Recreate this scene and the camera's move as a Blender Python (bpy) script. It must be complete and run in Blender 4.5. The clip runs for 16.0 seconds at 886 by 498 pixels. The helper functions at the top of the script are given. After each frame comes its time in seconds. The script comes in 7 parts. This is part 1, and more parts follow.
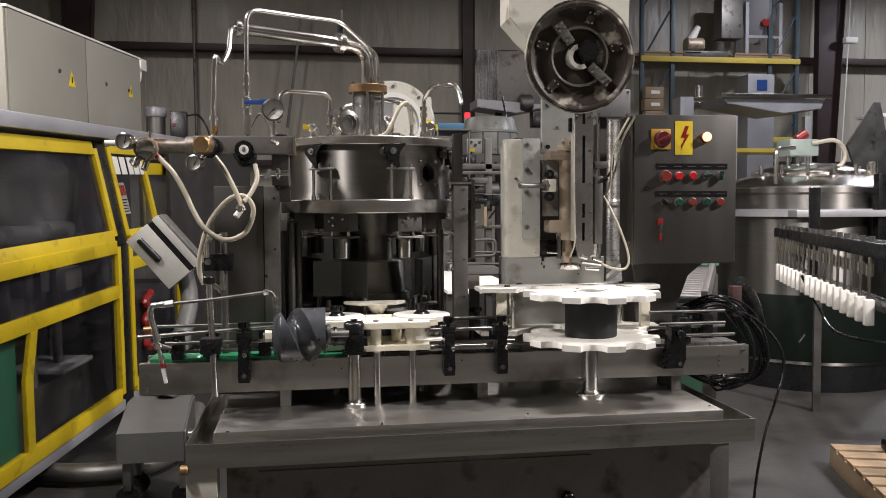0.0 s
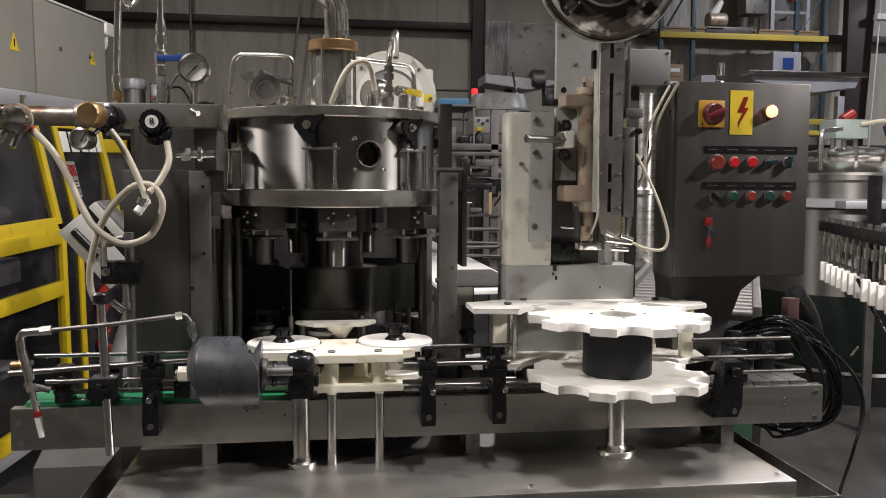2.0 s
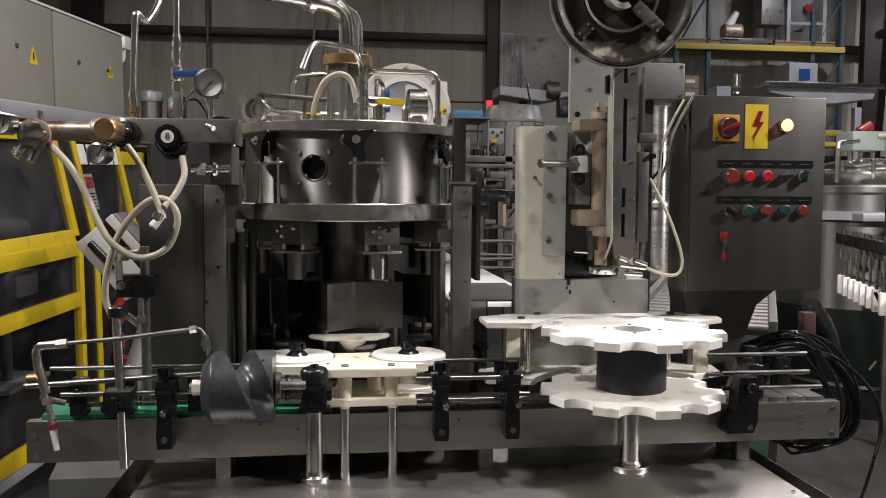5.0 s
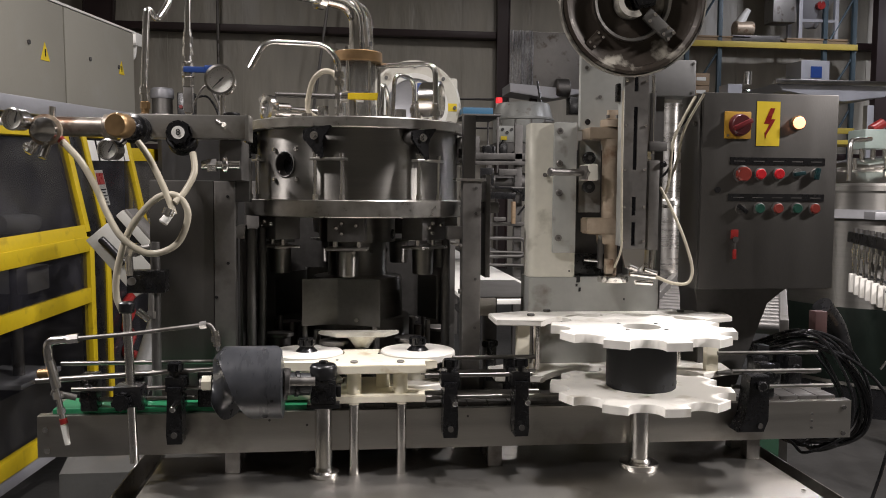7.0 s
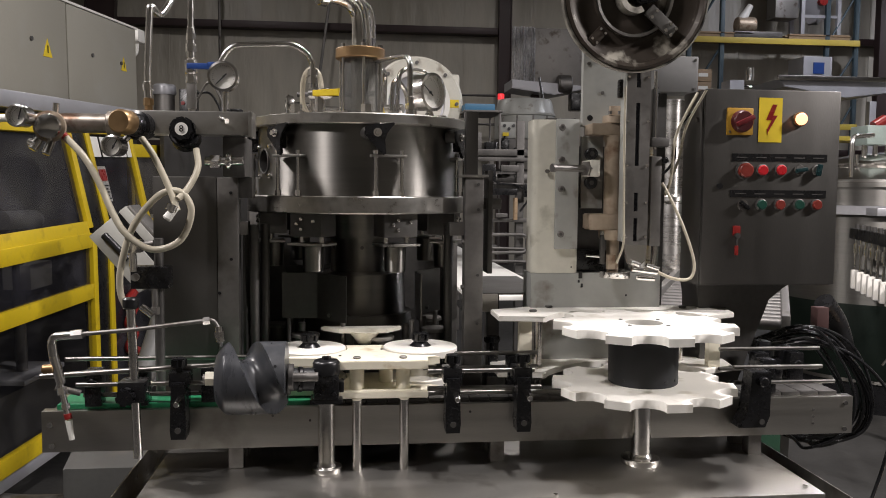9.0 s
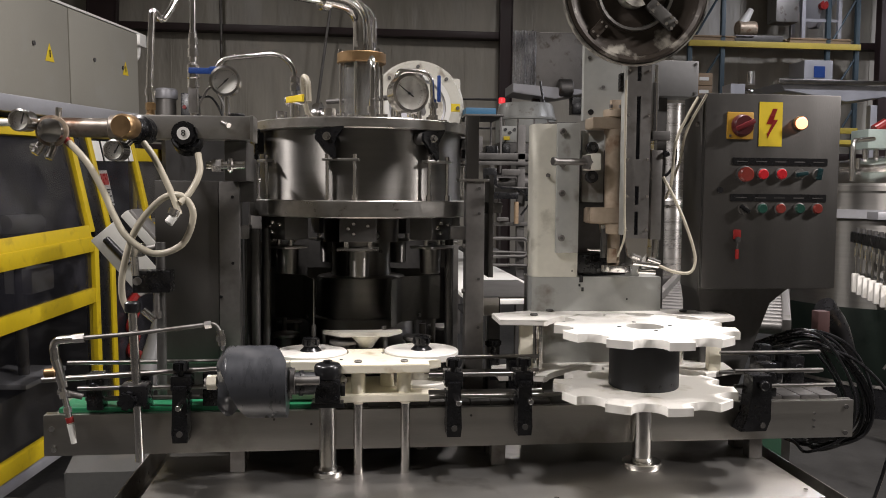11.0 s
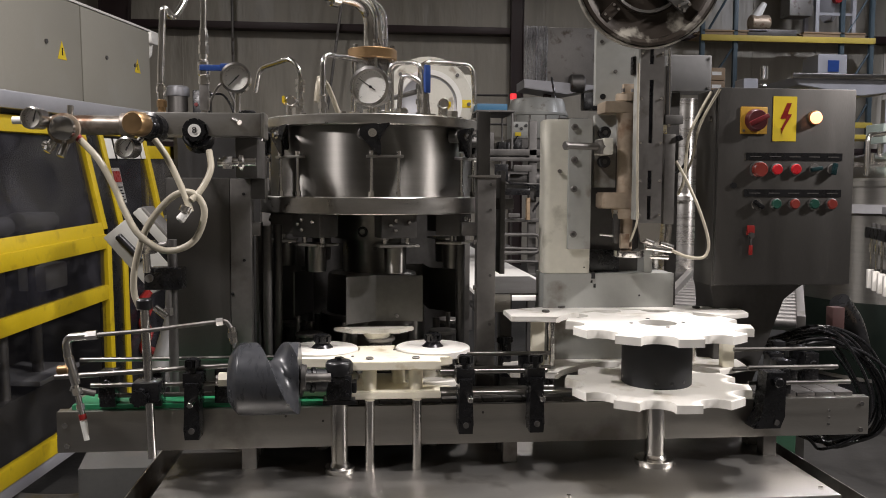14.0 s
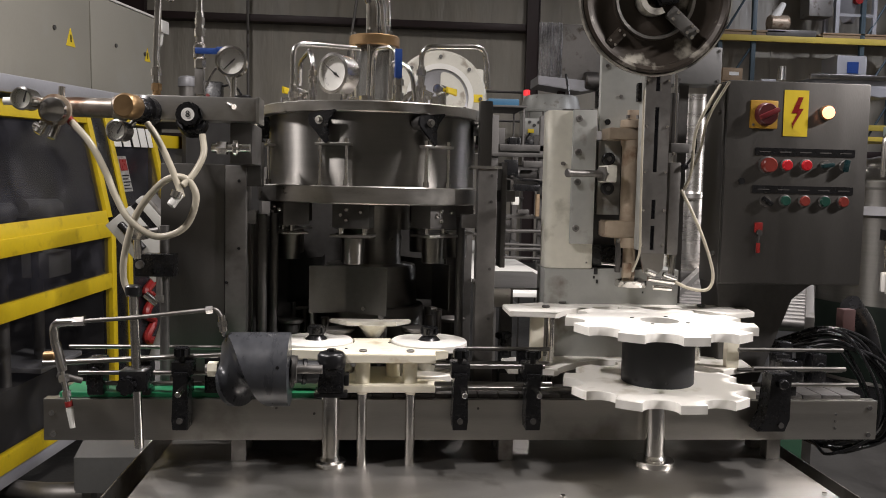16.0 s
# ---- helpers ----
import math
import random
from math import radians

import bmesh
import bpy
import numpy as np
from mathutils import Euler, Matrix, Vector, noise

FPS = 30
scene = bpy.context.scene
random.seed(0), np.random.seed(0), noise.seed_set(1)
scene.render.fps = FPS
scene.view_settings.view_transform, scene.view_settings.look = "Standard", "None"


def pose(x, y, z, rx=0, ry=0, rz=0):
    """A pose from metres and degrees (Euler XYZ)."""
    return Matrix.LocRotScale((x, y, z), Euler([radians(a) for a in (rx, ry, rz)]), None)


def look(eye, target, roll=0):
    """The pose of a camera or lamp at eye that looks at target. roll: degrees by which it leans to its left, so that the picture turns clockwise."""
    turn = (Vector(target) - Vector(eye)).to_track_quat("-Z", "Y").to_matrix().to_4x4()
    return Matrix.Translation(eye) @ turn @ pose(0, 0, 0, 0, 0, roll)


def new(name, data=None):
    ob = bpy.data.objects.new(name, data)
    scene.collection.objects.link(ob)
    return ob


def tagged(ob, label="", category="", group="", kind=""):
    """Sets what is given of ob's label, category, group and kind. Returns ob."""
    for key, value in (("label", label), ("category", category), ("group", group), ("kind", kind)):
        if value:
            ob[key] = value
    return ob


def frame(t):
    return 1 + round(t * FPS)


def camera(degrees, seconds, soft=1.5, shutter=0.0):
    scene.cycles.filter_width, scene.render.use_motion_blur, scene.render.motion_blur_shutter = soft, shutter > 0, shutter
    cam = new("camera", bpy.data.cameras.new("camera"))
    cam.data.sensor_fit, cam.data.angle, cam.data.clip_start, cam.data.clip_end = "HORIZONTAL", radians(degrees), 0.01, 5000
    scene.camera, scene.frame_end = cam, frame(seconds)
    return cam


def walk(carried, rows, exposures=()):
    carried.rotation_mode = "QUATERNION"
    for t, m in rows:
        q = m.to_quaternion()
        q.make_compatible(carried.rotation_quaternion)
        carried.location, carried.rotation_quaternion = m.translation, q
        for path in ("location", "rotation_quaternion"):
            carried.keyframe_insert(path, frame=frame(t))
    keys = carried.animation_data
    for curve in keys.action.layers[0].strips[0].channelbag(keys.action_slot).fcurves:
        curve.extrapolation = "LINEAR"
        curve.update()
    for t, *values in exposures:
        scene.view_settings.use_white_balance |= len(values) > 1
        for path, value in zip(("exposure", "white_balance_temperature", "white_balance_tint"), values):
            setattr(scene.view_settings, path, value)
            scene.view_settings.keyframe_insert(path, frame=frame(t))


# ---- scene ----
cam = camera(55.8, 16.0, soft=0.9)
PATH = [
    (0, (-0.51, -2.979, 1.511), (-0.207, -1.005, 1.409), -0.3),
    (0.5, (-0.41, -2.694, 1.522), (-0.143, -0.716, 1.398), 0.6),
    (1, (-0.39, -2.42, 1.524), (-0.135, -0.441, 1.381), 0.3),
    (1.5, (-0.359, -2.263, 1.54), (-0.081, -0.288, 1.39), -0.0),
    (2, (-0.308, -2.233, 1.55), (-0.03, -0.258, 1.4), 0.3),
    (2.5, (-0.301, -2.236, 1.554), (-0.026, -0.26, 1.409), 0.5),
    (3, (-0.303, -2.244, 1.556), (-0.031, -0.268, 1.416), 0.3),
    (3.5, (-0.306, -2.243, 1.559), (-0.04, -0.265, 1.425), 0.2),
    (4, (-0.303, -2.239, 1.56), (-0.045, -0.26, 1.435), 0.2),
    (6.5, (-0.309, -2.231, 1.559), (-0.083, -0.248, 1.433), 0.5),
    (7, (-0.306, -2.231, 1.558), (-0.084, -0.248, 1.427), 0.5),
    (7.5, (-0.307, -2.235, 1.558), (-0.085, -0.252, 1.426), 0.5),
    (8, (-0.309, -2.237, 1.557), (-0.089, -0.254, 1.424), 0.6),
    (8.5, (-0.311, -2.237, 1.558), (-0.093, -0.254, 1.421), 0.6),
    (9, (-0.309, -2.237, 1.558), (-0.091, -0.254, 1.418), 0.5),
    (11.5, (-0.31, -2.243, 1.559), (-0.096, -0.258, 1.429), 0.5),
    (12, (-0.311, -2.241, 1.558), (-0.101, -0.256, 1.427), 0.5),
    (12.5, (-0.309, -2.239, 1.557), (-0.106, -0.253, 1.424), 0.4),
    (13, (-0.309, -2.235, 1.558), (-0.108, -0.25, 1.422), 0.4),
    (13.5, (-0.309, -2.235, 1.561), (-0.113, -0.25, 1.422), 0.3),
    (14, (-0.308, -2.235, 1.559), (-0.12, -0.249, 1.419), 0.3),
    (14.5, (-0.309, -2.235, 1.558), (-0.127, -0.248, 1.418), 0.2),
    (15, (-0.306, -2.229, 1.557), (-0.126, -0.242, 1.415), 0.1),
    (15.5, (-0.292, -2.221, 1.557), (-0.115, -0.233, 1.416), 0.1),
    (16, (-0.259, -2.185, 1.54), (-0.103, -0.197, 1.393), 1.3),
]
walk(cam, [(t, look(eye, target, roll)) for t, eye, target, roll in PATH],
     [(0.0, 0.08), (1.0, 0.04), (2.5, -0.12), (4.0, -0.16), (8.0, -0.16), (16.0, -0.16)])

# ---- light: unseen lamps added and placed to suit the highlights, faint blue world fill ----
world = bpy.data.worlds.new("World")
scene.world = world
world.use_nodes = True
world.node_tree.nodes["Background"].inputs[0].default_value = (0.5, 0.55, 0.7, 1)
world.node_tree.nodes["Background"].inputs[1].default_value = 0.02
scene.view_settings.exposure = 0.0


def lamp(x, y, z, power, size, colour=(1.0, 0.9, 0.76)):
    data = bpy.data.lights.new("high_bay_light", "AREA")
    data.shape, data.size, data.energy, data.color = "DISK", size, power, colour
    ob = new("high_bay_light", data)
    ob.matrix_world = pose(x, y, z)
    return ob


# added lamps, none in view; the cool ones stand in for daylight at right
LAMPS = [(4.4, -1.2, 3.9, 430, 1), (-3.8, 1.5, 4.3, 250, 1), (1.2, 0.1, 5.4, 235, 1), (3.6, 2.6, 6.2, 90, 1), (-2.6, -1.5, 4.6, 180, 1), (-2.6, 5.5, 6.6, 50, 1), (7.6, 6.2, 5.8, 210, 0),
         (9.0, 12.4, 6.6, 105, 0), (-3.0, 11.0, 6.6, 75, 1), (2.8, 11.5, 6.6, 60, 1), (14.0, 12.2, 6.6, 210, 0)]
for lx, ly, lz, power, warm in LAMPS:
    lamp(lx, ly, lz, power, 0.42, (1.0, 0.938, 0.93) if warm else (0.9, 0.9, 1.0))


# ---- materials ----
def material(name, colour, rough=0.5, metal=0.0, var=0.15, scale=8.0, bump=0.0, bump_scale=60.0, stretch=(1, 1, 1),
             rough_var=0.1, dirt=None, dirt_amount=0.0, dirt_scale=3.0, coat=0.0, sub=0.0, per_object=0.0, brushed=0.0):
    """A surface with broad and fine variation, fine relief, and optional patches of dirt, wear or painted reflection.
    """
    m = bpy.data.materials.new(name)
    m.use_nodes = True
    nodes, link = m.node_tree.nodes, m.node_tree.links.new
    p = nodes["Principled BSDF"]
    p.inputs["Metallic"].default_value = metal
    p.inputs["Coat Weight"].default_value = coat
    p.inputs["Subsurface Weight"].default_value = sub
    co = nodes.new("ShaderNodeTexCoord")
    mp = nodes.new("ShaderNodeMapping")
    mp.inputs["Scale"].default_value = stretch
    link(co.outputs["Object"], mp.inputs["Vector"])
    broad = nodes.new("ShaderNodeTexNoise")
    broad.inputs["Scale"].default_value, broad.inputs["Detail"].default_value = scale, 5
    link(mp.outputs[0], broad.inputs["Vector"])
    fine = nodes.new("ShaderNodeTexNoise")
    fine.inputs["Scale"].default_value, fine.inputs["Detail"].default_value = bump_scale, 3
    link(mp.outputs[0], fine.inputs["Vector"])
    both = nodes.new("ShaderNodeMath")
    both.operation = "MULTIPLY_ADD"
    both.inputs[1].default_value, both.inputs[2].default_value = 0.35, 0.0
    link(fine.outputs["Fac"], both.inputs[0])
    total = nodes.new("ShaderNodeMath")
    total.operation = "MULTIPLY_ADD"
    total.inputs[1].default_value = 0.65
    link(broad.outputs["Fac"], total.inputs[0])
    link(both.outputs[0], total.inputs[2])
    ramp = nodes.new("ShaderNodeValToRGB")
    lo, hi = ramp.color_ramp.elements
    lo.position, hi.position = 0.3, 0.7
    lo.color = (*[c * (1 - var) for c in colour], 1)
    hi.color = (*[min(1, c * (1 + var)) for c in colour], 1)
    link(total.outputs[0], ramp.inputs["Fac"])
    out = ramp.outputs["Color"]
    if per_object:
        info = nodes.new("ShaderNodeObjectInfo")
        hsv = nodes.new("ShaderNodeHueSaturation")
        rng = nodes.new("ShaderNodeMapRange")
        rng.inputs["To Min"].default_value, rng.inputs["To Max"].default_value = 1 - per_object, 1 + per_object
        link(info.outputs["Random"], rng.inputs["Value"])
        link(rng.outputs[0], hsv.inputs["Value"])
        link(out, hsv.inputs["Color"])
        out = hsv.outputs["Color"]
    if dirt:
        spots = nodes.new("ShaderNodeTexNoise")
        spots.inputs["Scale"].default_value, spots.inputs["Detail"].default_value = dirt_scale, 8
        link(co.outputs["Object"], spots.inputs["Vector"])
        cut = nodes.new("ShaderNodeMapRange")
        cut.inputs["From Min"].default_value, cut.inputs["From Max"].default_value = 0.62 - dirt_amount * 0.3, 0.72 - dirt_amount * 0.2
        link(spots.outputs["Fac"], cut.inputs["Value"])
        mix = nodes.new("ShaderNodeMix")
        mix.data_type = "RGBA"
        mix.inputs["B"].default_value = (*dirt, 1) if "B" in mix.inputs else (0, 0, 0, 1)
        for s in mix.inputs:
            if s.name == "B" and s.type == "RGBA":
                s.default_value = (*dirt, 1)
            if s.name == "A" and s.type == "RGBA":
                link(out, s)
        link(cut.outputs[0], mix.inputs["Factor"])
        out = [s for s in mix.outputs if s.type == "RGBA"][0]
    link(out, p.inputs["Base Color"])
    rr = nodes.new("ShaderNodeMapRange")
    rr.inputs["To Min"].default_value, rr.inputs["To Max"].default_value = max(0.02, rough - rough_var), min(1, rough + rough_var)
    rr.inputs["From Min"].default_value, rr.inputs["From Max"].default_value = 0.3, 0.7
    link(total.outputs[0], rr.inputs["Value"])
    link(rr.outputs[0], p.inputs["Roughness"])
    if brushed:
        tangent = nodes.new("ShaderNodeTangent")
        tangent.direction_type, tangent.axis = "RADIAL", "Z"
        link(tangent.outputs[0], p.inputs["Tangent"])
        p.inputs["Anisotropic"].default_value, p.inputs["Anisotropic Rotation"].default_value = brushed, 0.25
    if bump:
        b = nodes.new("ShaderNodeBump")
        b.inputs["Strength"].default_value, b.inputs["Distance"].default_value = 1.0, bump
        link(fine.outputs["Fac"], b.inputs["Height"])
        link(b.outputs[0], p.inputs["Normal"])
    return m


def glow(name, colour, strength):
    m = material(name, colour, 0.3)
    p = m.node_tree.nodes["Principled BSDF"]
    p.inputs["Emission Color"].default_value, p.inputs["Emission Strength"].default_value = (*colour, 1), strength
    return m


def glassy(name, colour, rough, alpha, patch=None, amount=0.2):
    """Clear plastic or glass: part see-through, glossy; patches paint scuffs and blotchy reflections."""
    m = material(name, colour, rough, var=0.7, scale=3, bump_scale=30, dirt=patch, dirt_amount=amount, dirt_scale=4.5)
    m.node_tree.nodes["Principled BSDF"].inputs["Alpha"].default_value = alpha
    return m


STEEL = material("brushed_stainless", (0.25, 0.24, 0.222), 0.50, 1.0, 0.12, 3, 0.00003, 90, (1, 1, 16), 0.04, brushed=1.0)
BRIGHT = material("bright_brushed_stainless", (0.70, 0.68, 0.65), 0.28, 1.0, 0.08, 4, 0.00003, 90, (1, 1, 12), 0.04, brushed=0.9)
STEEL_H = material("brushed_stainless_long", (0.46, 0.445, 0.415), 0.33, 1.0, 0.16, 3, 0.00010, 60, (0.6, 14, 14), 0.08, (0.22, 0.2, 0.17), 0.15, 4)
TABLE = material("scuffed_stainless_sheet", (0.52, 0.505, 0.475), 0.36, 1.0, 0.08, 3, 0.00004, 70, (1, 4, 4), 0.05, (0.33, 0.31, 0.28), 0.12, 6)
POLISH = material("polished_stainless", (0.74, 0.72, 0.69), 0.20, 1.0, 0.08, 10, 0.00005, 80, rough_var=0.06)
DULL = material("dull_grey_steel", (0.22, 0.21, 0.198), 0.48, 0.85, 0.2, 6, 0.0002, 70, rough_var=0.1, dirt=(0.10, 0.085, 0.07), dirt_amount=0.15, dirt_scale=7)
DARK = material("dark_machine_steel", (0.12, 0.115, 0.11), 0.5, 0.75, 0.25, 8, 0.0002, 60, rough_var=0.12)
CAB = material("grey_cabinet_steel", (0.14, 0.134, 0.126), 0.40, 0.9, 0.10, 2.5, 0.00012, 120, (4, 4, 0.7), 0.07)
CREAM = material("cream_painted_steel", (0.66, 0.64, 0.56), 0.42, 0.0, 0.08, 4, 0.0002, 50, rough_var=0.1, dirt=(0.35, 0.31, 0.25), dirt_amount=0.08, dirt_scale=9)
PLATEGREY = material("grey_painted_plate", (0.40, 0.405, 0.38), 0.42, 0.2, 0.1, 5, 0.0002, 50, rough_var=0.1, dirt=(0.22, 0.2, 0.17), dirt_amount=0.1, dirt_scale=9)
BRONZE = material("bronze", (0.42, 0.34, 0.255), 0.5, 0.45, 0.18, 14, 0.0003, 70, rough_var=0.12, dirt=(0.22, 0.14, 0.09), dirt_amount=0.25, dirt_scale=14)
BRASS = material("brass_flange", (0.31, 0.20, 0.10), 0.45, 0.85, 0.15, 12, 0.0002, 60, rough_var=0.1)
WHITE = material("white_plastic", (0.89, 0.865, 0.80), 0.40, 0.0, 0.03, 6, 0.0002, 60, rough_var=0.08, dirt=(0.70, 0.66, 0.57), dirt_amount=0.05, dirt_scale=12)
IVORY = material("ivory_plastic", (0.86, 0.81, 0.66), 0.42, 0.0, 0.05, 8, 0.0002, 60, rough_var=0.08, dirt=(0.60, 0.5, 0.33), dirt_amount=0.06, dirt_scale=12)
BLACK = material("black_plastic", (0.008, 0.008, 0.009), 0.28, 0.0, 0.3, 12, 0.0001, 120, rough_var=0.06)
RUBBER = material("black_rubber", (0.009, 0.009, 0.010), 0.28, 0.0, 0.3, 12, rough_var=0.08)
SCREW = material("dark_grey_plastic", (0.042, 0.044, 0.049), 0.30, 0.0, 0.25, 9, 0.00004, 40, (3, 1, 1), 0.08, (0.085, 0.086, 0.09), 0.15, 7)
HUBM = material("charcoal_hub_plastic", (0.014, 0.015, 0.017), 0.5, 0.0, 0.2, 10, 0.0002, 90, rough_var=0.1)
GREEN = material("green_belt", (0.012, 0.17, 0.07), 0.45, 0.0, 0.15, 12, 0.0003, 80)
YELLOW = material("yellow_paint", (0.62, 0.45, 0.012), 0.42, 0.0, 0.1, 4, 0.0003, 40, rough_var=0.1, dirt=(0.47, 0.33, 0.014), dirt_amount=0.06, dirt_scale=11)
HOSE = material("milky_hose", (0.45, 0.41, 0.32), 0.34, 0.0, 0.10, 20, 0.0002, 60, sub=0.0)
BEIGE = material("beige_cabinet_paint", (0.31, 0.297, 0.25), 0.5, 0.0, 0.06, 1.5, 0.0002, 60, rough_var=0.08, dirt=(0.33, 0.32, 0.28), dirt_amount=0.08, dirt_scale=2)
SILVER = material("silver_painted_steel", (0.42, 0.42, 0.44), 0.45, 0.5, 0.1, 3, 0.0002, 60)
RED = material("red_plastic", (0.24, 0.018, 0.016), 0.3, 0.0, 0.1, 20)
LABELY = material("yellow_label", (0.78, 0.58, 0.02), 0.5, 0.0, 0.05, 20)
BLUE = material("blue_handle", (0.02, 0.06, 0.24), 0.4, 0.0, 0.1, 20)
GLASS = glassy("gauge_glass", (0.8, 0.8, 0.8), 0.05, 0.05)
SIGHT = glassy("sight_glass", (0.20, 0.20, 0.19), 0.06, 0.55)
CLEAR = glassy("clear_guard", (0.03, 0.03, 0.035), 0.06, 0.12, (0.10, 0.10, 0.10))
# bluish patches paint blotchy reflections along with the scuffs
SCREEN = glassy("scuff_reflection_guard", (0.022, 0.022, 0.028), 0.09, 0.42, (0.065, 0.064, 0.075), 0.42)
DIAL = material("dial_white", (0.80, 0.79, 0.74), 0.5, 0.0, 0.03, 10)
FLOOR = material("stained_concrete", (0.025, 0.024, 0.0225), 0.72, 0.0, 0.35, 1.3, 0.0012, 25, rough_var=0.18, dirt=(0.034, 0.032, 0.029), dirt_amount=0.3, dirt_scale=1.1)
LINER = material("grey_wall_liner", (0.40, 0.374, 0.315), 0.42, 0.0, 0.22, 0.8, 0.05, 3.2, (1, 1, 0.25), 0.14)
MAROON = material("maroon_red_steel", (0.035, 0.02, 0.02), 0.5, 0.1, 0.2, 3)
WOOD = material("pallet_wood", (0.27, 0.19, 0.115), 0.7, 0.0, 0.25, 6, 0.001, 40, (1, 8, 8), per_object=0.2)
RAILM = material("round_rail_steel", (0.24, 0.23, 0.215), 0.34, 1.0, 0.15, 12, 0.0001, 60, rough_var=0.08)
BEAM = material("dim_brushed_beam", (0.43, 0.415, 0.385), 0.34, 1.0, 0.1, 3, 0.00005, 60, (0.6, 10, 10), 0.05, (0.24, 0.225, 0.20), 0.1, 4)
PIPE = material("dark_hose", (0.06, 0.06, 0.065), 0.5, 0.0, 0.2, 8)


# ---- shape helpers (world coordinates) ----
ORIGIN = {}


def thing(name, x, y, z, label, category, group="", kind=""):
    ob = new(name)
    ob.empty_display_size = 0.05
    ob.location = (x, y, z)
    ORIGIN[ob] = Matrix.Translation((x, y, z))
    return tagged(ob, label, category, group, kind)


def mesh_of(name, bm, mat, sharp=38):
    me = bpy.data.meshes.new(name)
    bmesh.ops.recalc_face_normals(bm, faces=bm.faces[:])
    bm.to_mesh(me)
    bm.free()
    me.materials.append(mat)
    me.shade_smooth()
    me.set_sharp_from_angle(angle=radians(sharp))
    return me


def part(name, bm, mat, parent, label="", sharp=38):
    """One mesh under a thing or a part; bm is in world coordinates."""
    bm.transform(ORIGIN[parent].inverted())
    ob = new(name, mesh_of(name, bm, mat, sharp))
    ob.parent = parent
    ORIGIN[ob] = ORIGIN[parent]
    return tagged(ob, label)


def solo(name, bm, mat, label, category, group="", kind="", at=None, sharp=38):
    """A thing of one mesh."""
    if at is not None:
        bm.transform(Matrix.Translation(at).inverted())
    ob = new(name, mesh_of(name, bm, mat, sharp))
    if at is not None:
        ob.location = at
    ORIGIN[ob] = Matrix.Translation(at or (0, 0, 0))
    return tagged(ob, label, category, group, kind)


def box(x0, x1, y0, y1, z0, z1, b=0.0, m=None, bm=None):
    bm = bm or bmesh.new()
    v = [bm.verts.new((x, y, z)) for x in (x0, x1) for y in (y0, y1) for z in (z0, z1)]
    faces = [bm.faces.new([v[i] for i in q]) for q in ((0, 1, 3, 2), (4, 6, 7, 5), (0, 4, 5, 1), (2, 3, 7, 6), (0, 2, 6, 4), (1, 5, 7, 3))]
    if b:
        edges = list({e for f in faces for e in f.edges})
        out = bmesh.ops.bevel(bm, geom=edges, offset=b, segments=2, affect="EDGES", profile=0.6)
        v = list({w for f in out["faces"] for w in f.verts} | {w for w in v if w.is_valid})
    if m is not None:
        bmesh.ops.transform(bm, matrix=m, verts=v)
    return bm


def lathe(profile, m=None, n=32, bm=None, start=0.0, sweep=360.0):
    """Turn a profile of (radius, height) round z, then place it by m."""
    bm = bm or bmesh.new()
    m = m or Matrix()
    whole = sweep >= 360
    count = n if whole else n + 1
    rings = []
    for r, z in profile:
        if r < 1e-6:
            rings.append([bm.verts.new(m @ Vector((0, 0, z)))])
        else:
            rings.append([bm.verts.new(m @ Vector((r * math.cos(a), r * math.sin(a), z)))
                          for a in (radians(start + sweep * k / n) for k in range(count))])
    for a, b in zip(rings, rings[1:]):
        for k in range(n):
            j = (k + 1) % count
            q = [a[k % len(a)], a[j % len(a)], b[j % len(b)], b[k % len(b)]]
            q = list(dict.fromkeys(q))
            if len(q) > 2:
                bm.faces.new(q)
    return bm


def axis(p, q):
    """The frame whose z runs from p to q."""
    p, q = Vector(p), Vector(q)
    return Matrix.Translation(p) @ (q - p).to_track_quat("Z", "Y").to_matrix().to_4x4()


def rod(p, q, r, r2=None, n=16, b=0.0, bm=None):
    h = (Vector(q) - Vector(p)).length
    r2 = r if r2 is None else r2
    prof = [(0, 0), (r - b, 0), (r, b), (r2, h - b), (r2 - b, h), (0, h)] if b else [(0, 0), (r, 0), (r2, h), (0, h)]
    return lathe(prof, axis(p, q), n, bm)


def smooth_path(pts, bend, steps=6):
    """A polyline with its corners rounded."""
    pts = [Vector(p) for p in pts]
    out = [pts[0]]
    for a, p, c in zip(pts, pts[1:], pts[2:]):
        d = min(bend, (a - p).length * 0.48, (c - p).length * 0.48)
        s, e = p + (a - p).normalized() * d, p + (c - p).normalized() * d
        out += [s.lerp(p, t).lerp(p.lerp(e, t), t) for t in (k / steps for k in range(steps + 1))]
    return out + [pts[-1]]


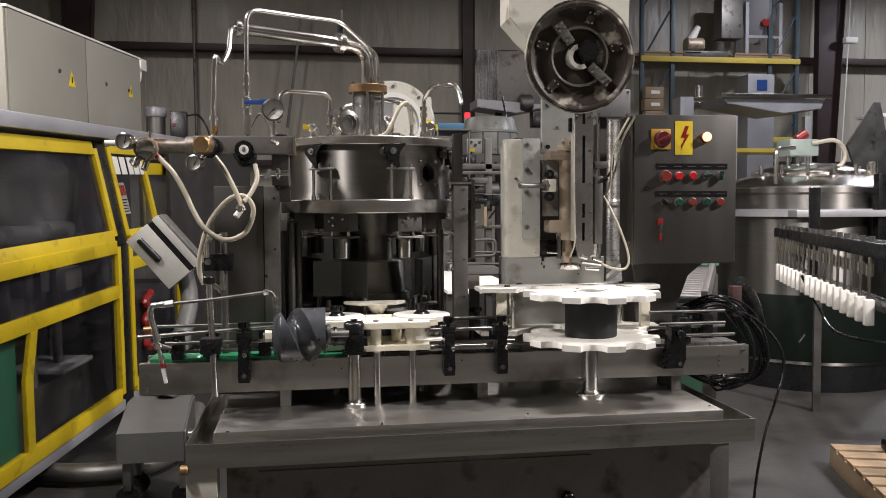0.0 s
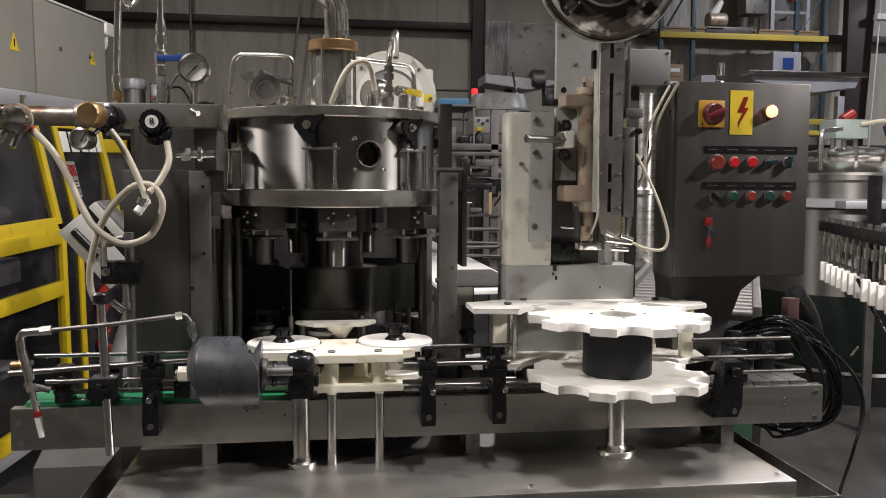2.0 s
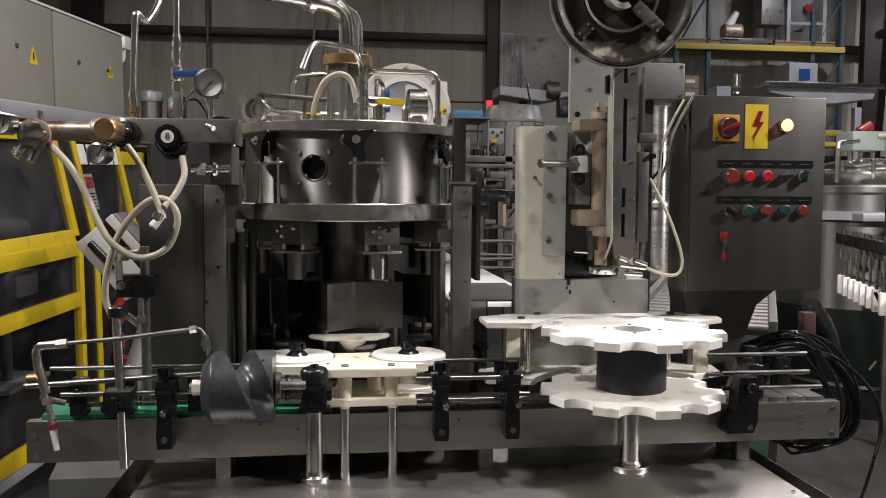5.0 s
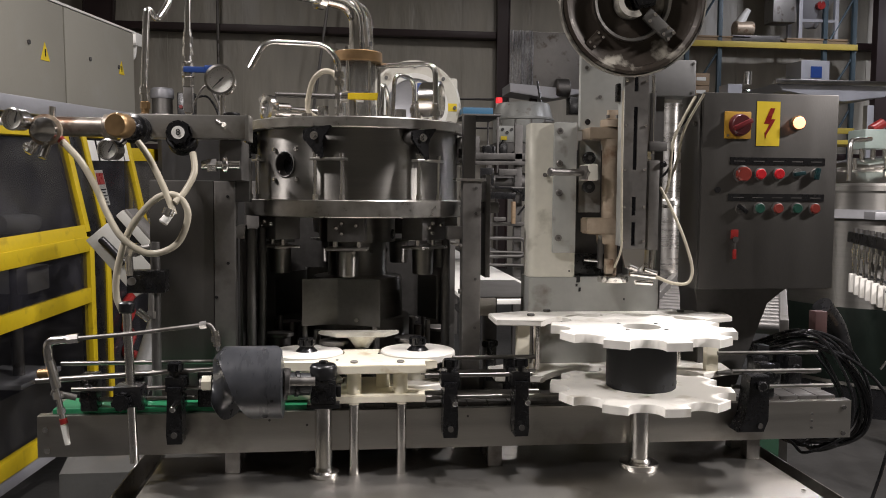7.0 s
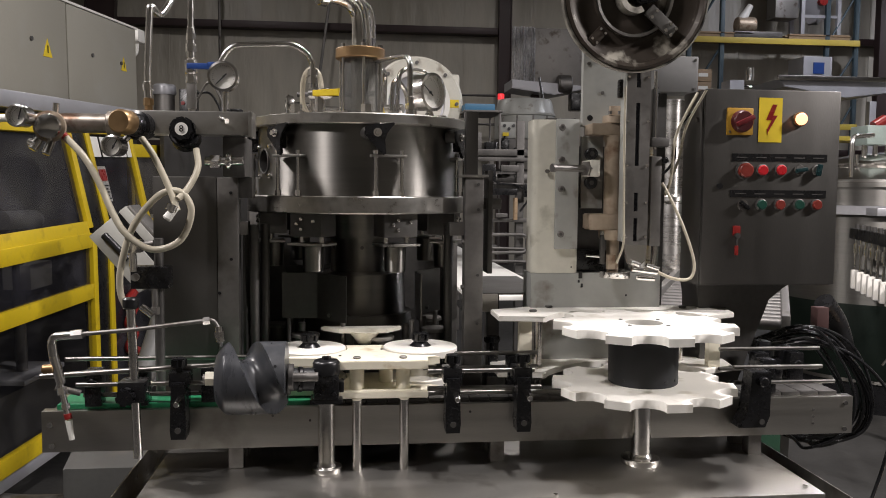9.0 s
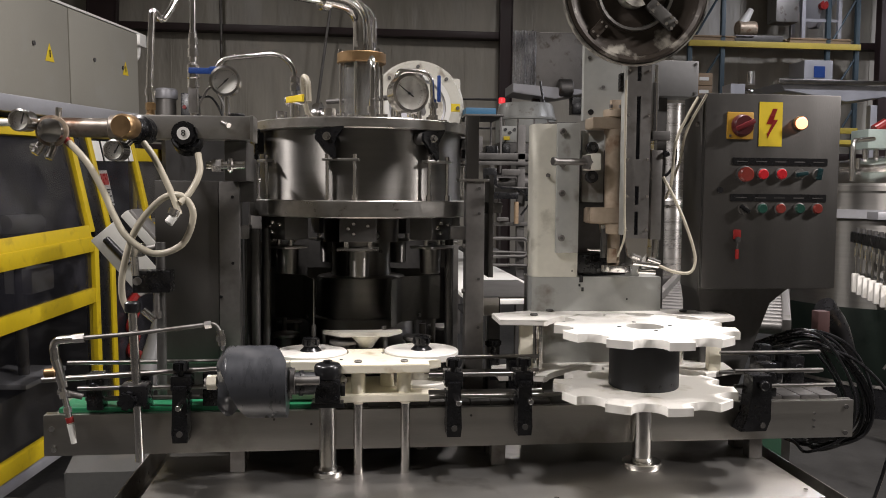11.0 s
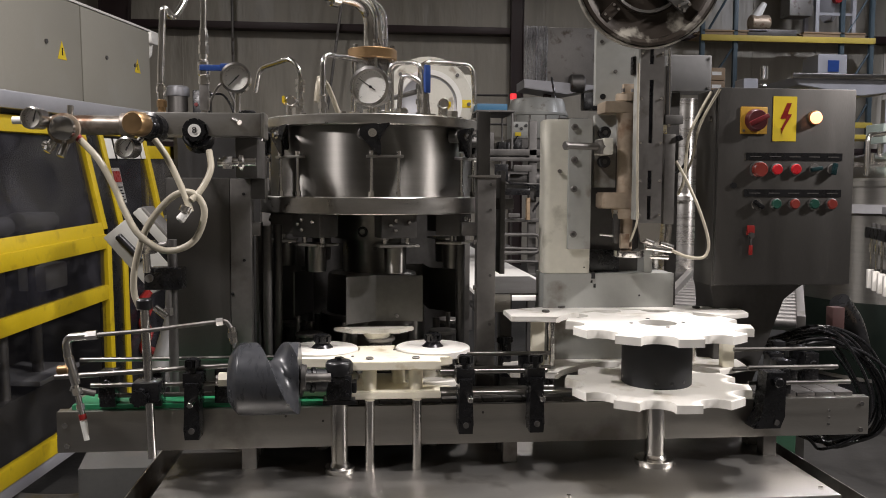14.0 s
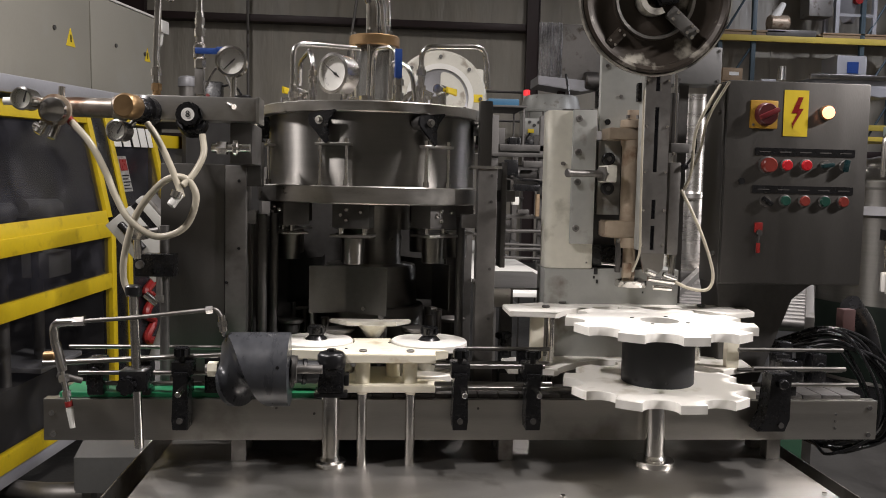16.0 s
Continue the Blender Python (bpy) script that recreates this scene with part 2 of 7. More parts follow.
def tube(pts, r, bend=0.03, n=10, bm=None, steps=6, round_off=True):
    """A round tube along a path."""
    bm = bm or bmesh.new()
    path = smooth_path(pts, bend, steps) if round_off else [Vector(p) for p in pts]
    path = [p for k, p in enumerate(path) if k == 0 or (p - path[k - 1]).length > 1e-5]
    t0 = (path[1] - path[0]).normalized()
    side = t0.orthogonal().normalized()
    rings = []
    for k, p in enumerate(path):
        t = (path[min(k + 1, len(path) - 1)] - path[max(k - 1, 0)]).normalized()
        side = (side - t * side.dot(t)).normalized()
        up = t.cross(side)
        rings.append([bm.verts.new(p + (side * math.cos(a) + up * math.sin(a)) * r) for a in (2 * math.pi * j / n for j in range(n))])
    for a, b in zip(rings, rings[1:]):
        for j in range(n):
            bm.faces.new((a[j], a[(j + 1) % n], b[(j + 1) % n], b[j]))
    bm.faces.new(rings[0][::-1])
    bm.faces.new(rings[-1])
    return bm


def curve_points(pts, steps=8):
    """A smooth curve through the points."""
    p = [Vector(q) for q in pts]
    p = [p[0] * 2 - p[1]] + p + [p[-1] * 2 - p[-2]]
    out = []
    for a, b, c, d in zip(p, p[1:], p[2:], p[3:]):
        for k in range(steps):
            t = k / steps
            out.append(0.5 * (2 * b + (c - a) * t + (2 * a - 5 * b + 4 * c - d) * t * t + (3 * b - a - 3 * c + d) * t ** 3))
    return out + [p[-2]]


def hose(pts, r, n=10, bm=None):
    return tube(curve_points(pts), r, n=n, bm=bm, round_off=False)


def prism(outline, z0, z1, m=None, b=0.0, bm=None):
    """A plate with the given outline, from z0 to z1, placed by m."""
    bm = bm or bmesh.new()
    lo = [bm.verts.new((x, y, z0)) for x, y in outline]
    hi = [bm.verts.new((x, y, z1)) for x, y in outline]
    fs = [bm.faces.new(lo[::-1]), bm.faces.new(hi)]
    n = len(outline)
    for k in range(n):
        bm.faces.new((lo[k], lo[(k + 1) % n], hi[(k + 1) % n], hi[k]))
    vs = lo + hi
    if b:
        edges = [e for f in fs for e in f.edges]
        out = bmesh.ops.bevel(bm, geom=edges, offset=b, segments=2, affect="EDGES")
        vs = list({w for f in out["faces"] for w in f.verts} | {w for w in vs if w.is_valid})
    if m is not None:
        bmesh.ops.transform(bm, matrix=m, verts=vs)
    return bm


def hexa(p, q, r, bm=None):
    """A hexagon bolt head or nut from p to q."""
    return rod(p, q, r, n=6, bm=bm)


def bolts(name, places, way, r, h, mat, parent, label=""):
    """One bolt head a place, each a part."""
    for p in places:
        p = Vector(p)
        part(name, hexa(p, p + Vector(way) * h, r), mat, parent, label)


def fins(n, r0, r1, duty=0.5):
    """A scalloped round outline."""
    out = []
    for k in range(n):
        for j, r in enumerate((r1, r1, r0, r0)):
            a = 2 * math.pi * (k + (0.0, duty, duty + 0.08, 0.92)[j]) / n
            out.append((r * math.cos(a), r * math.sin(a)))
    return out


FRONT = pose(0, 0, 0, 90)      # local z towards the camera side, local y up


def facing(x, y, z, turn=0.0, tip=0.0):
    """A frame at x, y, z whose z points to -y, turned about the vertical and tipped up."""
    return Matrix.Translation((x, y, z)) @ pose(0, 0, 0, 0, 0, turn) @ pose(0, 0, 0, 90 - tip)


# ---- hall ----
solo("floor", box(-9, 17, -10, 15.6, -0.2, 0), FLOOR, "grey stained concrete factory floor", "floor", kind="structure")
north = solo("wall_north", box(-9, 17, 15.6, 15.8, 0, 7.6), LINER, "grey vinyl insulation liner on a steel wall", "wall", kind="structure")
solo("wall_south", box(-9, 17, -10.2, -10, 0, 7.6), LINER, "grey lined factory wall", "wall", kind="structure")
solo("wall_west", box(-9.2, -9, -10, 15.6, 0, 7.6), LINER, "grey lined factory wall", "wall", kind="structure")
solo("wall_east", box(17, 17.2, -10, 15.6, 0, 7.6), LINER, "grey lined factory wall", "wall", kind="structure")
solo("ceiling", box(-9.2, 17.2, -10.2, 15.8, 7.6, 7.8), LINER, "grey lined factory roof", "ceiling", kind="structure")
for k in range(17):
    x = -8.6 + k * 1.52 + 0.06 * math.sin(k * 3.1)
    part("seam_strip", box(x, x + 0.035, 15.585, 15.6, 0, 7.6), LINER, north)
for zg in (2.45, 4.88, 7.1):
    solo("girt", box(-9, 17, 15.28, 15.585, zg - 0.07, zg + 0.07, 0.01), MAROON, "dark red steel wall girt", "girt", "wall girts", "structure")


def column(x, w0, w1, y):
    """A steel frame column, tapered, with flanges."""
    c = thing("steel_column", x, y, 0, "dark maroon painted steel frame column at the wall", "column", "steel columns", "structure")
    part("web", prism([(x - w0 / 2, 0), (x + w0 / 2, 0), (x + w0 / 2 + (w1 - w0), 7.6), (x - w0 / 2, 7.6)], -0.01, 0.01, Matrix.Translation((0, y + 0.1, 0)) @ pose(0, 0, 0, 90)), MAROON, c)
    part("flange", prism([(x - w0 / 2, 0), (x - w0 / 2 + 0.02, 0), (x - w0 / 2 + 0.02, 7.6), (x - w0 / 2, 7.6)], -0.1, 0.1, Matrix.Translation((0, y + 0.1, 0)) @ pose(0, 0, 0, 90)), MAROON, c)
    part("flange", prism([(x + w0 / 2 - 0.02, 0), (x + w0 / 2, 0), (x + w0 / 2 + (w1 - w0), 7.6), (x + w0 / 2 + (w1 - w0) - 0.02, 7.6)], -0.1, 0.1, Matrix.Translation((0, y + 0.1, 0)) @ pose(0, 0, 0, 90)), MAROON, c)


column(2.86, 0.26, 0.27, 15.1)
column(11.15, 0.32, 0.75, 14.9)
column(-5.3, 0.3, 0.7, 14.9)

# ---- machine base: table, drip tray, body ----
base = thing("machine_base", 0, 0, 0, "stainless steel machine base with a table top and drip tray", "machine base")
part("table_top", box(-0.835, 0.893, -0.275, 0.66, 0.752, 0.797, 0.004), TABLE, base, "scuffed stainless table top")
part("body", box(-0.80, 0.855, -0.255, 0.70, 0.12, 0.71, 0.004), DULL, base)
part("door_panel", box(-0.70, 0.42, -0.263, -0.255, 0.2, 0.66, 0.003), DULL, base)
part("tray_front", box(-0.912, 0.972, -0.345, -0.341, 0.702, 0.780), STEEL_H, base, "stainless drip tray lip")
part("tray_floor", box(-0.912, 0.972, -0.341, 0.70, 0.702, 0.706), STEEL_H, base)
part("tray_side", box(-0.912, -0.908, -0.341, 0.70, 0.706, 0.780), STEEL_H, base)
part("tray_side", box(0.968, 0.972, -0.341, 0.70, 0.706, 0.780), STEEL_H, base)
for x, y in ((-0.79, -0.31), (-0.3, -0.29), (0.862, -0.22), (0.2, -0.255)):
    part("bolt", rod((x, min(y, -0.25) + 0.02, 0.797), (x, min(y, -0.25) + 0.02, 0.803), 0.006, n=12), POLISH, base)
for x in (-0.72, 0.78):
    for y in (-0.2, 0.6):
        part("foot", rod((x, y, 0), (x, y, 0.12), 0.03, 0.022), DARK, base)
part("knob", rod((0.33, -0.263, 0.52), (0.33, -0.30, 0.52), 0.02, b=0.004), BLACK, base)
part("side_tank", box(0.875, 0.955, -0.20, 0.45, 0.30, 0.655, 0.004), DULL, base)
part("side_tank_rim", box(0.872, 0.958, -0.203, 0.453, 0.655, 0.668, 0.003), POLISH, base)

drain = thing("drain_valve", -0.885, -0.30, 0.40, "rusty drain valve with a brass plug under the tray", "valve")
part("bracket", box(-0.915, -0.82, -0.33, -0.25, 0.60, 0.702, 0.004), CREAM, drain)
part("plug", rod((-0.93, -0.34, 0.70), (-0.905, -0.34, 0.70), 0.016, b=0.003), BRASS, drain)
part("body", box(-0.90, -0.84, -0.345, -0.30, 0.545, 0.60, 0.006), material("rust", (0.17, 0.075, 0.04), 0.7, 0.2, 0.3, 30), drain, "rust-brown valve body")
part("pipe", tube([(-0.87, -0.32, 0.545), (-0.87, -0.32, 0.42), (-0.80, -0.27, 0.40)], 0.014), DULL, drain)

# ---- conveyor ----
conv = thing("conveyor", 0, 0.1, 0.80, "stainless steel bottle conveyor with plain side beams", "conveyor")
part("front_beam", box(-1.120, 1.152, 0.030, 0.050, 0.857, 0.968, 0.003), BEAM, conv)
part("back_beam", box(-1.120, 1.152, 0.19, 0.218, 0.857, 0.968, 0.003), BEAM, conv)
part("front_lip", box(-1.120, 1.152, 0.05, 0.062, 0.960, 0.968), STEEL_H, conv)
part("bed", box(-1.10, 1.125, 0.055, 0.19, 0.92, 0.966), DARK, conv)
part("roller", rod((-1.085, 0.055, 0.92), (-1.085, 0.19, 0.93), 0.04, n=24), DARK, conv)
part("roller", rod((1.105, 0.055, 0.92), (1.105, 0.19, 0.93), 0.04, n=24), DARK, conv)
bolts("bolt", [(-1.097, 0.03, 0.932), (-1.093, 0.03, 0.876)], (0, -1, 0), 0.008, 0.006, POLISH, conv)
bolts("bolt", [(1.128, 0.03, 0.871), (1.128, 0.03, 0.948)], (0, -1, 0), 0.007, 0.004, DARK, conv)
bolts("bolt", [(1.03, 0.03, 0.89), (1.03, 0.03, 0.91), (1.03, 0.03, 0.93), (-0.42, 0.03, 0.93), (-0.52, 0.03, 0.945), (0.02, 0.03, 0.945)], (0, -1, 0), 0.0035, 0.003, DARK, conv)
for x in (-0.62, 0.10, 0.86):
    part("leg", box(x - 0.02, x + 0.02, 0.04, 0.08, 0.797, 0.92, 0.003), DULL, conv)
    part("leg", box(x - 0.02, x + 0.02, 0.14, 0.18, 0.797, 0.92, 0.003), DULL, conv)
belt = solo("green_belt", box(-1.085, -0.40, 0.045, 0.17, 0.968, 0.982, 0.003), GREEN, "green conveyor belt strip lying on the conveyor", "belt")
for k in range(26):
    part("slat", box(-0.38 + k * 0.0575, -0.325 + k * 0.0575, 0.05, 0.17, 0.967, 0.979, 0.002), DARK, conv)


def clamp(x, y, wide=0.034, tall=0.0):
    """A black plastic guide rail clamp with star knob and stud."""
    c = thing("rail_clamp", x, 0.0, 0.9, "black plastic guide rail clamp on the conveyor beam", "clamp", "guide rail clamps")
    part("arm", prism([(-wide * 0.55, 0.90 + tall), (wide * 0.55, 0.90 + tall), (wide * 0.62, 0.925), (wide * 0.5, 1.05 + tall), (-wide * 0.5, 1.05 + tall), (-wide * 0.62, 0.925)],
                      -0.03, 0.026, Matrix.Translation((x, 0, 0)) @ pose(0, 0, 0, 90), 0.002), BLACK, c)
    part("head", box(x - wide * 0.75, x + wide * 0.75, -0.012, y + 0.025, 1.035 + tall, 1.075 + tall, 0.005), BLACK, c)
    part("knob", prism(fins(6, 0.015, 0.021), 1.088 + tall, 1.112 + tall, Matrix.Translation((x, 0.0, 0)), 0.003), BLACK, c)
    part("neck", rod((x, 0.0, 1.07 + tall), (x, 0.0, 1.09 + tall), 0.009), BLACK, c)
    part("stud", rod((x + 0.006, -0.075, 1.005 + tall), (x + 0.006, -0.02, 1.008 + tall), 0.0075, n=12, b=0.001), POLISH, c, "steel stud")
    part("bolt", rod((x, -0.031, 0.925), (x, -0.025, 0.925), 0.008, n=12), DARK, c)
    part("lower_head", box(x - wide * 0.6, x + wide * 0.6, 0.0, y + 0.02, 0.985 + tall, 1.02 + tall, 0.004), BLACK, c)


for cx in (-0.759, -0.034, 0.161):
    clamp(cx, 0.03)
wide_clamp = thing("rail_clamp", 0.82, 0, 0.9, "broad black plastic rail clamp on the conveyor beam", "clamp", "guide rail clamps")
part("arm", prism([(0.778, 0.897), (0.855, 0.897), (0.868, 0.93), (0.868, 1.055), (0.812, 1.055), (0.802, 0.94)], -0.03, 0.028, pose(0, 0, 0, 90), 0.002), BLACK, wide_clamp)
part("bolt", rod((0.842, -0.033, 0.915), (0.842, -0.028, 0.915), 0.008, n=12), DARK, wide_clamp)
part("knob", rod((0.84, -0.045, 1.03), (0.84, -0.028, 1.03), 0.014, b=0.003), BLACK, wide_clamp)


def rail(x0, x1, y, z, r=0.0065, dz=0.0, dy=0.0):
    return solo("guide_rail", rod((x0, y, z), (x1, y + dy, z + dz), r, n=12, b=0.001), RAILM, "polished round steel guide rail of the conveyor", "guide rail", "guide rails")


rail(-1.10, -0.45, 0.165, 1.080)
rail(-1.12, -0.60, 0.03, 1.062, 0.0075, 0.028)
rail(-1.03, -0.62, 0.03, 1.038)
rail(-1.02, -0.60, 0.06, 1.003)
rail(-0.10, 0.20, 0.03, 1.060)
rail(-0.10, 0.22, 0.03, 1.012)
rail(-0.10, 0.24, 0.165, 1.082)
rail(-0.10, 0.24, 0.165, 1.04)
rail(-0.11, 0.30, 0.05, 0.994)
rail(0.80, 1.12, 0.165, 1.085)
rail(0.79, 1.06, 0.045, 1.055)
rail(0.79, 1.10, 0.045, 1.01)
rail(0.80, 1.12, 0.165, 1.025)
for x, y in ((-0.99, 0.05), (-0.87, 0.05), (-0.69, 0.06), (-0.02, 0.16), (0.17, 0.165), (0.93, 0.16), (1.04, 0.16), (0.9, 0.06)):
    h = thing("rail_holder", x, y, 0.97, "black plastic rail holder block on the conveyor", "rail holder", "rail holders")
    part("block", box(x - 0.022, x + 0.022, y - 0.015, y + 0.035, 0.976, 1.075, 0.006), BLACK, h)
    part("cap", rod((x, y - 0.024, 1.04), (x, y - 0.015, 1.04), 0.013, n=14, b=0.002), BLACK, h)

# ---- air blow-off stand ----
stand = thing("nozzle_stand", -0.86, -0.04, 0.87, "steel nozzle stand with air line clamped to the conveyor", "nozzle stand")
part("pole", rod((-0.855, -0.045, 0.862), (-0.868, -0.045, 1.255), 0.0115, n=16), POLISH, stand)
part("cap", rod((-0.868, -0.045, 1.25), (-0.868, -0.045, 1.278), 0.02, n=16, b=0.004), BLACK, stand, "black plastic cap")
part("clamp", box(-0.90, -0.83, -0.07, 0.0, 1.01, 1.065, 0.008), BLACK, stand)
part("clamp_knob", prism(fins(6, 0.016, 0.024), 0, 0.025, facing(-0.875, -0.07, 1.03), 0.003), BLACK, stand)
part("arm", tube([(-1.045, -0.05, 1.182), (-0.86, -0.06, 1.198), (-0.66, -0.06, 1.222), (-0.647, -0.06, 1.20)], 0.0055, 0.012), DULL, stand)
noz = part("nozzle", rod((-0.647, -0.06, 1.205), (-0.642, -0.06, 1.165), 0.010, 0.011, n=10), POLISH, stand)
part("tip", rod((-0.642, -0.06, 1.165), (-0.641, -0.06, 1.152), 0.007, 0.004, n=10), POLISH, noz)
part("arm_nut", hexa((-1.012, -0.05, 1.185), (-0.985, -0.05, 1.1875), 0.013), POLISH, stand)
part("arm_nut", hexa((-0.685, -0.06, 1.219), (-0.668, -0.06, 1.221), 0.011), POLISH, stand)
part("nozzle_nut", hexa((-0.6455, -0.06, 1.192), (-0.644, -0.06, 1.178), 0.0135), POLISH, stand)
part("elbow", tube([(-1.0, -0.05, 1.186), (-1.062, -0.05, 1.18), (-1.058, -0.05, 1.13)], 0.011, 0.02), POLISH, stand)
valve = part("needle_valve", rod((-1.057, -0.05, 1.13), (-1.04, -0.05, 1.06), 0.012, n=12), POLISH, stand)
part("valve_knob", rod((-1.085, -0.052, 1.098), (-1.055, -0.052, 1.10), 0.012, n=12, b=0.003), BRASS, valve, "pale brass knob")
part("down_tube", rod((-1.043, -0.05, 1.065), (-1.022, -0.06, 0.975), 0.0075, n=12), POLISH, stand)
part("tube_nut", hexa((-1.040, -0.051, 1.05), (-1.036, -0.053, 1.033), 0.013), POLISH, stand)
part("tube_nut", hexa((-1.030, -0.056, 1.01), (-1.027, -0.058, 0.996), 0.011), POLISH, stand)
part("ring", rod((-1.024, -0.06, 0.985), (-1.021, -0.06, 0.972), 0.0095, n=12), RED, stand, "red collar")
part("spout", rod((-1.021, -0.06, 0.968), (-1.013, -0.062, 0.918), 0.009, 0.0065, n=12), DIAL, stand, "white plastic spout")
part("cross_tube", rod((-1.055, -0.048, 1.05), (-1.0, -0.03, 1.03), 0.008, n=10), DULL, stand)

# ---- timing screw ----
SX, SY, SZ = -0.565, -0.045, 1.066


def screw_mesh():
    """A plastic timing screw along x with one deep helical pocket ."""
    bm = bmesh.new()
    n, m, length, r = 200, 110, 0.177, 0.094
    rings = []
    for i in range(m + 1):
        u = i / m
        x = (u - 0.5) * length
        body = r - 0.030 * max(0, (0.16 - u) / 0.16) ** 1.5
        ring = []
        for k in range(n):
            a = 2 * math.pi * k / n
            near = 0.0
            for turn in (-2, -1, 0, 1, 2):
                centre = 1.40 * (a / (2 * math.pi) + turn)
                d = (u - centre) / 0.21
                if abs(d) < 1:
                    near = max(near, math.sqrt(1 - d * d) * 1.05)
            depth = 0.046 * near
            rr = body - depth
            ring.append(bm.verts.new((x, rr * math.cos(a), rr * math.sin(a))))
        rings.append(ring)
    for a, b in zip(rings, rings[1:]):
        for k in range(n):
            bm.faces.new((a[k], a[(k + 1) % n], b[(k + 1) % n], b[k]))
    bm.faces.new(rings[0])
    bm.faces.new(rings[-1])
    return bm


screw = thing("timing_screw", SX, SY, SZ, "dark grey plastic timing screw with a deep spiral pocket", "timing screw")
bm = screw_mesh()
bm.transform(Matrix.Translation((SX, SY, SZ)))
part("spiral", bm, SCREW, screw, sharp=30)
part("shaft", rod((SX - 0.125, SY, SZ), (SX + 0.17, SY, SZ), 0.012), DULL, screw)
part("end_nut", hexa((SX - 0.118, SY, SZ), (SX - 0.094, SY, SZ), 0.02), IVORY, screw, "ivory plastic end nut")
part("collar", rod((SX + 0.095, SY, SZ), (SX + 0.106, SY, SZ), 0.035, n=24), DARK, screw)
for a in (40, 160, 280):
    p = Vector((SX + 0.066, SY + 0.0935 * math.cos(radians(a)), SZ + 0.0935 * math.sin(radians(a))))
    part("set_screw", rod(p, p + Vector((0, math.cos(radians(a)), math.sin(radians(a)))) * 0.001, 0.004, n=10), BLACK, screw)
drive = thing("screw_bearing", -0.375, 0.01, 0.797, "black cast bearing block on a polished steel post", "bearing")
part("post", lathe([(0, 0), (0.041, 0), (0.042, 0.002), (0.042, 0.013), (0.040, 0.015), (0.028, 0.016), (0.025, 0.024), (0.0235, 0.028), (0.0235, 0.19), (0, 0.19)], Matrix.Translation((-0.375, 0.005, 0.797)), 28), POLISH, drive, "polished steel post")
part("plate", box(-0.418, -0.332, -0.02, 0.05, 0.985, 0.997, 0.002), BLACK, drive)
part("block", box(-0.409, -0.341, -0.022, 0.046, 0.997, 1.062, 0.006), BLACK, drive)
part("cap", lathe([(0, 0), (0.036, 0), (0.037, 0.004), (0.037, 0.030), (0.032, 0.037), (0.026, 0.039), (0, 0.039)], Matrix.Translation((-0.375, 0.010, 1.0625)), 24), BLACK, drive)
part("cap_nut", hexa((-0.375, 0.010, 1.1015), (-0.375, 0.010, 1.109), 0.012), BLACK, drive)
part("ear", box(-0.341, -0.328, -0.015, 0.03, 1.015, 1.045, 0.004), BLACK, drive)
part("sleeve", rod((-0.475, -0.02, 1.055), (-0.409, -0.005, 1.05), 0.030, n=24, b=0.003), HUBM, drive)
part("sleeve_collar", rod((-0.450, -0.016, 1.054), (-0.438, -0.014, 1.053), 0.034, n=24, b=0.002), BLACK, drive)
part("hub_disc", rod((-0.475, -0.02, 1.055), (-0.469, -0.02, 1.055), 0.042, n=24), DARK, drive)
bolts("bolt", [(-0.396, -0.022, 1.049), (-0.354, -0.022, 1.049), (-0.396, -0.022, 1.012), (-0.354, -0.022, 1.012)], (0, -1, 0), 0.007, 0.008, BLACK, drive)

# ---- ivory infeed guide and its star plates ----
def arc(cx, cy, r, a0, a1, n=12):
    return [(cx + r * math.cos(radians(a0 + (a1 - a0) * k / n)), cy + r * math.sin(radians(a0 + (a1 - a0) * k / n))) for k in range(n + 1)]


guide = thing("infeed_guide", -0.23, 0.1, 0.797, "ivory plastic double plate bottle guide on steel posts", "bottle guide")
OUT = [(-0.50, 0.075), (-0.345, 0.065), (-0.345, 0.022), (-0.098, 0.022), (-0.098, 0.075), (-0.06, 0.085)] + arc(-0.105, 0.215, 0.118, 280, 155, 9) + arc(-0.43, 0.215, 0.113, 25, -90, 9) + [(-0.50, 0.10)]
part("top_plate", prism(OUT, 1.068, 1.092, None, 0.002), IVORY, guide)
part("bottom_plate", prism([(x, y) for x, y in OUT], 0.988, 1.008, None, 0.002), IVORY, guide)
for x, y in ((-0.293, 0.06), (-0.165, 0.06), (-0.21, 0.14)):
    part("spacer", rod((x, y, 1.008), (x, y, 1.068), 0.020, n=20), IVORY, guide)
for x, y in ((-0.293, 0.06), (-0.165, 0.06)):
    part("bolt", rod((x, y, 1.092), (x, y, 1.098), 0.011, n=16, b=0.002), DULL, guide)
for x, y in ((-0.293, 0.06), (-0.165, 0.06)):
    part("post", rod((x, 0.008, 0.797), (x, 0.008, 0.99), 0.0135, n=16), POLISH, guide, "steel post")
for x, y in ((-0.34, 0.10), (-0.22, 0.19), (-0.145, 0.13)):
    part("screw", rod((x, y, 1.092), (x, y, 1.094), 0.004, n=10), DARK, guide)
part("nose_plate", prism([(-0.40, 0.33), (-0.155, 0.33), (-0.20, 0.27), (-0.345, 0.27)], 1.126, 1.139, None, 0.002), CREAM, guide)
part("nose_web", rod((-0.268, 0.30, 1.09), (-0.268, 0.30, 1.13), 0.02, 0.05, n=16), CREAM, guide)


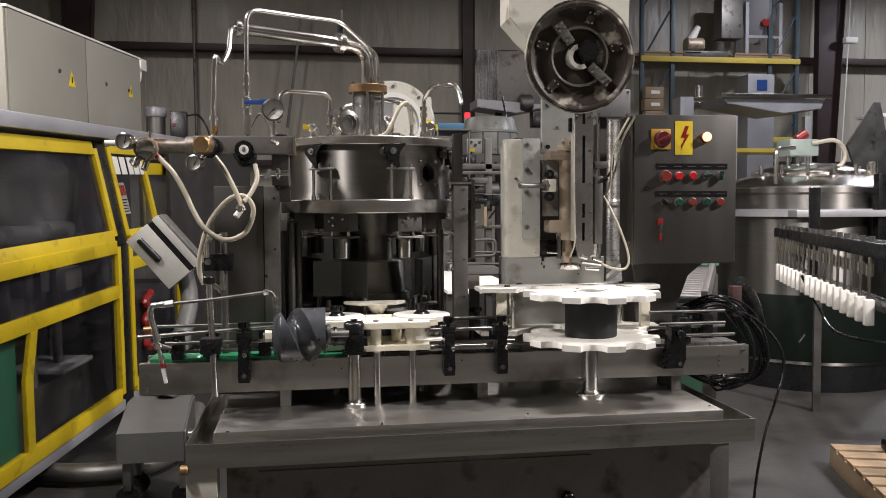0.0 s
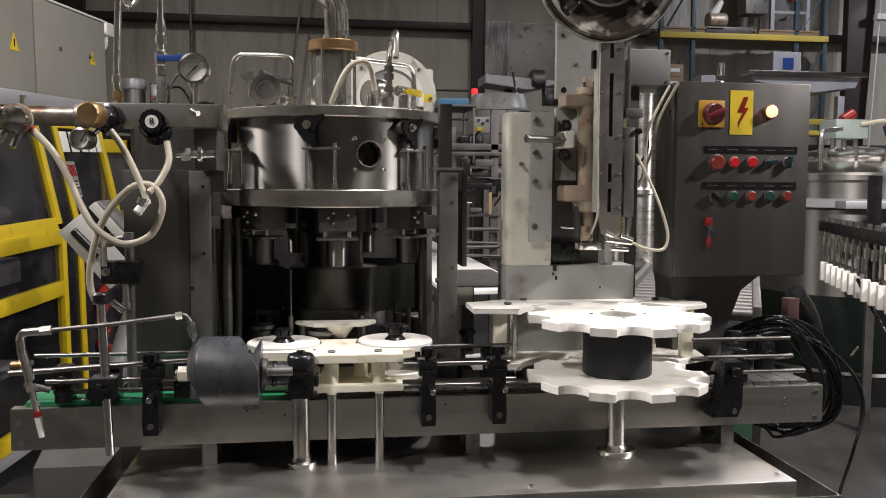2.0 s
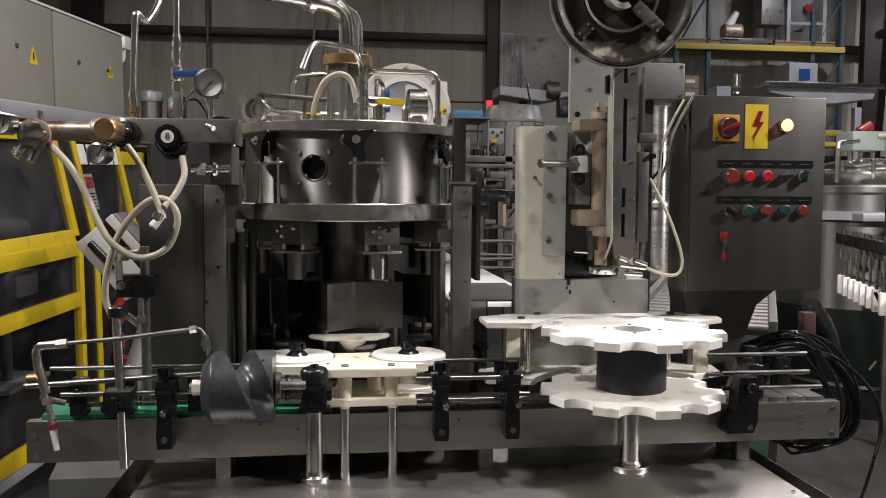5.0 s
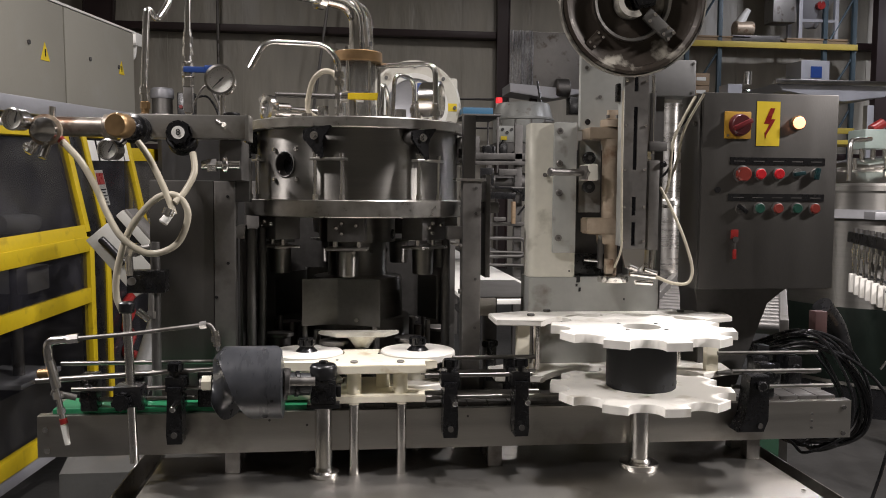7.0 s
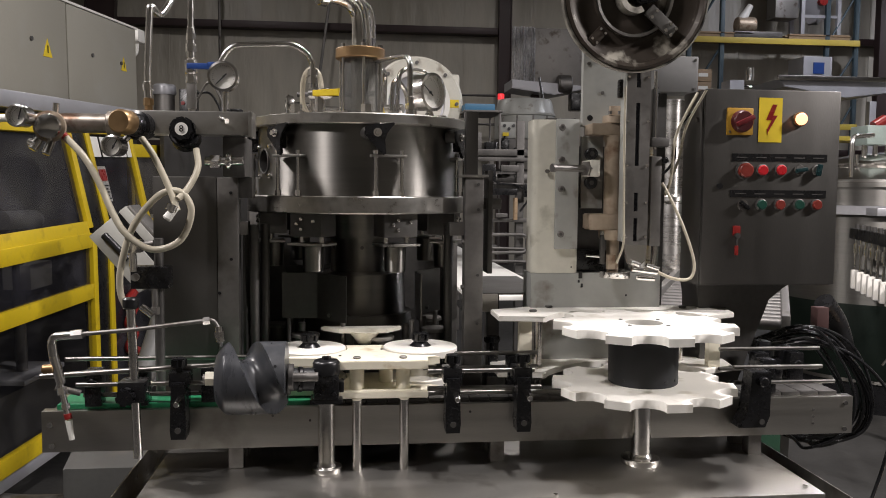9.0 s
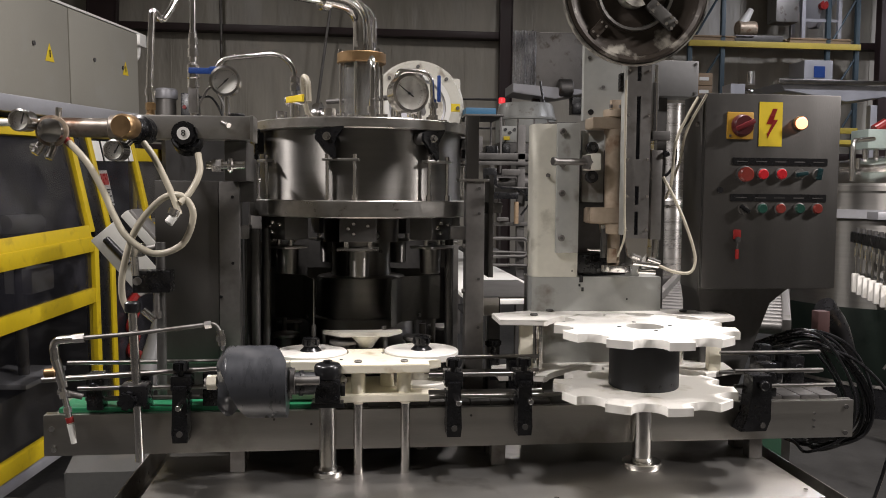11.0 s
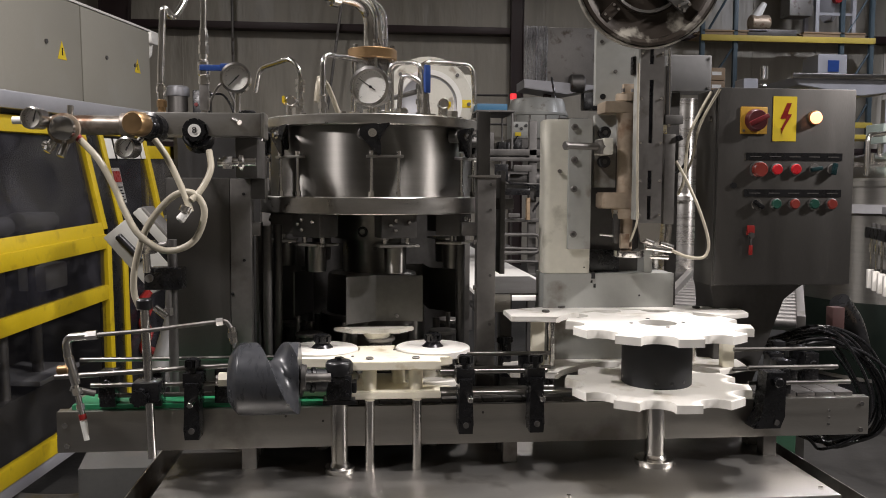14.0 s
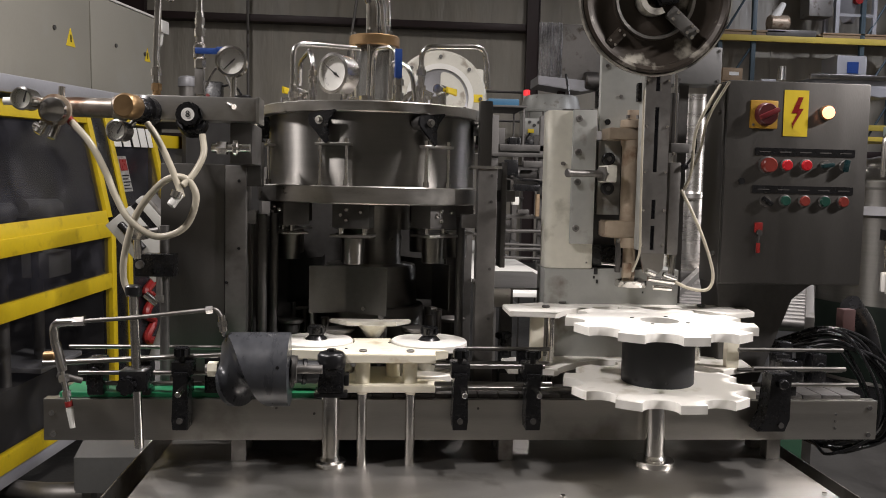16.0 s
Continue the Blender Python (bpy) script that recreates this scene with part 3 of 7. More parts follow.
def round_guide(x, y, r):
    g = thing("round_guide", x, y, 0.797, "white plastic round guide plate with a black knob", "star plate", "round guide plates")
    part("top_plate", lathe([(0, 0), (r - 0.003, 0), (r, 0.003), (r, 0.02), (r - 0.003, 0.023), (0, 0.023)], Matrix.Translation((x, y, 1.075)), 40), WHITE, g)
    part("bottom_plate", lathe([(0, 0), (r - 0.003, 0), (r, 0.003), (r, 0.018), (r - 0.003, 0.021), (0, 0.021)], Matrix.Translation((x, y, 0.995)), 40), WHITE, g)
    part("hub", rod((x, y, 1.016), (x, y, 1.075), 0.05, n=28), WHITE, g)
    part("knob", prism(fins(8, 0.019, 0.026), 1.112, 1.136, Matrix.Translation((x, y, 0)), 0.004), BLACK, g, "black star knob")
    part("knob_base", rod((x, y, 1.098), (x, y, 1.112), 0.032, 0.018, n=20), BLACK, g)
    part("spindle", rod((x, y, 0.797), (x, y, 0.996), 0.018, n=16), DULL, g)


round_guide(-0.43, 0.215, 0.105)
round_guide(-0.105, 0.215, 0.11)

# ---- discharge star wheel ----
STX, STY = 0.503, 0.002


def star_outline(r=0.251, n=10, bite=0.045):
    """Round plate with n bottle pockets; a pocket is at angle zero."""
    out = []
    for k in range(n):
        c = 360 / n * k
        out += [(r * math.cos(radians(c - 18 + d)), r * math.sin(radians(c - 18 + d))) for d in (0, 3.5, 6.5)]
        px, py = (r + 0.001) * math.cos(radians(c)), (r + 0.001) * math.sin(radians(c))
        out += [(px + bite * math.cos(radians(a)), py + bite * math.sin(radians(a))) for a in (c + 180 + d for d in (86, 64, 43, 21, 0, -21, -43, -64, -86))]
        out += [(r * math.cos(radians(c + 18 - d)), r * math.sin(radians(c + 18 - d))) for d in (6.5, 3.5)]
    return out


def ring_plate(outline, hole, z0, z1, cx, cy, n=40):
    """A plate with a round hole through it."""
    bm = bmesh.new()
    m = len(outline)
    inner = [(hole * x / math.hypot(x, y), hole * y / math.hypot(x, y)) for x, y in outline]
    rows = [[bm.verts.new((cx + x, cy + y, z)) for x, y in pts] for pts, z in ((outline, z0), (outline, z1 - 0.002), ([(x * 0.992, y * 0.992) for x, y in outline], z1), (inner, z1), (inner, z0), (outline, z0))[:5]]
    rows.append(rows[0])
    for a, b in zip(rows, rows[1:]):
        for k in range(m):
            bm.faces.new((a[k], a[(k + 1) % m], b[(k + 1) % m], b[k]))
    return bm


star = thing("discharge_wheel", STX, STY, 0.98, "white plastic double star wheel on a charcoal hub", "star wheel")
part("lower_star", ring_plate(star_outline(), 0.03, 1.005, 1.028, STX, STY), WHITE, star)
part("upper_star", ring_plate(star_outline(), 0.052, 1.172, 1.195, STX, STY), WHITE, star)
part("hub", lathe([(0.052, 0), (0.093, 0), (0.096, 0.003), (0.096, 0.141), (0.093, 0.144), (0.052, 0.144), (0.052, 0)], Matrix.Translation((STX, STY, 1.028)), 48), HUBM, star, "charcoal plastic hub")
for a in range(0, 360, 24):
    d = Vector((math.cos(radians(a)), math.sin(radians(a)), 0))
    p = Vector((STX, STY, 1.045)) + d * 0.0955
    if a % 120 < 60:
        part("set_screw", rod(p, p + d * 0.001, 0.0045, n=10), BLACK, star)
for a in (20, 110, 200, 290):
    d = Vector((math.cos(radians(a)), math.sin(radians(a)), 0)) * 0.075
    part("screw", rod(Vector((STX, STY, 1.195)) + d, Vector((STX, STY, 1.1965)) + d, 0.0055, n=12), DARK, star)
solo("star_post", lathe([(0, 0), (0.054, 0), (0.055, 0.002), (0.055, 0.015), (0.053, 0.017), (0.034, 0.018), (0.031, 0.024), (0.0275, 0.028), (0.0265, 0.21), (0, 0.21)], Matrix.Translation((STX, 0.002, 0.797)), 32), POLISH,
     "polished steel post with a flanged foot under the star wheel", "post", at=(STX, 0.002, 0.797))

og = thing("outer_guide", 0.5, 0.25, 0.98, "white plastic outfeed guide plates behind the star wheel", "bottle guide")
GUIDE = [(0.12, 0.16), (0.265, 0.145)] + arc(STX, STY, 0.285, 155, 30, 18) + [(0.86, 0.20), (0.875, 0.30), (0.70, 0.375), (0.30, 0.375), (0.12, 0.30)]
part("top_plate", prism(GUIDE, 1.176, 1.192, None, 0.002), WHITE, og)
part("bottom_plate", prism([(x, y) for x, y in GUIDE], 1.010, 1.028, None, 0.002), WHITE, og)
for x, y in ((0.205, 0.19), (0.79, 0.19), (0.36, 0.345)):
    part("spacer", box(x - 0.019, x + 0.019, y - 0.014, y + 0.014, 1.028, 1.176, 0.003), IVORY, og)
for x, y in ((0.255, 0.23), (0.72, 0.28)):
    part("post", rod((x, y, 0.797), (x, y, 1.176), 0.012, n=16), POLISH, og)
for x, y in ((0.24, 0.24), (0.735, 0.30), (0.31, 0.33)):
    part("bolt", rod((x, y, 1.192), (x, y, 1.199), 0.012, n=14, b=0.002), DARK, og)

# ---- rotary filler: turning carousel ----
CX, CY = -0.280, 0.575
W0, SPIN = -76.9, -11.85       # first bracket at the start, degrees a second
HEADS = 7


def at(r, a, z):
    return Vector((CX + r * math.cos(radians(a)), CY + r * math.sin(radians(a)), z))


def out_frame(r, a, z):
    """A frame on the bowl whose z points outwards and y up."""
    return Matrix.Translation(at(r, a, z)) @ pose(0, 0, 0, 0, 0, a + 90) @ pose(0, 0, 0, 90)


car = thing("filler_carousel", CX, CY, 0.9, "turning stainless filler bowl with valve heads and gauges", "filler")
HOLE = -48.5
DARKSHEET = material("dim_sheet_steel", (0.13, 0.127, 0.118), 0.4, 0.9, 0.2, 5, 0.0002, 60, rough_var=0.1)


def drum_mesh():
    """The bowl's wall with a round port cut through it, and the lid."""
    bm = bmesh.new()
    r, z0, z1, n, m = 0.331, 1.537, 1.752, 144, 30
    grid = {}
    for i in range(n):
        for j in range(m + 1):
            a, z = 360 * i / n, z0 + (z1 - z0) * j / m
            grid[i, j] = bm.verts.new(at(r, a, z))
    for i in range(n):
        for j in range(m):
            a, z = 360 * (i + 0.5) / n, z0 + (z1 - z0) * (j + 0.5) / m
            d = ((a - HOLE + 180) % 360 - 180) * math.pi / 180 * r
            if math.hypot(d, z - 1.643) > 0.037:
                bm.faces.new((grid[i, j], grid[(i + 1) % n, j], grid[(i + 1) % n, j + 1], grid[i, j + 1]))
    return bm


bowl = part("bowl", drum_mesh(), STEEL, car, "brushed stainless bowl with a round port")
part("lid", lathe([(0.0, 1.778), (0.30, 1.782), (0.350, 1.782), (0.353, 1.779), (0.353, 1.753), (0.350, 1.750), (0.31, 1.750)], Matrix.Translation((CX, CY, 0)), 96), STEEL_H, car)
part("ring", lathe([(0.06, 1.488), (0.362, 1.486), (0.365, 1.489), (0.365, 1.535), (0.362, 1.538), (0.06, 1.538)], Matrix.Translation((CX, CY, 0)), 96), STEEL_H, car, "thick stainless ring")
part("bowl_floor", lathe([(0, 1.545), (0.30, 1.545)], Matrix.Translation((CX, CY, 0)), 48), DARK, car)
port = part("port", lathe([(0.036, -0.03), (0.036, 0.001), (0.038, 0.002), (0.0405, 0.001), (0.0405, -0.004)], out_frame(0.331, HOLE, 1.643), 36), DARK, car, "round port with a dark opening")
part("port_back", lathe([(0, -0.03), (0.036, -0.03)], out_frame(0.331, HOLE, 1.643), 24), BLACK, port)
for dx, dz in ((-0.045, 0.045), (0.045, 0.045), (-0.045, -0.045), (0.045, -0.045)):
    part("port_bolt", lathe([(0, 0.008), (0.005, 0.008), (0.008, 0.004), (0.008, -0.004)], out_frame(0.331, HOLE + dx / 0.325 * 57.3, 1.643 + dz), 12), POLISH, port)
part("column", rod((CX, CY, 1.40), (CX, CY, 1.49), 0.125, n=48), STEEL, car)
part("centre_shaft", rod((CX, CY, 0.93), (CX, CY, 1.12), 0.05, n=24), DULL, car)
part("turntable", lathe([(0, 0.90), (0.33, 0.90), (0.335, 0.905), (0.335, 0.925), (0, 0.93)], Matrix.Translation((CX, CY, 0)), 64), DARK, car)

for k in range(HEADS):
    a = W0 + 360 / HEADS * k
    f = out_frame(0.331, a - 2, 1.724)
    br = part("bracket", prism([(-0.036, 0.014), (-0.030, 0.020), (0.048, 0.030), (0.052, 0.026), (0.028, 0.000), (0.021, -0.020), (0.026, -0.060), (0.018, -0.066), (-0.036, -0.008)], 0.026, 0.036, f, 0.0015), BLACK, car, "black lever bracket")
    part("bracket_boss", rod(f @ Vector((-0.028, 0.0, -0.004)), f @ Vector((-0.022, 0.0, 0.027)), 0.019, n=20, b=0.002), DARK, br)
    part("bracket_rib", prism([(0.004, 0.022), (0.010, 0.023), (0.016, -0.040), (0.010, -0.045)], 0.004, 0.027, f), BLACK, br)
    part("bracket_washer", rod(f @ Vector((0, 0, 0.036)), f @ Vector((0, 0, 0.039)), 0.0125, n=18), POLISH, br)
    part("bracket_bolt", hexa(f @ Vector((0, 0, 0.039)), f @ Vector((0, 0, 0.050)), 0.008), POLISH, br)
    # two guide pins with a bridge plate in front of the bowl
    fr = out_frame(0.345, a + 4, 1.60)
    pin_bridge = part("bridge_plate", box(-0.054, 0.054, 0.053, 0.061, -0.012, 0.016, 0.002, fr), STEEL_H, car)
    for s in (-0.040, 0.040):
        part("pin", rod(fr @ Vector((s, -0.063, 0.006)), fr @ Vector((s, 0.053, 0.006)), 0.0055, n=10), POLISH, pin_bridge)
        part("pin_nut", hexa(fr @ Vector((s, 0.061, 0.006)), fr @ Vector((s, 0.073, 0.006)), 0.007), POLISH, pin_bridge)
        part("pin_foot", hexa(fr @ Vector((s, -0.063, 0.006)), fr @ Vector((s, -0.046, 0.006)), 0.009), POLISH, pin_bridge)
    # valve head under the ring
    vf = out_frame(0.285, a + 12, 1.45)
    vb = part("valve_block", box(-0.055, 0.055, -0.035, 0.036, -0.04, 0.045, 0.004, vf), DARK, car)
    for bx, bz in ((-0.012, 0.018), (-0.028, 0.004), (-0.012, -0.012), (0.03, 0.012)):
        part("valve_bolt", lathe([(0, 0.054), (0.005, 0.053), (0.0075, 0.047), (0.0075, 0.04)], vf @ Matrix.Translation((bx, bz, 0)), 10), POLISH, vb)
    part("cup_plate", box(-0.062, 0.062, -0.062, -0.054, -0.035, 0.05, 0.002, vf), STEEL_H, car)
    for s in (-0.035, 0.035):
        part("spacer", rod(vf @ Vector((s, -0.055, 0.01)), vf @ Vector((s, -0.035, 0.01)), 0.008, n=10), POLISH, vb)
    part("filling_cup", rod(vf @ Vector((0, -0.062, 0)), vf @ Vector((0, -0.142, 0)), 0.034, 0.032, n=28, b=0.003), STEEL, car, "stainless filling bell")
    part("shield_rod", rod(at(0.255, a + 30, 0.93), at(0.255, a + 30, 1.15), 0.008, n=10), DULL, car)
    part("lift_cylinder", rod(at(0.27, a + 3, 0.93), at(0.27, a + 3, 1.10), 0.035, n=24), DARK, car)
    part("lift_plate", rod(at(0.27, a + 3, 1.10), at(0.27, a + 3, 1.112), 0.045, n=28, b=0.002), DULL, car)
    part("lift_rod", rod(at(0.215, a - 18, 0.93), at(0.215, a - 18, 1.13), 0.012, n=14), DULL, car)

for turn in (-120, -17, 86, 189):
    # folded splash shields round the column
    sf = out_frame(0.215, turn, 1.222)
    sh = [(-0.128, -0.034), (-0.032, 0.014), (-0.022, 0.014), (0.112, -0.030)]
    shield = part("splash_shield", prism(sh + [(x, z - 0.004) for x, z in sh[::-1]], -0.072, 0.072, sf @ pose(0, 0, 0, -90)), DARKSHEET, car, "folded sheet steel splash shield")
    part("shield_screw", rod(sf @ Vector((0.035, -0.055, 0.006)), sf @ Vector((0.035, -0.055, 0.016)), 0.006, n=10), DULL, shield)

column = part("centre_column", lathe([(0.155, 0.93), (0.160, 1.06), (0.172, 1.065), (0.174, 1.07), (0.174, 1.15), (0.172, 1.155), (0.152, 1.157), (0.148, 1.275), (0.144, 1.285), (0.100, 1.29), (0.097, 1.31), (0.097, 1.50), (0, 1.50)], Matrix.Translation((CX, CY, 0)), 72), STEEL, car, "wide stainless centre column")
for a in (61, 241):
    part("column_plug", rod(at(0.096, a, 1.425), at(0.128, a, 1.425), 0.017, n=20, b=0.003), BLACK, column)
    part("plug_face", rod(at(0.128, a, 1.425), at(0.131, a, 1.425), 0.009, n=16), DULL, column)
for k in range(6):
    part("column_screw", rod(at(0.096, 60 * k + 20, 1.37), at(0.101, 60 * k + 20, 1.37), 0.006, n=10), DARK, column)

# on the lid: sight glass, gauge, clamp, valves, tubes
sg = part("sight_column", rod(at(0, 0, 1.78), at(0, 0, 1.985), 0.058, n=40), SIGHT, car, "clear sight glass column")
part("core_pipe", rod(at(0, 0, 1.78), at(0, 0, 1.985), 0.030), POLISH, sg)
part("brass_flange", lathe([(0, 0), (0.078, 0), (0.081, 0.003), (0.081, 0.031), (0.078, 0.034), (0, 0.034)], Matrix.Translation((CX, CY, 1.985)), 40), BRASS, sg, "brass top flange")
for k in range(6):
    a = 25 + 60 * k
    part("tie_rod", rod(at(0.070, a, 1.78), at(0.070, a, 2.02), 0.0055, n=10), POLISH, sg)
    part("tie_nut", hexa(at(0.070, a, 2.019), at(0.070, a, 2.030), 0.009), POLISH, sg)
    part("foot_nut", hexa(at(0.105, a + 20, 1.78), at(0.105, a + 20, 1.808), 0.020), POLISH, car)
for k in range(14):
    a = 360 / 14 * k + 8
    part("lid_bolt", hexa(at(0.315, a, 1.782), at(0.315, a, 1.790), 0.009), POLISH, car)


def gauge(m, r, parent=None, needle=-40, name="gauge"):
    """A round pressure gauge; m's z looks out of the dial."""
    g = part(name, lathe([(0, -0.6 * r), (r * 0.9, -0.6 * r), (r, -0.5 * r), (r, 0.02), (r * 1.06, 0.02), (r * 1.06, 0.03), (r * 0.9, 0.032), (r * 0.9, 0.012)], m, 36), POLISH, parent, "pressure gauge with a white dial")
    part("dial", lathe([(0, 0.012), (r * 0.91, 0.012)], m, 36), DIAL, g)
    bmn = prism([(-r * 0.3, -0.0018), (r * 0.75, -0.0008), (r * 0.75, 0.0008), (-r * 0.3, 0.0018)], 0.015, 0.017, m @ pose(0, 0, 0, 0, 0, needle))
    part("needle", bmn, BLACK, g)
    bm = bmesh.new()
    for k in range(28):
        a = radians(-45 + 270 * k / 27)
        long = 0.14 if k % 3 == 0 else 0.07
        c, s = math.cos(a), math.sin(a)
        rod(m @ Vector((r * 0.82 * c, r * 0.82 * s, 0.0125)), m @ Vector((r * (0.82 - long) * c, r * (0.82 - long) * s, 0.0125)), 0.0005, n=4, bm=bm)
    part("scale_marks", bm, BLACK, g)
    part("glass", lathe([(0, 0.024), (r * 0.9, 0.024)], m, 36), GLASS, g)
    part("hub", rod(m @ Vector((0, 0, 0.014)), m @ Vector((0, 0, 0.019)), r * 0.08, n=10), BLACK, g)
    return g


GA = 74.9
gauge(out_frame(0.245, GA, 1.868) @ pose(0, 0, 0, 0, -14), 0.057, car, 145)
part("gauge_stem", tube([at(0.20, GA, 1.78), at(0.20, GA, 1.865), at(0.235, GA, 1.865)], 0.010, 0.02), POLISH, car)
cl = out_frame(0.30, 251, 1.835) @ pose(0, 0, 0, 0, 45)
tc = part("tri_clamp", lathe([(0.030, -0.012), (0.046, -0.012), (0.048, 0), (0.046, 0.012), (0.030, 0.014), (0.028, 0.006)], cl, 32), POLISH, car, "stainless clamp with a round sight window")
part("clamp_window", lathe([(0, 0.006), (0.03, 0.006)], cl, 24), SIGHT, tc)
part("clamp_pipe", rod(cl @ Vector((0, 0, -0.012)), cl @ Vector((0, 0, -0.07)), 0.026), POLISH, tc)
part("clamp_wing", prism([(-0.012, 0), (0.012, 0), (0.02, 0.03), (-0.02, 0.03)], -0.002, 0.002, cl @ pose(-0.045, 0.02, 0.0, 0, 0, 20)), POLISH, tc)
part("clamp_screw", rod(cl @ Vector((-0.046, -0.02, 0)), cl @ Vector((-0.046, 0.03, 0)), 0.006, n=10), POLISH, tc)
part("clamp_foot", box(-0.03, 0.03, -0.055, -0.035, -0.05, 0.0, 0.004, cl), DULL, tc)
part("clamp_foot", box(-0.02, 0.02, -0.04, -0.02, -0.065, -0.02, 0.004, cl), DULL, tc)
part("side_valve", rod(at(0.25, 238, 1.835), at(0.17, 215, 1.83), 0.016), POLISH, car)
part("side_handle", rod(at(0.29, 245, 1.888), at(0.16, 178, 1.892), 0.009, n=12), DARK, car)


def stem(r, a, z1, nuts=(1.80, 1.845, 1.895)):
    """A small upright fitting on the lid with its nuts."""
    foot = part("tube_stem", rod(at(r, a, 1.783), at(r, a, z1), 0.011, n=14, b=0.002), POLISH, car)
    for z in nuts:
        part("stem_nut", hexa(at(r, a, z), at(r, a, z + 0.018), 0.0155), POLISH, foot)


def arch(points, rad=0.0085, bend=0.04):
    return part("bent_tube", tube([at(r, a, z) for r, a, z in points], rad, bend, 12), POLISH, car, "bent stainless tube")


arch([(0.16, 170, 1.90), (0.16, 170, 1.985), (0.36, 181, 1.992), (0.37, 182, 1.86)])
stem(0.16, 170, 1.925)
arch([(0.24, -21, 1.88), (0.24, -21, 1.955), (0.28, -28, 1.998), (0.45, -43.5, 1.985), (0.485, -46, 1.905)], 0.0085, 0.035)
stem(0.24, -21, 1.92, (1.80, 1.84, 1.88, 1.905))
arch([(0.30, 46, 1.785), (0.30, 46, 1.963), (0.10, 52, 1.972), (0.07, 60, 1.972)])
stem(0.30, 46, 1.84, (1.80,))
arch([(0.24, 118, 1.83), (0.235, 116, 1.955), (0.13, 100, 1.96), (0.12, 98, 1.80)], 0.0075)
stem(0.24, 118, 1.87, (1.80, 1.84))
arch([(0.20, 140, 1.80), (0.19, 138, 1.90), (0.12, 128, 1.94), (0.11, 126, 1.80)], 0.008, 0.05)
part("white_hose", hose([at(0.10, -75, 1.80), at(0.15, -70, 1.80), at(0.185, -66, 1.825), at(0.192, -58, 1.885), at(0.192, -50, 1.92), at(0.19, -38, 1.935), at(0.185, -28, 1.915), at(0.188, -23, 1.85)], 0.0085, 12), HOSE, car, "milky plastic hose")


def ball_valve(r, a, handle, label):
    v = part("ball_valve", rod(at(r, a, 1.785), at(r, a, 1.85), 0.016, n=14, b=0.003), POLISH, car, label)
    f = out_frame(r, a, 1.845)
    part("valve_body", rod(f @ Vector((-0.035, 0, 0)), f @ Vector((0.035, 0, 0)), 0.017, n=14, b=0.003), POLISH, v)
    part("lever", prism([(-0.012, -0.009), (0.075, -0.011), (0.078, 0.011), (-0.012, 0.009)], 0.018, 0.026, f, 0.002), handle, v, "coloured lever handle")


ball_valve(0.265, -11, LABELY, "ball valve with a yellow lever")
ball_valve(0.235, 165, LABELY, "ball valve with a yellow lever")
part("blue_lever", box(-0.011, 0.011, 0.0, 0.085, 0.0, 0.010, 0.003, out_frame(0.255, 116, 1.86)), BLUE, car, "blue upright lever")
for a, r, h in ((70, 0.13, 0.03), (95, 0.27, 0.02), (200, 0.12, 0.03), (255, 0.26, 0.03), (300, 0.20, 0.025), (330, 0.27, 0.035), (20, 0.28, 0.03), (265, 0.15, 0.04), (142, 0.28, 0.03)):
    part("plug", hexa(at(r, a, 1.782), at(r, a, 1.782 + h), 0.018), POLISH, car)

# ---- filler frame around the carousel ----
ff = thing("filler_housing", -0.29, 0.55, 0.797, "grey steel posts and panels of the filler", "machine frame")
part("front_post", box(0.035, 0.092, 0.285, 0.345, 0.797, 1.60, 0.004), DULL, ff)
part("upper_post", box(0.040, 0.078, 0.32, 0.36, 1.60, 1.80, 0.003), CAB, ff)
part("post_cap", box(0.012, 0.105, 0.28, 0.35, 1.598, 1.606, 0.002), STEEL_H, ff)
part("wing_plate", box(0.112, 0.128, 0.33, 0.42, 1.30, 1.62, 0.002), DARK, ff)
bolts("bolt", [(0.075, 0.285, 1.577), (0.075, 0.285, 1.50), (0.075, 0.285, 1.30), (0.075, 0.285, 1.15)], (0, -1, 0), 0.005, 0.003, DARK, ff)
bolts("bolt", [(0.035, 0.31, 1.26), (0.035, 0.31, 1.40)], (-1, 0, 0), 0.008, 0.008, DULL, ff)
part("cross_lug", box(0.06, 0.16, 0.36, 0.40, 1.50, 1.535, 0.003), DARK, ff)
part("left_panel", box(-0.885, -0.702, 0.285, 0.80, 0.797, 1.592, 0.004), CAB, ff, "plain grey sheet steel side cabinet")
part("left_post", box(-0.700, -0.640, 0.275, 0.34, 0.797, 1.59, 0.003), DULL, ff)
part("left_gusset", box(-0.66, -0.60, 0.29, 0.36, 1.53, 1.66, 0.003), DARK, ff)
bolts("bolt", [(-0.66, 0.275, 1.545), (-0.66, 0.275, 1.35), (-0.66, 0.275, 1.0), (-0.885 + 0.19, 0.275, 1.25)], (0, -1, 0), 0.005, 0.003, BLACK, ff)
# dark panel added to keep the gap under the conveyor black
part("rear_skirt", box(-0.86, 0.88, 0.645, 0.655, 0.797, 0.94), DARK, ff)
part("back_panel", box(-0.70, 0.10, 0.98, 0.99, 0.797, 1.48), DARK, ff, "dark back panel")
part("left_side_panel", box(-0.635, -0.628, 0.34, 0.98, 0.797, 1.43), DARK, ff)
for x in (-0.66, 0.07):
    part("rear_post", box(x - 0.025, x + 0.025, 0.93, 0.98, 0.797, 1.60, 0.003), DULL, ff)
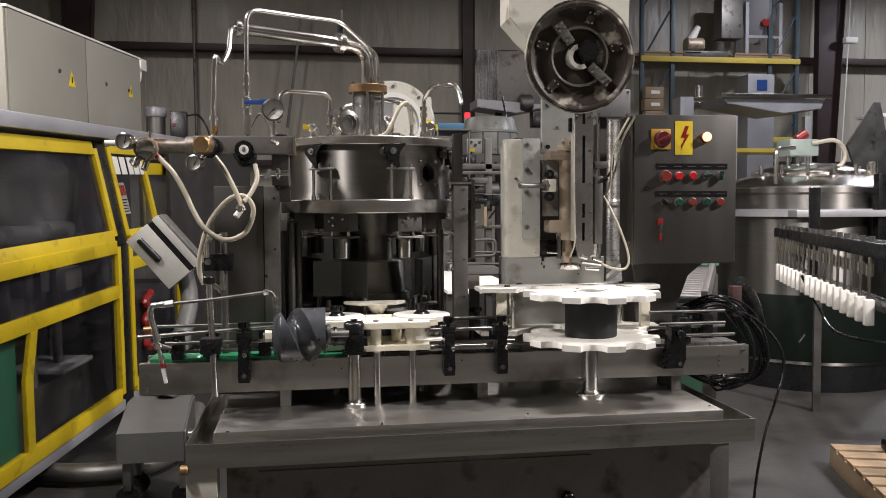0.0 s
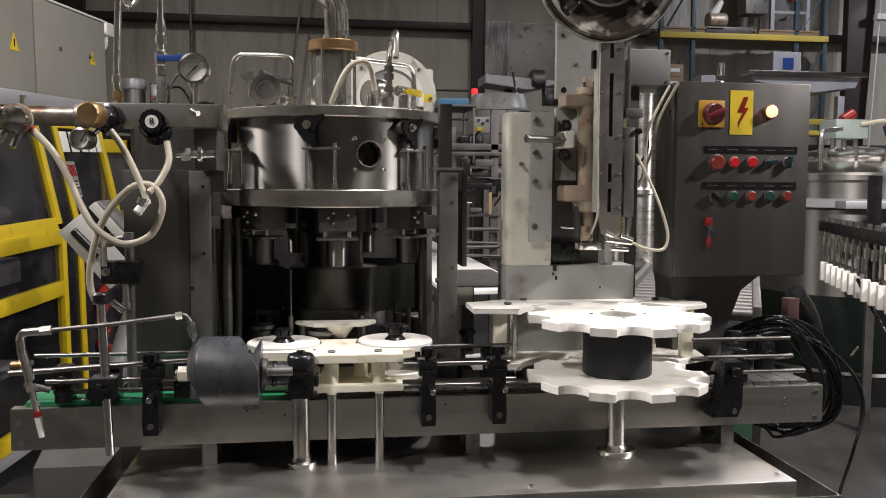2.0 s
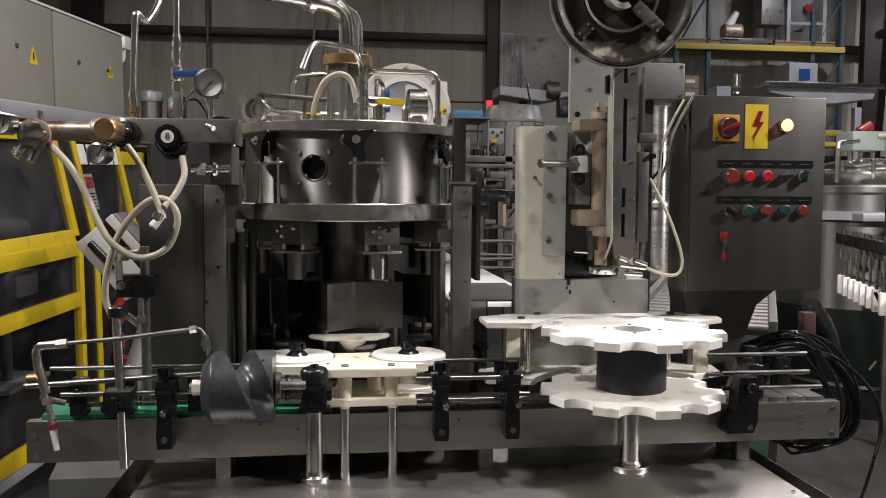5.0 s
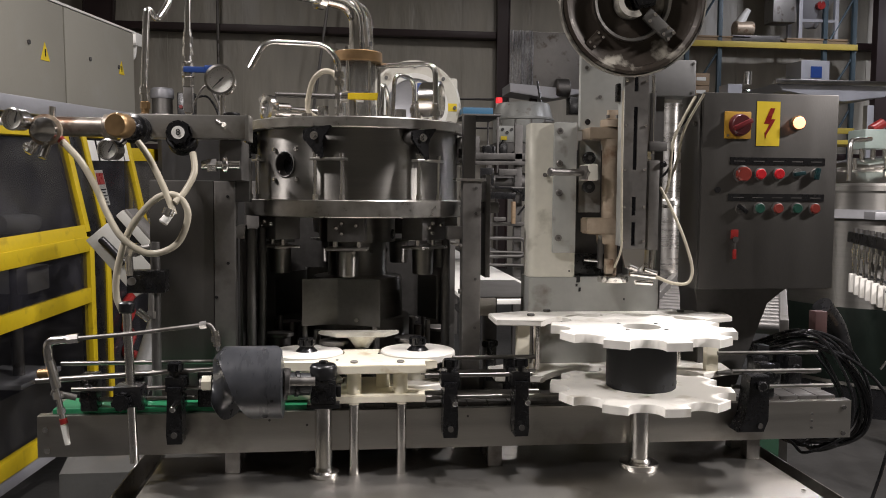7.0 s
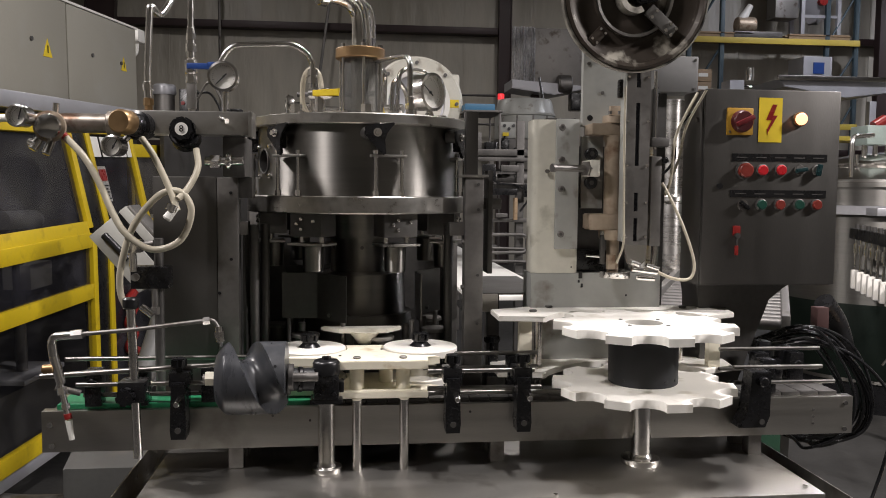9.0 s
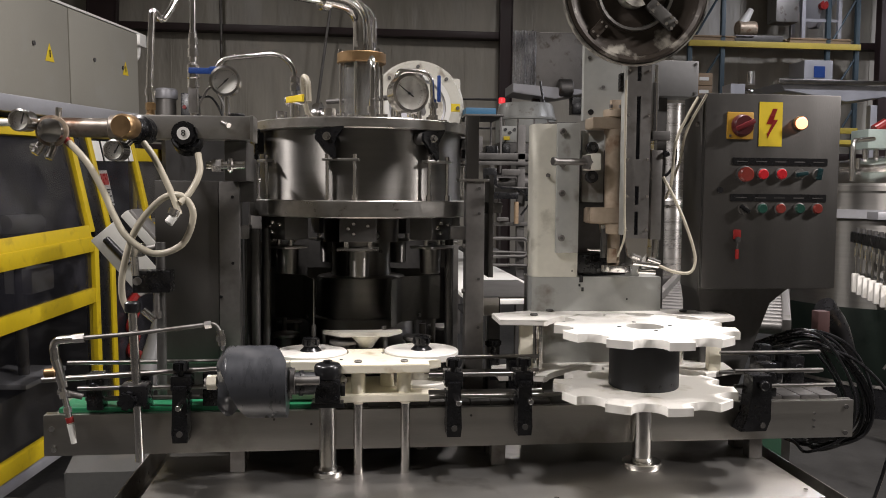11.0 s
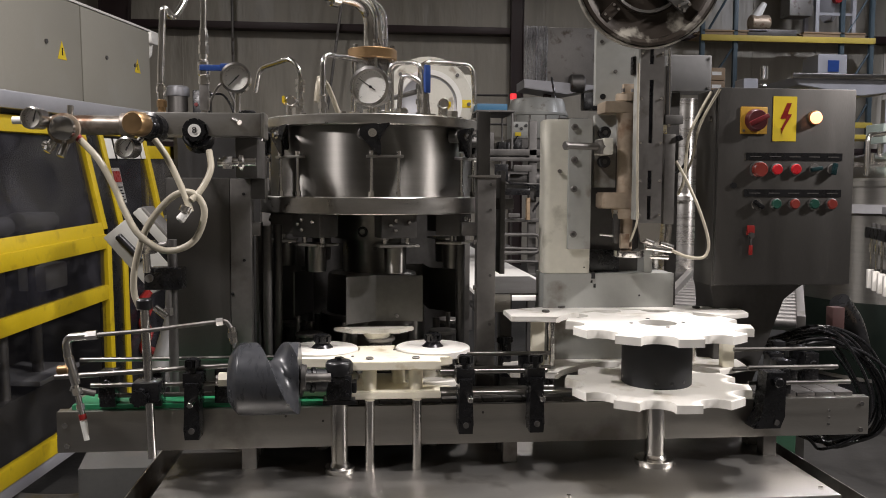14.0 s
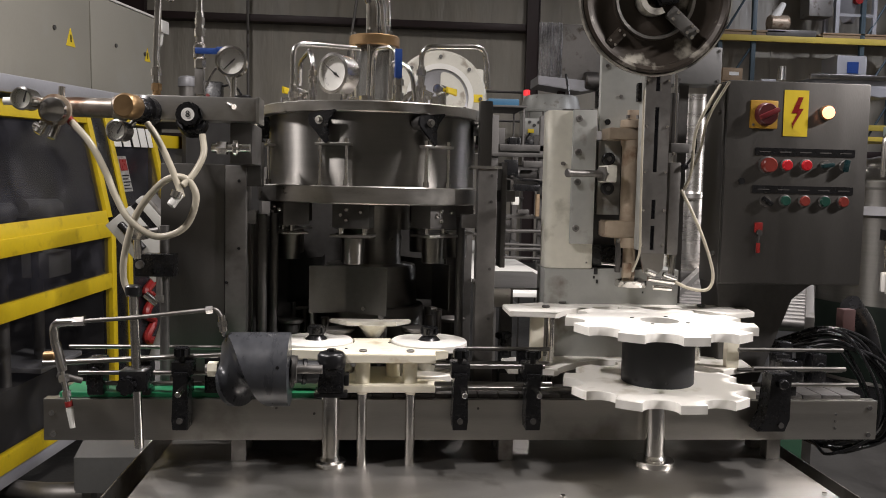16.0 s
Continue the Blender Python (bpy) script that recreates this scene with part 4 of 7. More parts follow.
for x, y in ((-0.60, 0.33), (-0.575, 0.40), (0.0, 0.42)):
    part("bar", rod((x, y, 0.95), (x, y, 1.45), 0.014, n=14), DARK, ff)
for x in (-0.645, 0.02):
    part("cam_holder", box(x - 0.03, x + 0.03, 0.30, 0.36, 1.42, 1.46, 0.003), DULL, ff)
kb = thing("clamp_knob", 0.129, 0.319, 0.98, "black plastic star knob on a bracket", "knob")
part("arm", box(0.115, 0.145, 0.30, 0.335, 0.98, 1.06, 0.004), BLACK, kb)
part("star", prism(fins(4, 0.012, 0.026), 1.085, 1.105, Matrix.Translation((0.129, 0.319, 0)), 0.003), BLACK, kb)
part("neck", rod((0.129, 0.319, 1.06), (0.129, 0.319, 1.086), 0.009), BLACK, kb)

# ---- fixed pipes into the rotary joint ----
pp = thing("feed_pipes", CX, CY, 1.99, "stainless feed pipes running over to the rotary joint", "pipe")
part("main_pipe", tube([(CX - 0.005, CY - 0.02, 2.018), (CX - 0.005, CY - 0.02, 2.165), (-0.43, CY - 0.10, 2.18), (-0.80, 0.40, 2.207)], 0.023, 0.09, n=20), POLISH, pp)
part("ferrule", rod((-0.385, CY - 0.08, 2.176), (-0.41, CY - 0.093, 2.178), 0.040, n=28, b=0.003), POLISH, pp)
part("ferrule", rod((-0.785, 0.405, 2.206), (-0.805, 0.398, 2.208), 0.034, n=28, b=0.003), POLISH, pp)
part("thin_tube", tube([(-0.746, 0.151, 2.0), (-0.742, 0.151, 2.225), (-0.40, 0.40, 2.245), (-0.262, CY - 0.06, 2.15), (-0.250, CY - 0.045, 2.018)], 0.0085, 0.05), POLISH, pp)
part("thin_tube", tube([(-0.235, CY, 2.018), (-0.24, CY, 2.165), (-0.39, CY - 0.04, 2.205)], 0.0075, 0.05), POLISH, pp)
part("valve_body", rod((-0.395, CY - 0.085, 2.21), (-0.395, CY - 0.085, 2.265), 0.013), BLACK, pp)
part("valve_pin", rod((-0.388, CY - 0.085, 2.265), (-0.388, CY - 0.085, 2.31), 0.005), POLISH, pp)
part("joint_nut", hexa((CX - 0.005, CY - 0.05, 2.018), (CX - 0.005, CY - 0.05, 2.044), 0.016), POLISH, pp)
part("joint_nut", hexa((CX + 0.035, CY - 0.03, 2.018), (CX + 0.035, CY - 0.03, 2.05), 0.012), DARK, pp)
part("swan_tube", tube([(-0.866, 0.172, 1.80), (-0.868, 0.172, 1.86), (-0.858, 0.172, 2.065), (-0.838, 0.20, 2.03), (-0.815, 0.25, 2.09), (-0.815, 0.33, 2.20), (-0.80, 0.40, 2.207)], 0.0095, 0.035), POLISH, pp)

# ---- pressure manifold ----
STAINED = material("stained_steel", (0.30, 0.265, 0.23), 0.42, 0.85, 0.25, 18, 0.0004, 60, rough_var=0.12, dirt=(0.12, 0.07, 0.045), dirt_amount=0.35, dirt_scale=22)
mf = thing("air_manifold", -0.8, 0.1, 1.69, "stained stainless manifold beam with regulators", "manifold")
part("beam", box(-0.925, -0.582, 0.055, 0.145, 1.700, 1.762, 0.004), TABLE, mf)
part("beam_end", box(-0.582, -0.573, 0.05, 0.15, 1.695, 1.764, 0.002), STEEL_H, mf)
part("pipe", rod((-1.13, 0.10, 1.728), (-0.925, 0.10, 1.728), 0.026, n=20), STAINED, mf, "stained brownish steel pipe")
part("coupling", rod((-0.955, 0.10, 1.728), (-0.925, 0.10, 1.728), 0.034, n=20, b=0.003), STAINED, mf)
part("left_rod", rod((-1.22, 0.06, 1.735), (-1.07, 0.08, 1.738), 0.010, n=12), DIAL, mf)
part("spigot", rod((-0.655, 0.055, 1.745), (-0.635, 0.035, 1.735), 0.007, n=10), POLISH, mf)
part("support", box(-0.66, -0.60, 0.12, 0.30, 1.59, 1.70, 0.004), DARK, mf)
reg = part("brass_regulator", lathe([(0, -0.045), (0.036, -0.045), (0.038, 0.0), (0.030, 0.004), (0.030, 0.05), (0.026, 0.056), (0, 0.056)], facing(-0.865, 0.03, 1.720, -12), 28), BLACK, mf, "black regulator body")
part("brass_cap", lathe([(0, 0.0), (0.029, 0.0), (0.031, 0.004), (0.031, 0.045), (0.026, 0.052), (0, 0.052)], facing(-0.872, -0.02, 1.722, -12), 28), BRASS, reg, "brass regulator cap")
rd = part("round_regulator", lathe([(0, -0.06), (0.026, -0.055), (0.034, -0.02), (0.036, 0.01), (0.030, 0.028), (0.012, 0.034), (0, 0.034)], facing(-1.075, 0.02, 1.712), 28), POLISH, mf, "rounded stainless regulator")
part("regulator_ring", lathe([(0.034, 0.0), (0.040, 0.0), (0.040, 0.012), (0.034, 0.012)], facing(-1.075, 0.02, 1.712), 28), BRONZE, rd)
part("bleed_screw", rod((-1.062, 0.02, 1.745), (-1.06, 0.02, 1.772), 0.008, n=10), POLISH, rd)
kn = part("black_knob", prism(fins(8, 0.027, 0.033, 0.6), 0, 0.03, facing(-0.75, 0.055, 1.712), 0.005), BLACK, mf, "black knob with a white number")
part("knob_face", lathe([(0, 0.031), (0.017, 0.031)], facing(-0.75, 0.055, 1.712), 20), DIAL, kn)
txt = bpy.data.curves.new("number", "FONT")
txt.body, txt.size, txt.align_x, txt.align_y, txt.extrude = "8", 0.024, "CENTER", "CENTER", 0.0006
tob = new("knob_number", txt)
deps = bpy.context.evaluated_depsgraph_get()
tme = bpy.data.meshes.new_from_object(tob.evaluated_get(deps))
bpy.data.objects.remove(tob)
bmt = bmesh.new()
bmt.from_mesh(tme)
bmt.transform(facing(-0.75, 0.055, 1.712) @ pose(0, 0, 0.033))
part("knob_number", bmt, BLACK, kn)
part("knob_body", rod((-0.75, 0.06, 1.705), (-0.75, 0.10, 1.69), 0.04, n=20, b=0.004), BLACK, kn)
gauge(facing(-0.908, 0.0, 1.663, -10), 0.026, mf, 60)
gauge(facing(-1.135, 0.0, 1.735, -10), 0.027, mf, 75)
part("gauge_stem", rod((-1.135, 0.01, 1.728), (-1.10, 0.03, 1.716), 0.008, n=10), POLISH, mf)
part("gauge_stem", rod((-0.905, 0.012, 1.665), (-0.885, 0.03, 1.69), 0.008, n=10), POLISH, mf)
for p, q in (((-1.10, 0.01, 1.68), (-1.115, 0.0, 1.652)), ((-1.07, 0.02, 1.685), (-1.083, 0.005, 1.64)), ((-1.125, 0.015, 1.672), (-1.10, 0.0, 1.662))):
    part("fitting", rod(p, q, 0.011, n=12, b=0.002), POLISH, mf)
part("red_fitting", rod((-1.045, 0.02, 1.692), (-1.028, 0.015, 1.676), 0.010, n=10), RED, mf, "red hose fitting")
# tall gauge and ball valve on the beam
part("gauge_pipe", rod((-0.650, 0.115, 1.76), (-0.650, 0.115, 1.82), 0.008), POLISH, mf)
gauge(facing(-0.650, 0.10, 1.857), 0.038, mf, 225)
vp = part("valve_pipe", rod((-0.746, 0.151, 1.762), (-0.746, 0.151, 2.0), 0.010), POLISH, mf)
part("square_body", box(-0.758, -0.734, 0.139, 0.163, 1.775, 1.845, 0.003), DULL, vp)
part("valve_ball", rod((-0.746, 0.151, 1.868), (-0.746, 0.151, 1.912), 0.017, n=18, b=0.005), POLISH, vp)
part("upper_nut", hexa((-0.746, 0.151, 1.93), (-0.746, 0.151, 1.952), 0.015), POLISH, vp)
part("upper_nut", hexa((-0.746, 0.151, 1.962), (-0.746, 0.151, 1.98), 0.0135), POLISH, vp)
part("upper_body", rod((-0.746, 0.151, 1.912), (-0.746, 0.151, 1.995), 0.0115, n=14, b=0.002), POLISH, vp)
part("lower_nut", hexa((-0.746, 0.151, 1.846), (-0.746, 0.151, 1.868), 0.016), POLISH, vp)
part("blue_lever", box(-0.755, -0.665, 0.128, 0.14, 1.882, 1.898, 0.003), BLUE, vp, "blue lever handle")
part("lever_tip", box(-0.70, -0.655, 0.126, 0.143, 1.888, 1.902, 0.004), BLUE, vp)
part("brass_fitting", rod((-0.866, 0.172, 1.765), (-0.866, 0.172, 1.80), 0.011, n=10), BRASS, mf)
part("brass_fitting", hexa((-0.866, 0.172, 1.785), (-0.866, 0.172, 1.803), 0.014), BRASS, mf)
part("steel_fitting", rod((-0.866, 0.172, 1.803), (-0.867, 0.172, 1.85), 0.0115, n=14, b=0.002), POLISH, mf)
part("steel_nut", hexa((-0.867, 0.172, 1.825), (-0.867, 0.172, 1.842), 0.0145), POLISH, mf)
part("brass_elbow", rod((-0.88, 0.12, 1.748), (-0.866, 0.172, 1.768), 0.011, n=10), BRASS, mf)
part("lower_valve", rod((-0.70, 0.08, 1.630), (-0.60, 0.08, 1.632), 0.012, n=12), POLISH, mf)
part("valve_wheel", rod((-0.642, 0.07, 1.63), (-0.628, 0.07, 1.63), 0.023, n=18, b=0.003), POLISH, mf)
part("valve_nut", hexa((-0.685, 0.078, 1.63), (-0.66, 0.078, 1.63), 0.019), POLISH, mf)
part("wire", hose([(-0.74, 0.19, 1.80), (-0.70, 0.16, 1.85), (-0.665, 0.15, 1.80), (-0.66, 0.14, 1.765)], 0.0035, 6), DULL, mf)
part("cap", rod((-0.625, 0.12, 1.762), (-0.625, 0.12, 1.774), 0.022, n=20, b=0.003), BLACK, mf, "black cap")

# milky hoses
hz = thing("air_hose", -0.8, 0.0, 1.3, "milky plastic air hose in a loose loop", "hose")
part("loop", hose([(-1.035, 0.015, 1.684), (-0.985, 0.0, 1.63), (-0.945, -0.01, 1.56), (-0.918, -0.02, 1.50), (-0.88, -0.03, 1.44), (-0.815, -0.03, 1.400), (-0.745, -0.03, 1.425),
                   (-0.717, -0.03, 1.50), (-0.745, -0.03, 1.548), (-0.80, -0.02, 1.538), (-0.865, -0.015, 1.46), (-0.898, -0.01, 1.36), (-0.905, 0.0, 1.29), (-0.89, 0.0, 1.245)], 0.0088, 12), HOSE, hz)
h2 = thing("air_hose", -0.8, 0.0, 1.5, "milky plastic air hose hanging from a regulator", "hose")
part("hose", hose([(-0.845, 0.0, 1.685), (-0.815, -0.015, 1.645), (-0.782, -0.025, 1.58), (-0.760, -0.035, 1.53), (-0.750, -0.04, 1.50)], 0.0085, 12), HOSE, h2)
part("upper_run", hose([(-0.712, 0.02, 1.66), (-0.705, 0.0, 1.61), (-0.725, -0.02, 1.56), (-0.748, -0.04, 1.53)], 0.0085, 12), HOSE, h2)
part("end_fitting", rod((-0.752, -0.045, 1.51), (-0.775, -0.055, 1.478), 0.010, 0.012, n=12, b=0.003), DIAL, h2, "white end fitting")
part("clip", rod((-0.758, -0.05, 1.515), (-0.764, -0.052, 1.50), 0.014, n=12), POLISH, h2)

# ---- capping machine ----
col = thing("capper_column", 0.45, 0.4, 0.797, "cream grey painted capping machine column with chipped spots", "capper column")
COLPAINT = material("cream_grey_paint", (0.68, 0.66, 0.57), 0.36, 0.1, 0.12, 3, 0.0003, 40, rough_var=0.12, dirt=(0.40, 0.385, 0.31), dirt_amount=0.08, dirt_scale=9)
part("pedestal", box(0.252, 0.672, 0.33, 0.45, 0.797, 1.3005, 0.002), PLATEGREY, col)
part("back", box(0.398, 0.609, 0.411, 0.44, 1.301, 1.70), DARK, col)
corner = [(0.262 + 0.02 * (1 - math.cos(radians(a))), 0.345 + 0.02 * (1 - math.sin(radians(a)))) for a in (0, 20, 40, 60, 80, 90)]
left_post = part("slide_post", prism([(x - 0.01, y - 0.015) for x, y in corner] + [(0.397, 0.33), (0.397, 0.41), (0.252, 0.41)], 1.301, 1.78, None, 0.002), COLPAINT, col, "cream grey painted slide post")
part("post_cap", box(0.30, 0.39, 0.345, 0.40, 1.7805, 1.787, 0.002), DARK, left_post)
part("side_plate", box(0.322, 0.394, 0.313, 0.3285, 1.378, 1.782, 0.003), PLATEGREY, col, "grey bolted side plate")
part("slide_bar", box(0.399, 0.406, 0.362, 0.41, 1.37, 1.77, 0.002), DARK, col)
for z in (1.755, 1.655, 1.565, 1.425):
    b = part("cap_screw", rod((0.338, 0.313, z), (0.338, 0.303, z), 0.0105, n=14, b=0.002), DULL, col)
    part("socket", rod((0.338, 0.3029, z), (0.338, 0.3025, z), 0.005, n=6), DARK, b)
part("wing_screw", rod((0.300, 0.33, 1.62), (0.294, 0.318, 1.62), 0.006, n=10), DULL, col)
for x, z, w, h in ((0.41, 1.295, 0.012, 0.022), (0.405, 1.275, 0.006, 0.008), (0.415, 1.262, 0.007, 0.012), (0.38, 1.32, 0.004, 0.004), (0.56, 1.23, 0.005, 0.006)):
    part("paint_chip", box(x - w / 2, x + w / 2, 0.3285, 0.3299, z - h / 2, z + h / 2), BLACK, col, "chipped paint spot")
# solid black block standing for the shaded recess below the side plate
part("slot_frame", box(0.407, 0.505, 0.37, 0.41, 1.302, 1.37, 0.002), BLACK, col)
part("right_plate", box(0.578, 0.606, 0.345, 0.41, 1.3005, 1.78, 0.003), PLATEGREY, col)

HX, HY, HZ = 0.45, 0.30, 1.60
hd = thing("capper_head", HX, HY, HZ, "sliding capping head with a round cap feeder disc", "capping head")
part("upper_plate", box(0.408, 0.60, 0.335, 0.36, 1.695, 2.40, 0.003), PLATEGREY, hd, "grey painted back plate")
part("hole", rod((0.432, 0.3345, 1.722), (0.432, 0.3335, 1.722), 0.009, n=16), BLACK, hd)
bolts("plate_bolt", [(0.425, 0.335, 1.89), (0.425, 0.335, 1.93), (0.47, 0.335, 1.80)], (0, -1, 0), 0.006, 0.004, DULL, hd)
part("lower_plate", box(0.408, 0.478, 0.335, 0.36, 1.44, 1.665, 0.003), PLATEGREY, hd)
for z in (1.61, 1.52):
    k = part("knob", rod((0.435, 0.335, z), (0.435, 0.31, z), 0.019, n=20, b=0.003), BLACK, hd, "black socket knob")
    part("knob_socket", rod((0.435, 0.3098, z), (0.435, 0.3093, z), 0.008, n=6), DARK, k)
part("stop_rod", rod((0.285, 0.20, 1.562), (0.42, 0.25, 1.562), 0.0105, n=14, b=0.001), DULL, hd)
part("stop_head", rod((0.28, 0.198, 1.562), (0.292, 0.203, 1.562), 0.013, n=14, b=0.002), DULL, hd)
part("stop_block", box(0.405, 0.435, 0.22, 0.33, 1.538, 1.588, 0.005), CREAM, hd)
part("stop_nut", hexa((0.392, 0.238, 1.562), (0.404, 0.243, 1.562), 0.024), DULL, hd)
part("top_bracket", box(0.415, 0.53, 0.25, 0.34, 1.665, 1.70, 0.005), BRONZE, hd)
part("top_cap", rod((0.495, 0.28, 1.70), (0.495, 0.28, 1.725), 0.038, n=28, b=0.003), BRONZE, hd)
part("top_tab", box(0.478, 0.512, 0.27, 0.29, 1.725, 1.755, 0.003), BRONZE, hd)
for x in (0.47, 0.50):
    part("tab_bolt", hexa((x, 0.25, 1.727), (x, 0.25, 1.737), 0.006), DULL, hd)
part("barrel", lathe([(0, 0), (0.034, 0), (0.034, 0.015), (0.030, 0.02), (0.030, 0.25), (0.035, 0.26), (0.035, 0.27), (0, 0.27)], Matrix.Translation((0.495, 0.28, 1.395)), 36), BRONZE, hd, "bronze coloured spindle barrel")
part("lower_bracket", prism([(0.415, 0.26), (0.43, 0.245), (0.50, 0.235), (0.535, 0.25), (0.535, 0.335), (0.415, 0.335)], 1.375, 1.425, None, 0.004), BRONZE, hd)
part("lower_collar", rod((0.495, 0.28, 1.345), (0.495, 0.28, 1.376), 0.04, 0.045, n=28), BRONZE, hd)
part("spindle", rod((0.497, 0.28, 1.255), (0.497, 0.28, 1.345), 0.019, n=20), BRONZE, hd)
part("chuck", lathe([(0, 0), (0.046, 0), (0.048, 0.003), (0.048, 0.02), (0.03, 0.026), (0, 0.026)], Matrix.Translation((0.503, 0.27, 1.228)), 36), POLISH, hd, "round steel capping chuck")
part("latch", box(0.452, 0.466, 0.255, 0.275, 1.27, 1.36, 0.003), DARK, hd)
part("pin", rod((0.41, 0.265, 1.296), (0.462, 0.265, 1.292), 0.004, n=8), POLISH, hd)
part("latch_pin", rod((0.458, 0.26, 1.36), (0.458, 0.26, 1.372), 0.008, n=10), POLISH, hd)
part("clip_block", box(0.47, 0.495, 0.24, 0.262, 1.255, 1.30, 0.003), BRONZE, hd)


def slot_plate(x0, x1, z0, z1, y, slots):
    """A slotted cap chute plate, made of rails and bridges so that the slots go through."""
    bm = bmesh.new()
    mid, w = (x0 + x1) / 2, 0.006
    box(x0, mid - w, y, y + 0.006, z0, z1, bm=bm)
    box(mid + w, x1, y, y + 0.006, z0, z1, bm=bm)
    zs = [z0] + [z for s in slots for z in s] + [z1]
    for a, b in zip(zs[::2], zs[1::2]):
        if b > a + 0.001:
            box(mid - w, mid + w, y, y + 0.006, a, b, bm=bm)
    return bm


ch = part("chute", slot_plate(0.495, 0.570, 1.335, 1.858, 0.178, [(1.345, 1.415), (1.435, 1.490), (1.57, 1.755), (1.80, 1.86)]), DULL, hd, "slotted grey steel cap chute")
part("chute_back", box(0.497, 0.568, 0.20, 0.206, 1.335, 1.858), BLACK, ch)
part("chute_side", box(0.489, 0.495, 0.17, 0.21, 1.345, 1.85, 0.001), PLATEGREY, ch)
for z in (1.83, 1.70, 1.57, 1.46, 1.36):
    for x in (0.502, 0.562):
        part("chute_screw", rod((x, 0.178, z), (x, 0.173, z), 0.004, n=8), POLISH, ch)
part("chute_foot", prism([(0.498, 1.335), (0.57, 1.335), (0.568, 1.29), (0.54, 1.262), (0.51, 1.28)], -0.184, -0.178, pose(0, 0, 0, 90)), POLISH, hd)
part("arm", box(0.585, 0.618, 0.20, 0.24, 1.33, 1.60, 0.003), DULL, hd)
part("arm_clamp", box(0.578, 0.635, 0.185, 0.24, 1.628, 1.655, 0.004), DARK, hd)
part("arm_rod", rod((0.595, 0.20, 1.62), (0.592, 0.20, 1.852), 0.0055, n=10), POLISH, hd)
part("arm_bar", box(0.583, 0.60, 0.195, 0.225, 1.655, 1.80, 0.003), DARK, hd)
part("arm_knob", rod((0.62, 0.20, 1.585), (0.635, 0.20, 1.59), 0.009, n=10), BLACK, hd)
part("low_rod", rod((0.605, 0.20, 1.33), (0.60, 0.20, 1.265), 0.009, n=10), POLISH, hd)
part("brush", box(0.478, 0.494, 0.19, 0.215, 1.77, 1.825, 0.006), BLACK, hd)
for p, q in (((0.525, 0.18, 1.262), (0.605, 0.18, 1.252)), ((0.52, 0.17, 1.285), (0.545, 0.17, 1.275)), ((0.57, 0.18, 1.275), (0.61, 0.18, 1.262)), ((0.545, 0.19, 1.235), (0.60, 0.19, 1.232))):
    part("fitting", rod(p, q, 0.008, n=10, b=0.001), POLISH, hd)
part("white_tube", hose([(0.605, 0.175, 1.253), (0.65, 0.165, 1.235), (0.70, 0.165, 1.235), (0.715, 0.17, 1.28), (0.69, 0.18, 1.37), (0.655, 0.20, 1.46), (0.628, 0.22, 1.52)], 0.0048, 10), HOSE, hd, "white air tube")
part("white_tube", hose([(0.488, 0.165, 1.80), (0.489, 0.165, 1.60), (0.492, 0.165, 1.42), (0.493, 0.165, 1.34), (0.482, 0.19, 1.28)], 0.0036, 8), HOSE, hd, "white air tube")

# cap feeder disc
WORN = material("worn_disc_paint", (0.060, 0.048, 0.038), 0.42, 0.25, 0.30, 12, 0.0004, 40, rough_var=0.12, dirt=(0.48, 0.45, 0.38), dirt_amount=0.16, dirt_scale=15)
WORNHUB = material("worn_hub_paint", (0.45, 0.43, 0.37), 0.5, 0.1, 0.2, 14, 0.0004, 40, rough_var=0.15, dirt=(0.06, 0.05, 0.045), dirt_amount=0.55, dirt_scale=16)
WIPER = material("scuffed_dark_steel", (0.15, 0.145, 0.135), 0.48, 0.5, 0.25, 18, 0.0003, 60)
DX, DY, DZ = 0.492, 0.10, 2.045
DM = facing(DX, DY, DZ, 0, -5)
dk = part("feeder_rim", lathe([(0.176, -0.03), (0.210, -0.03), (0.2135, 0.0), (0.2125, 0.006), (0.208, 0.006), (0.206, -0.004), (0.198, -0.012)], DM, 72), material("worn_cream_rim", (0.42, 0.40, 0.34), 0.45, 0.1, 0.2, 8, 0.0003, 50, dirt=(0.05, 0.045, 0.04), dirt_amount=0.5, dirt_scale=9), hd, "worn cream cap feeder rim")
part("feeder_ring", lathe([(0.206, 0.0), (0.204, 0.010), (0.196, 0.012), (0.186, 0.004), (0.184, -0.02)], DM, 72), WORN, dk, "steel retaining ring")
part("disc", lathe([(0.184, -0.012), (0.17, -0.02), (0.118, -0.022), (0.112, -0.012), (0.104, -0.012), (0.102, -0.035), (0.05, -0.04), (0, -0.04)], DM, 72), WORN, dk, "worn dark rotating disc")
part("inner_ring", lathe([(0.102, -0.03), (0.104, -0.006), (0.112, -0.004), (0.115, -0.02)], DM, 64), STEEL_H, dk)
part("hub_ring", lathe([(0.030, -0.04), (0.030, 0.004), (0.047, 0.008), (0.05, -0.04)], DM, 32, None, 110, 190), WORNHUB, dk, "cream hub collar")
part("hub_core", prism([(0.046 * math.cos(a), 0.046 * math.sin(a)) for a in (radians(30 + 72 * k) for k in range(5))], -0.04, 0.004, DM @ pose(0.03, 0.02, 0), 0.006), BLACK, dk)
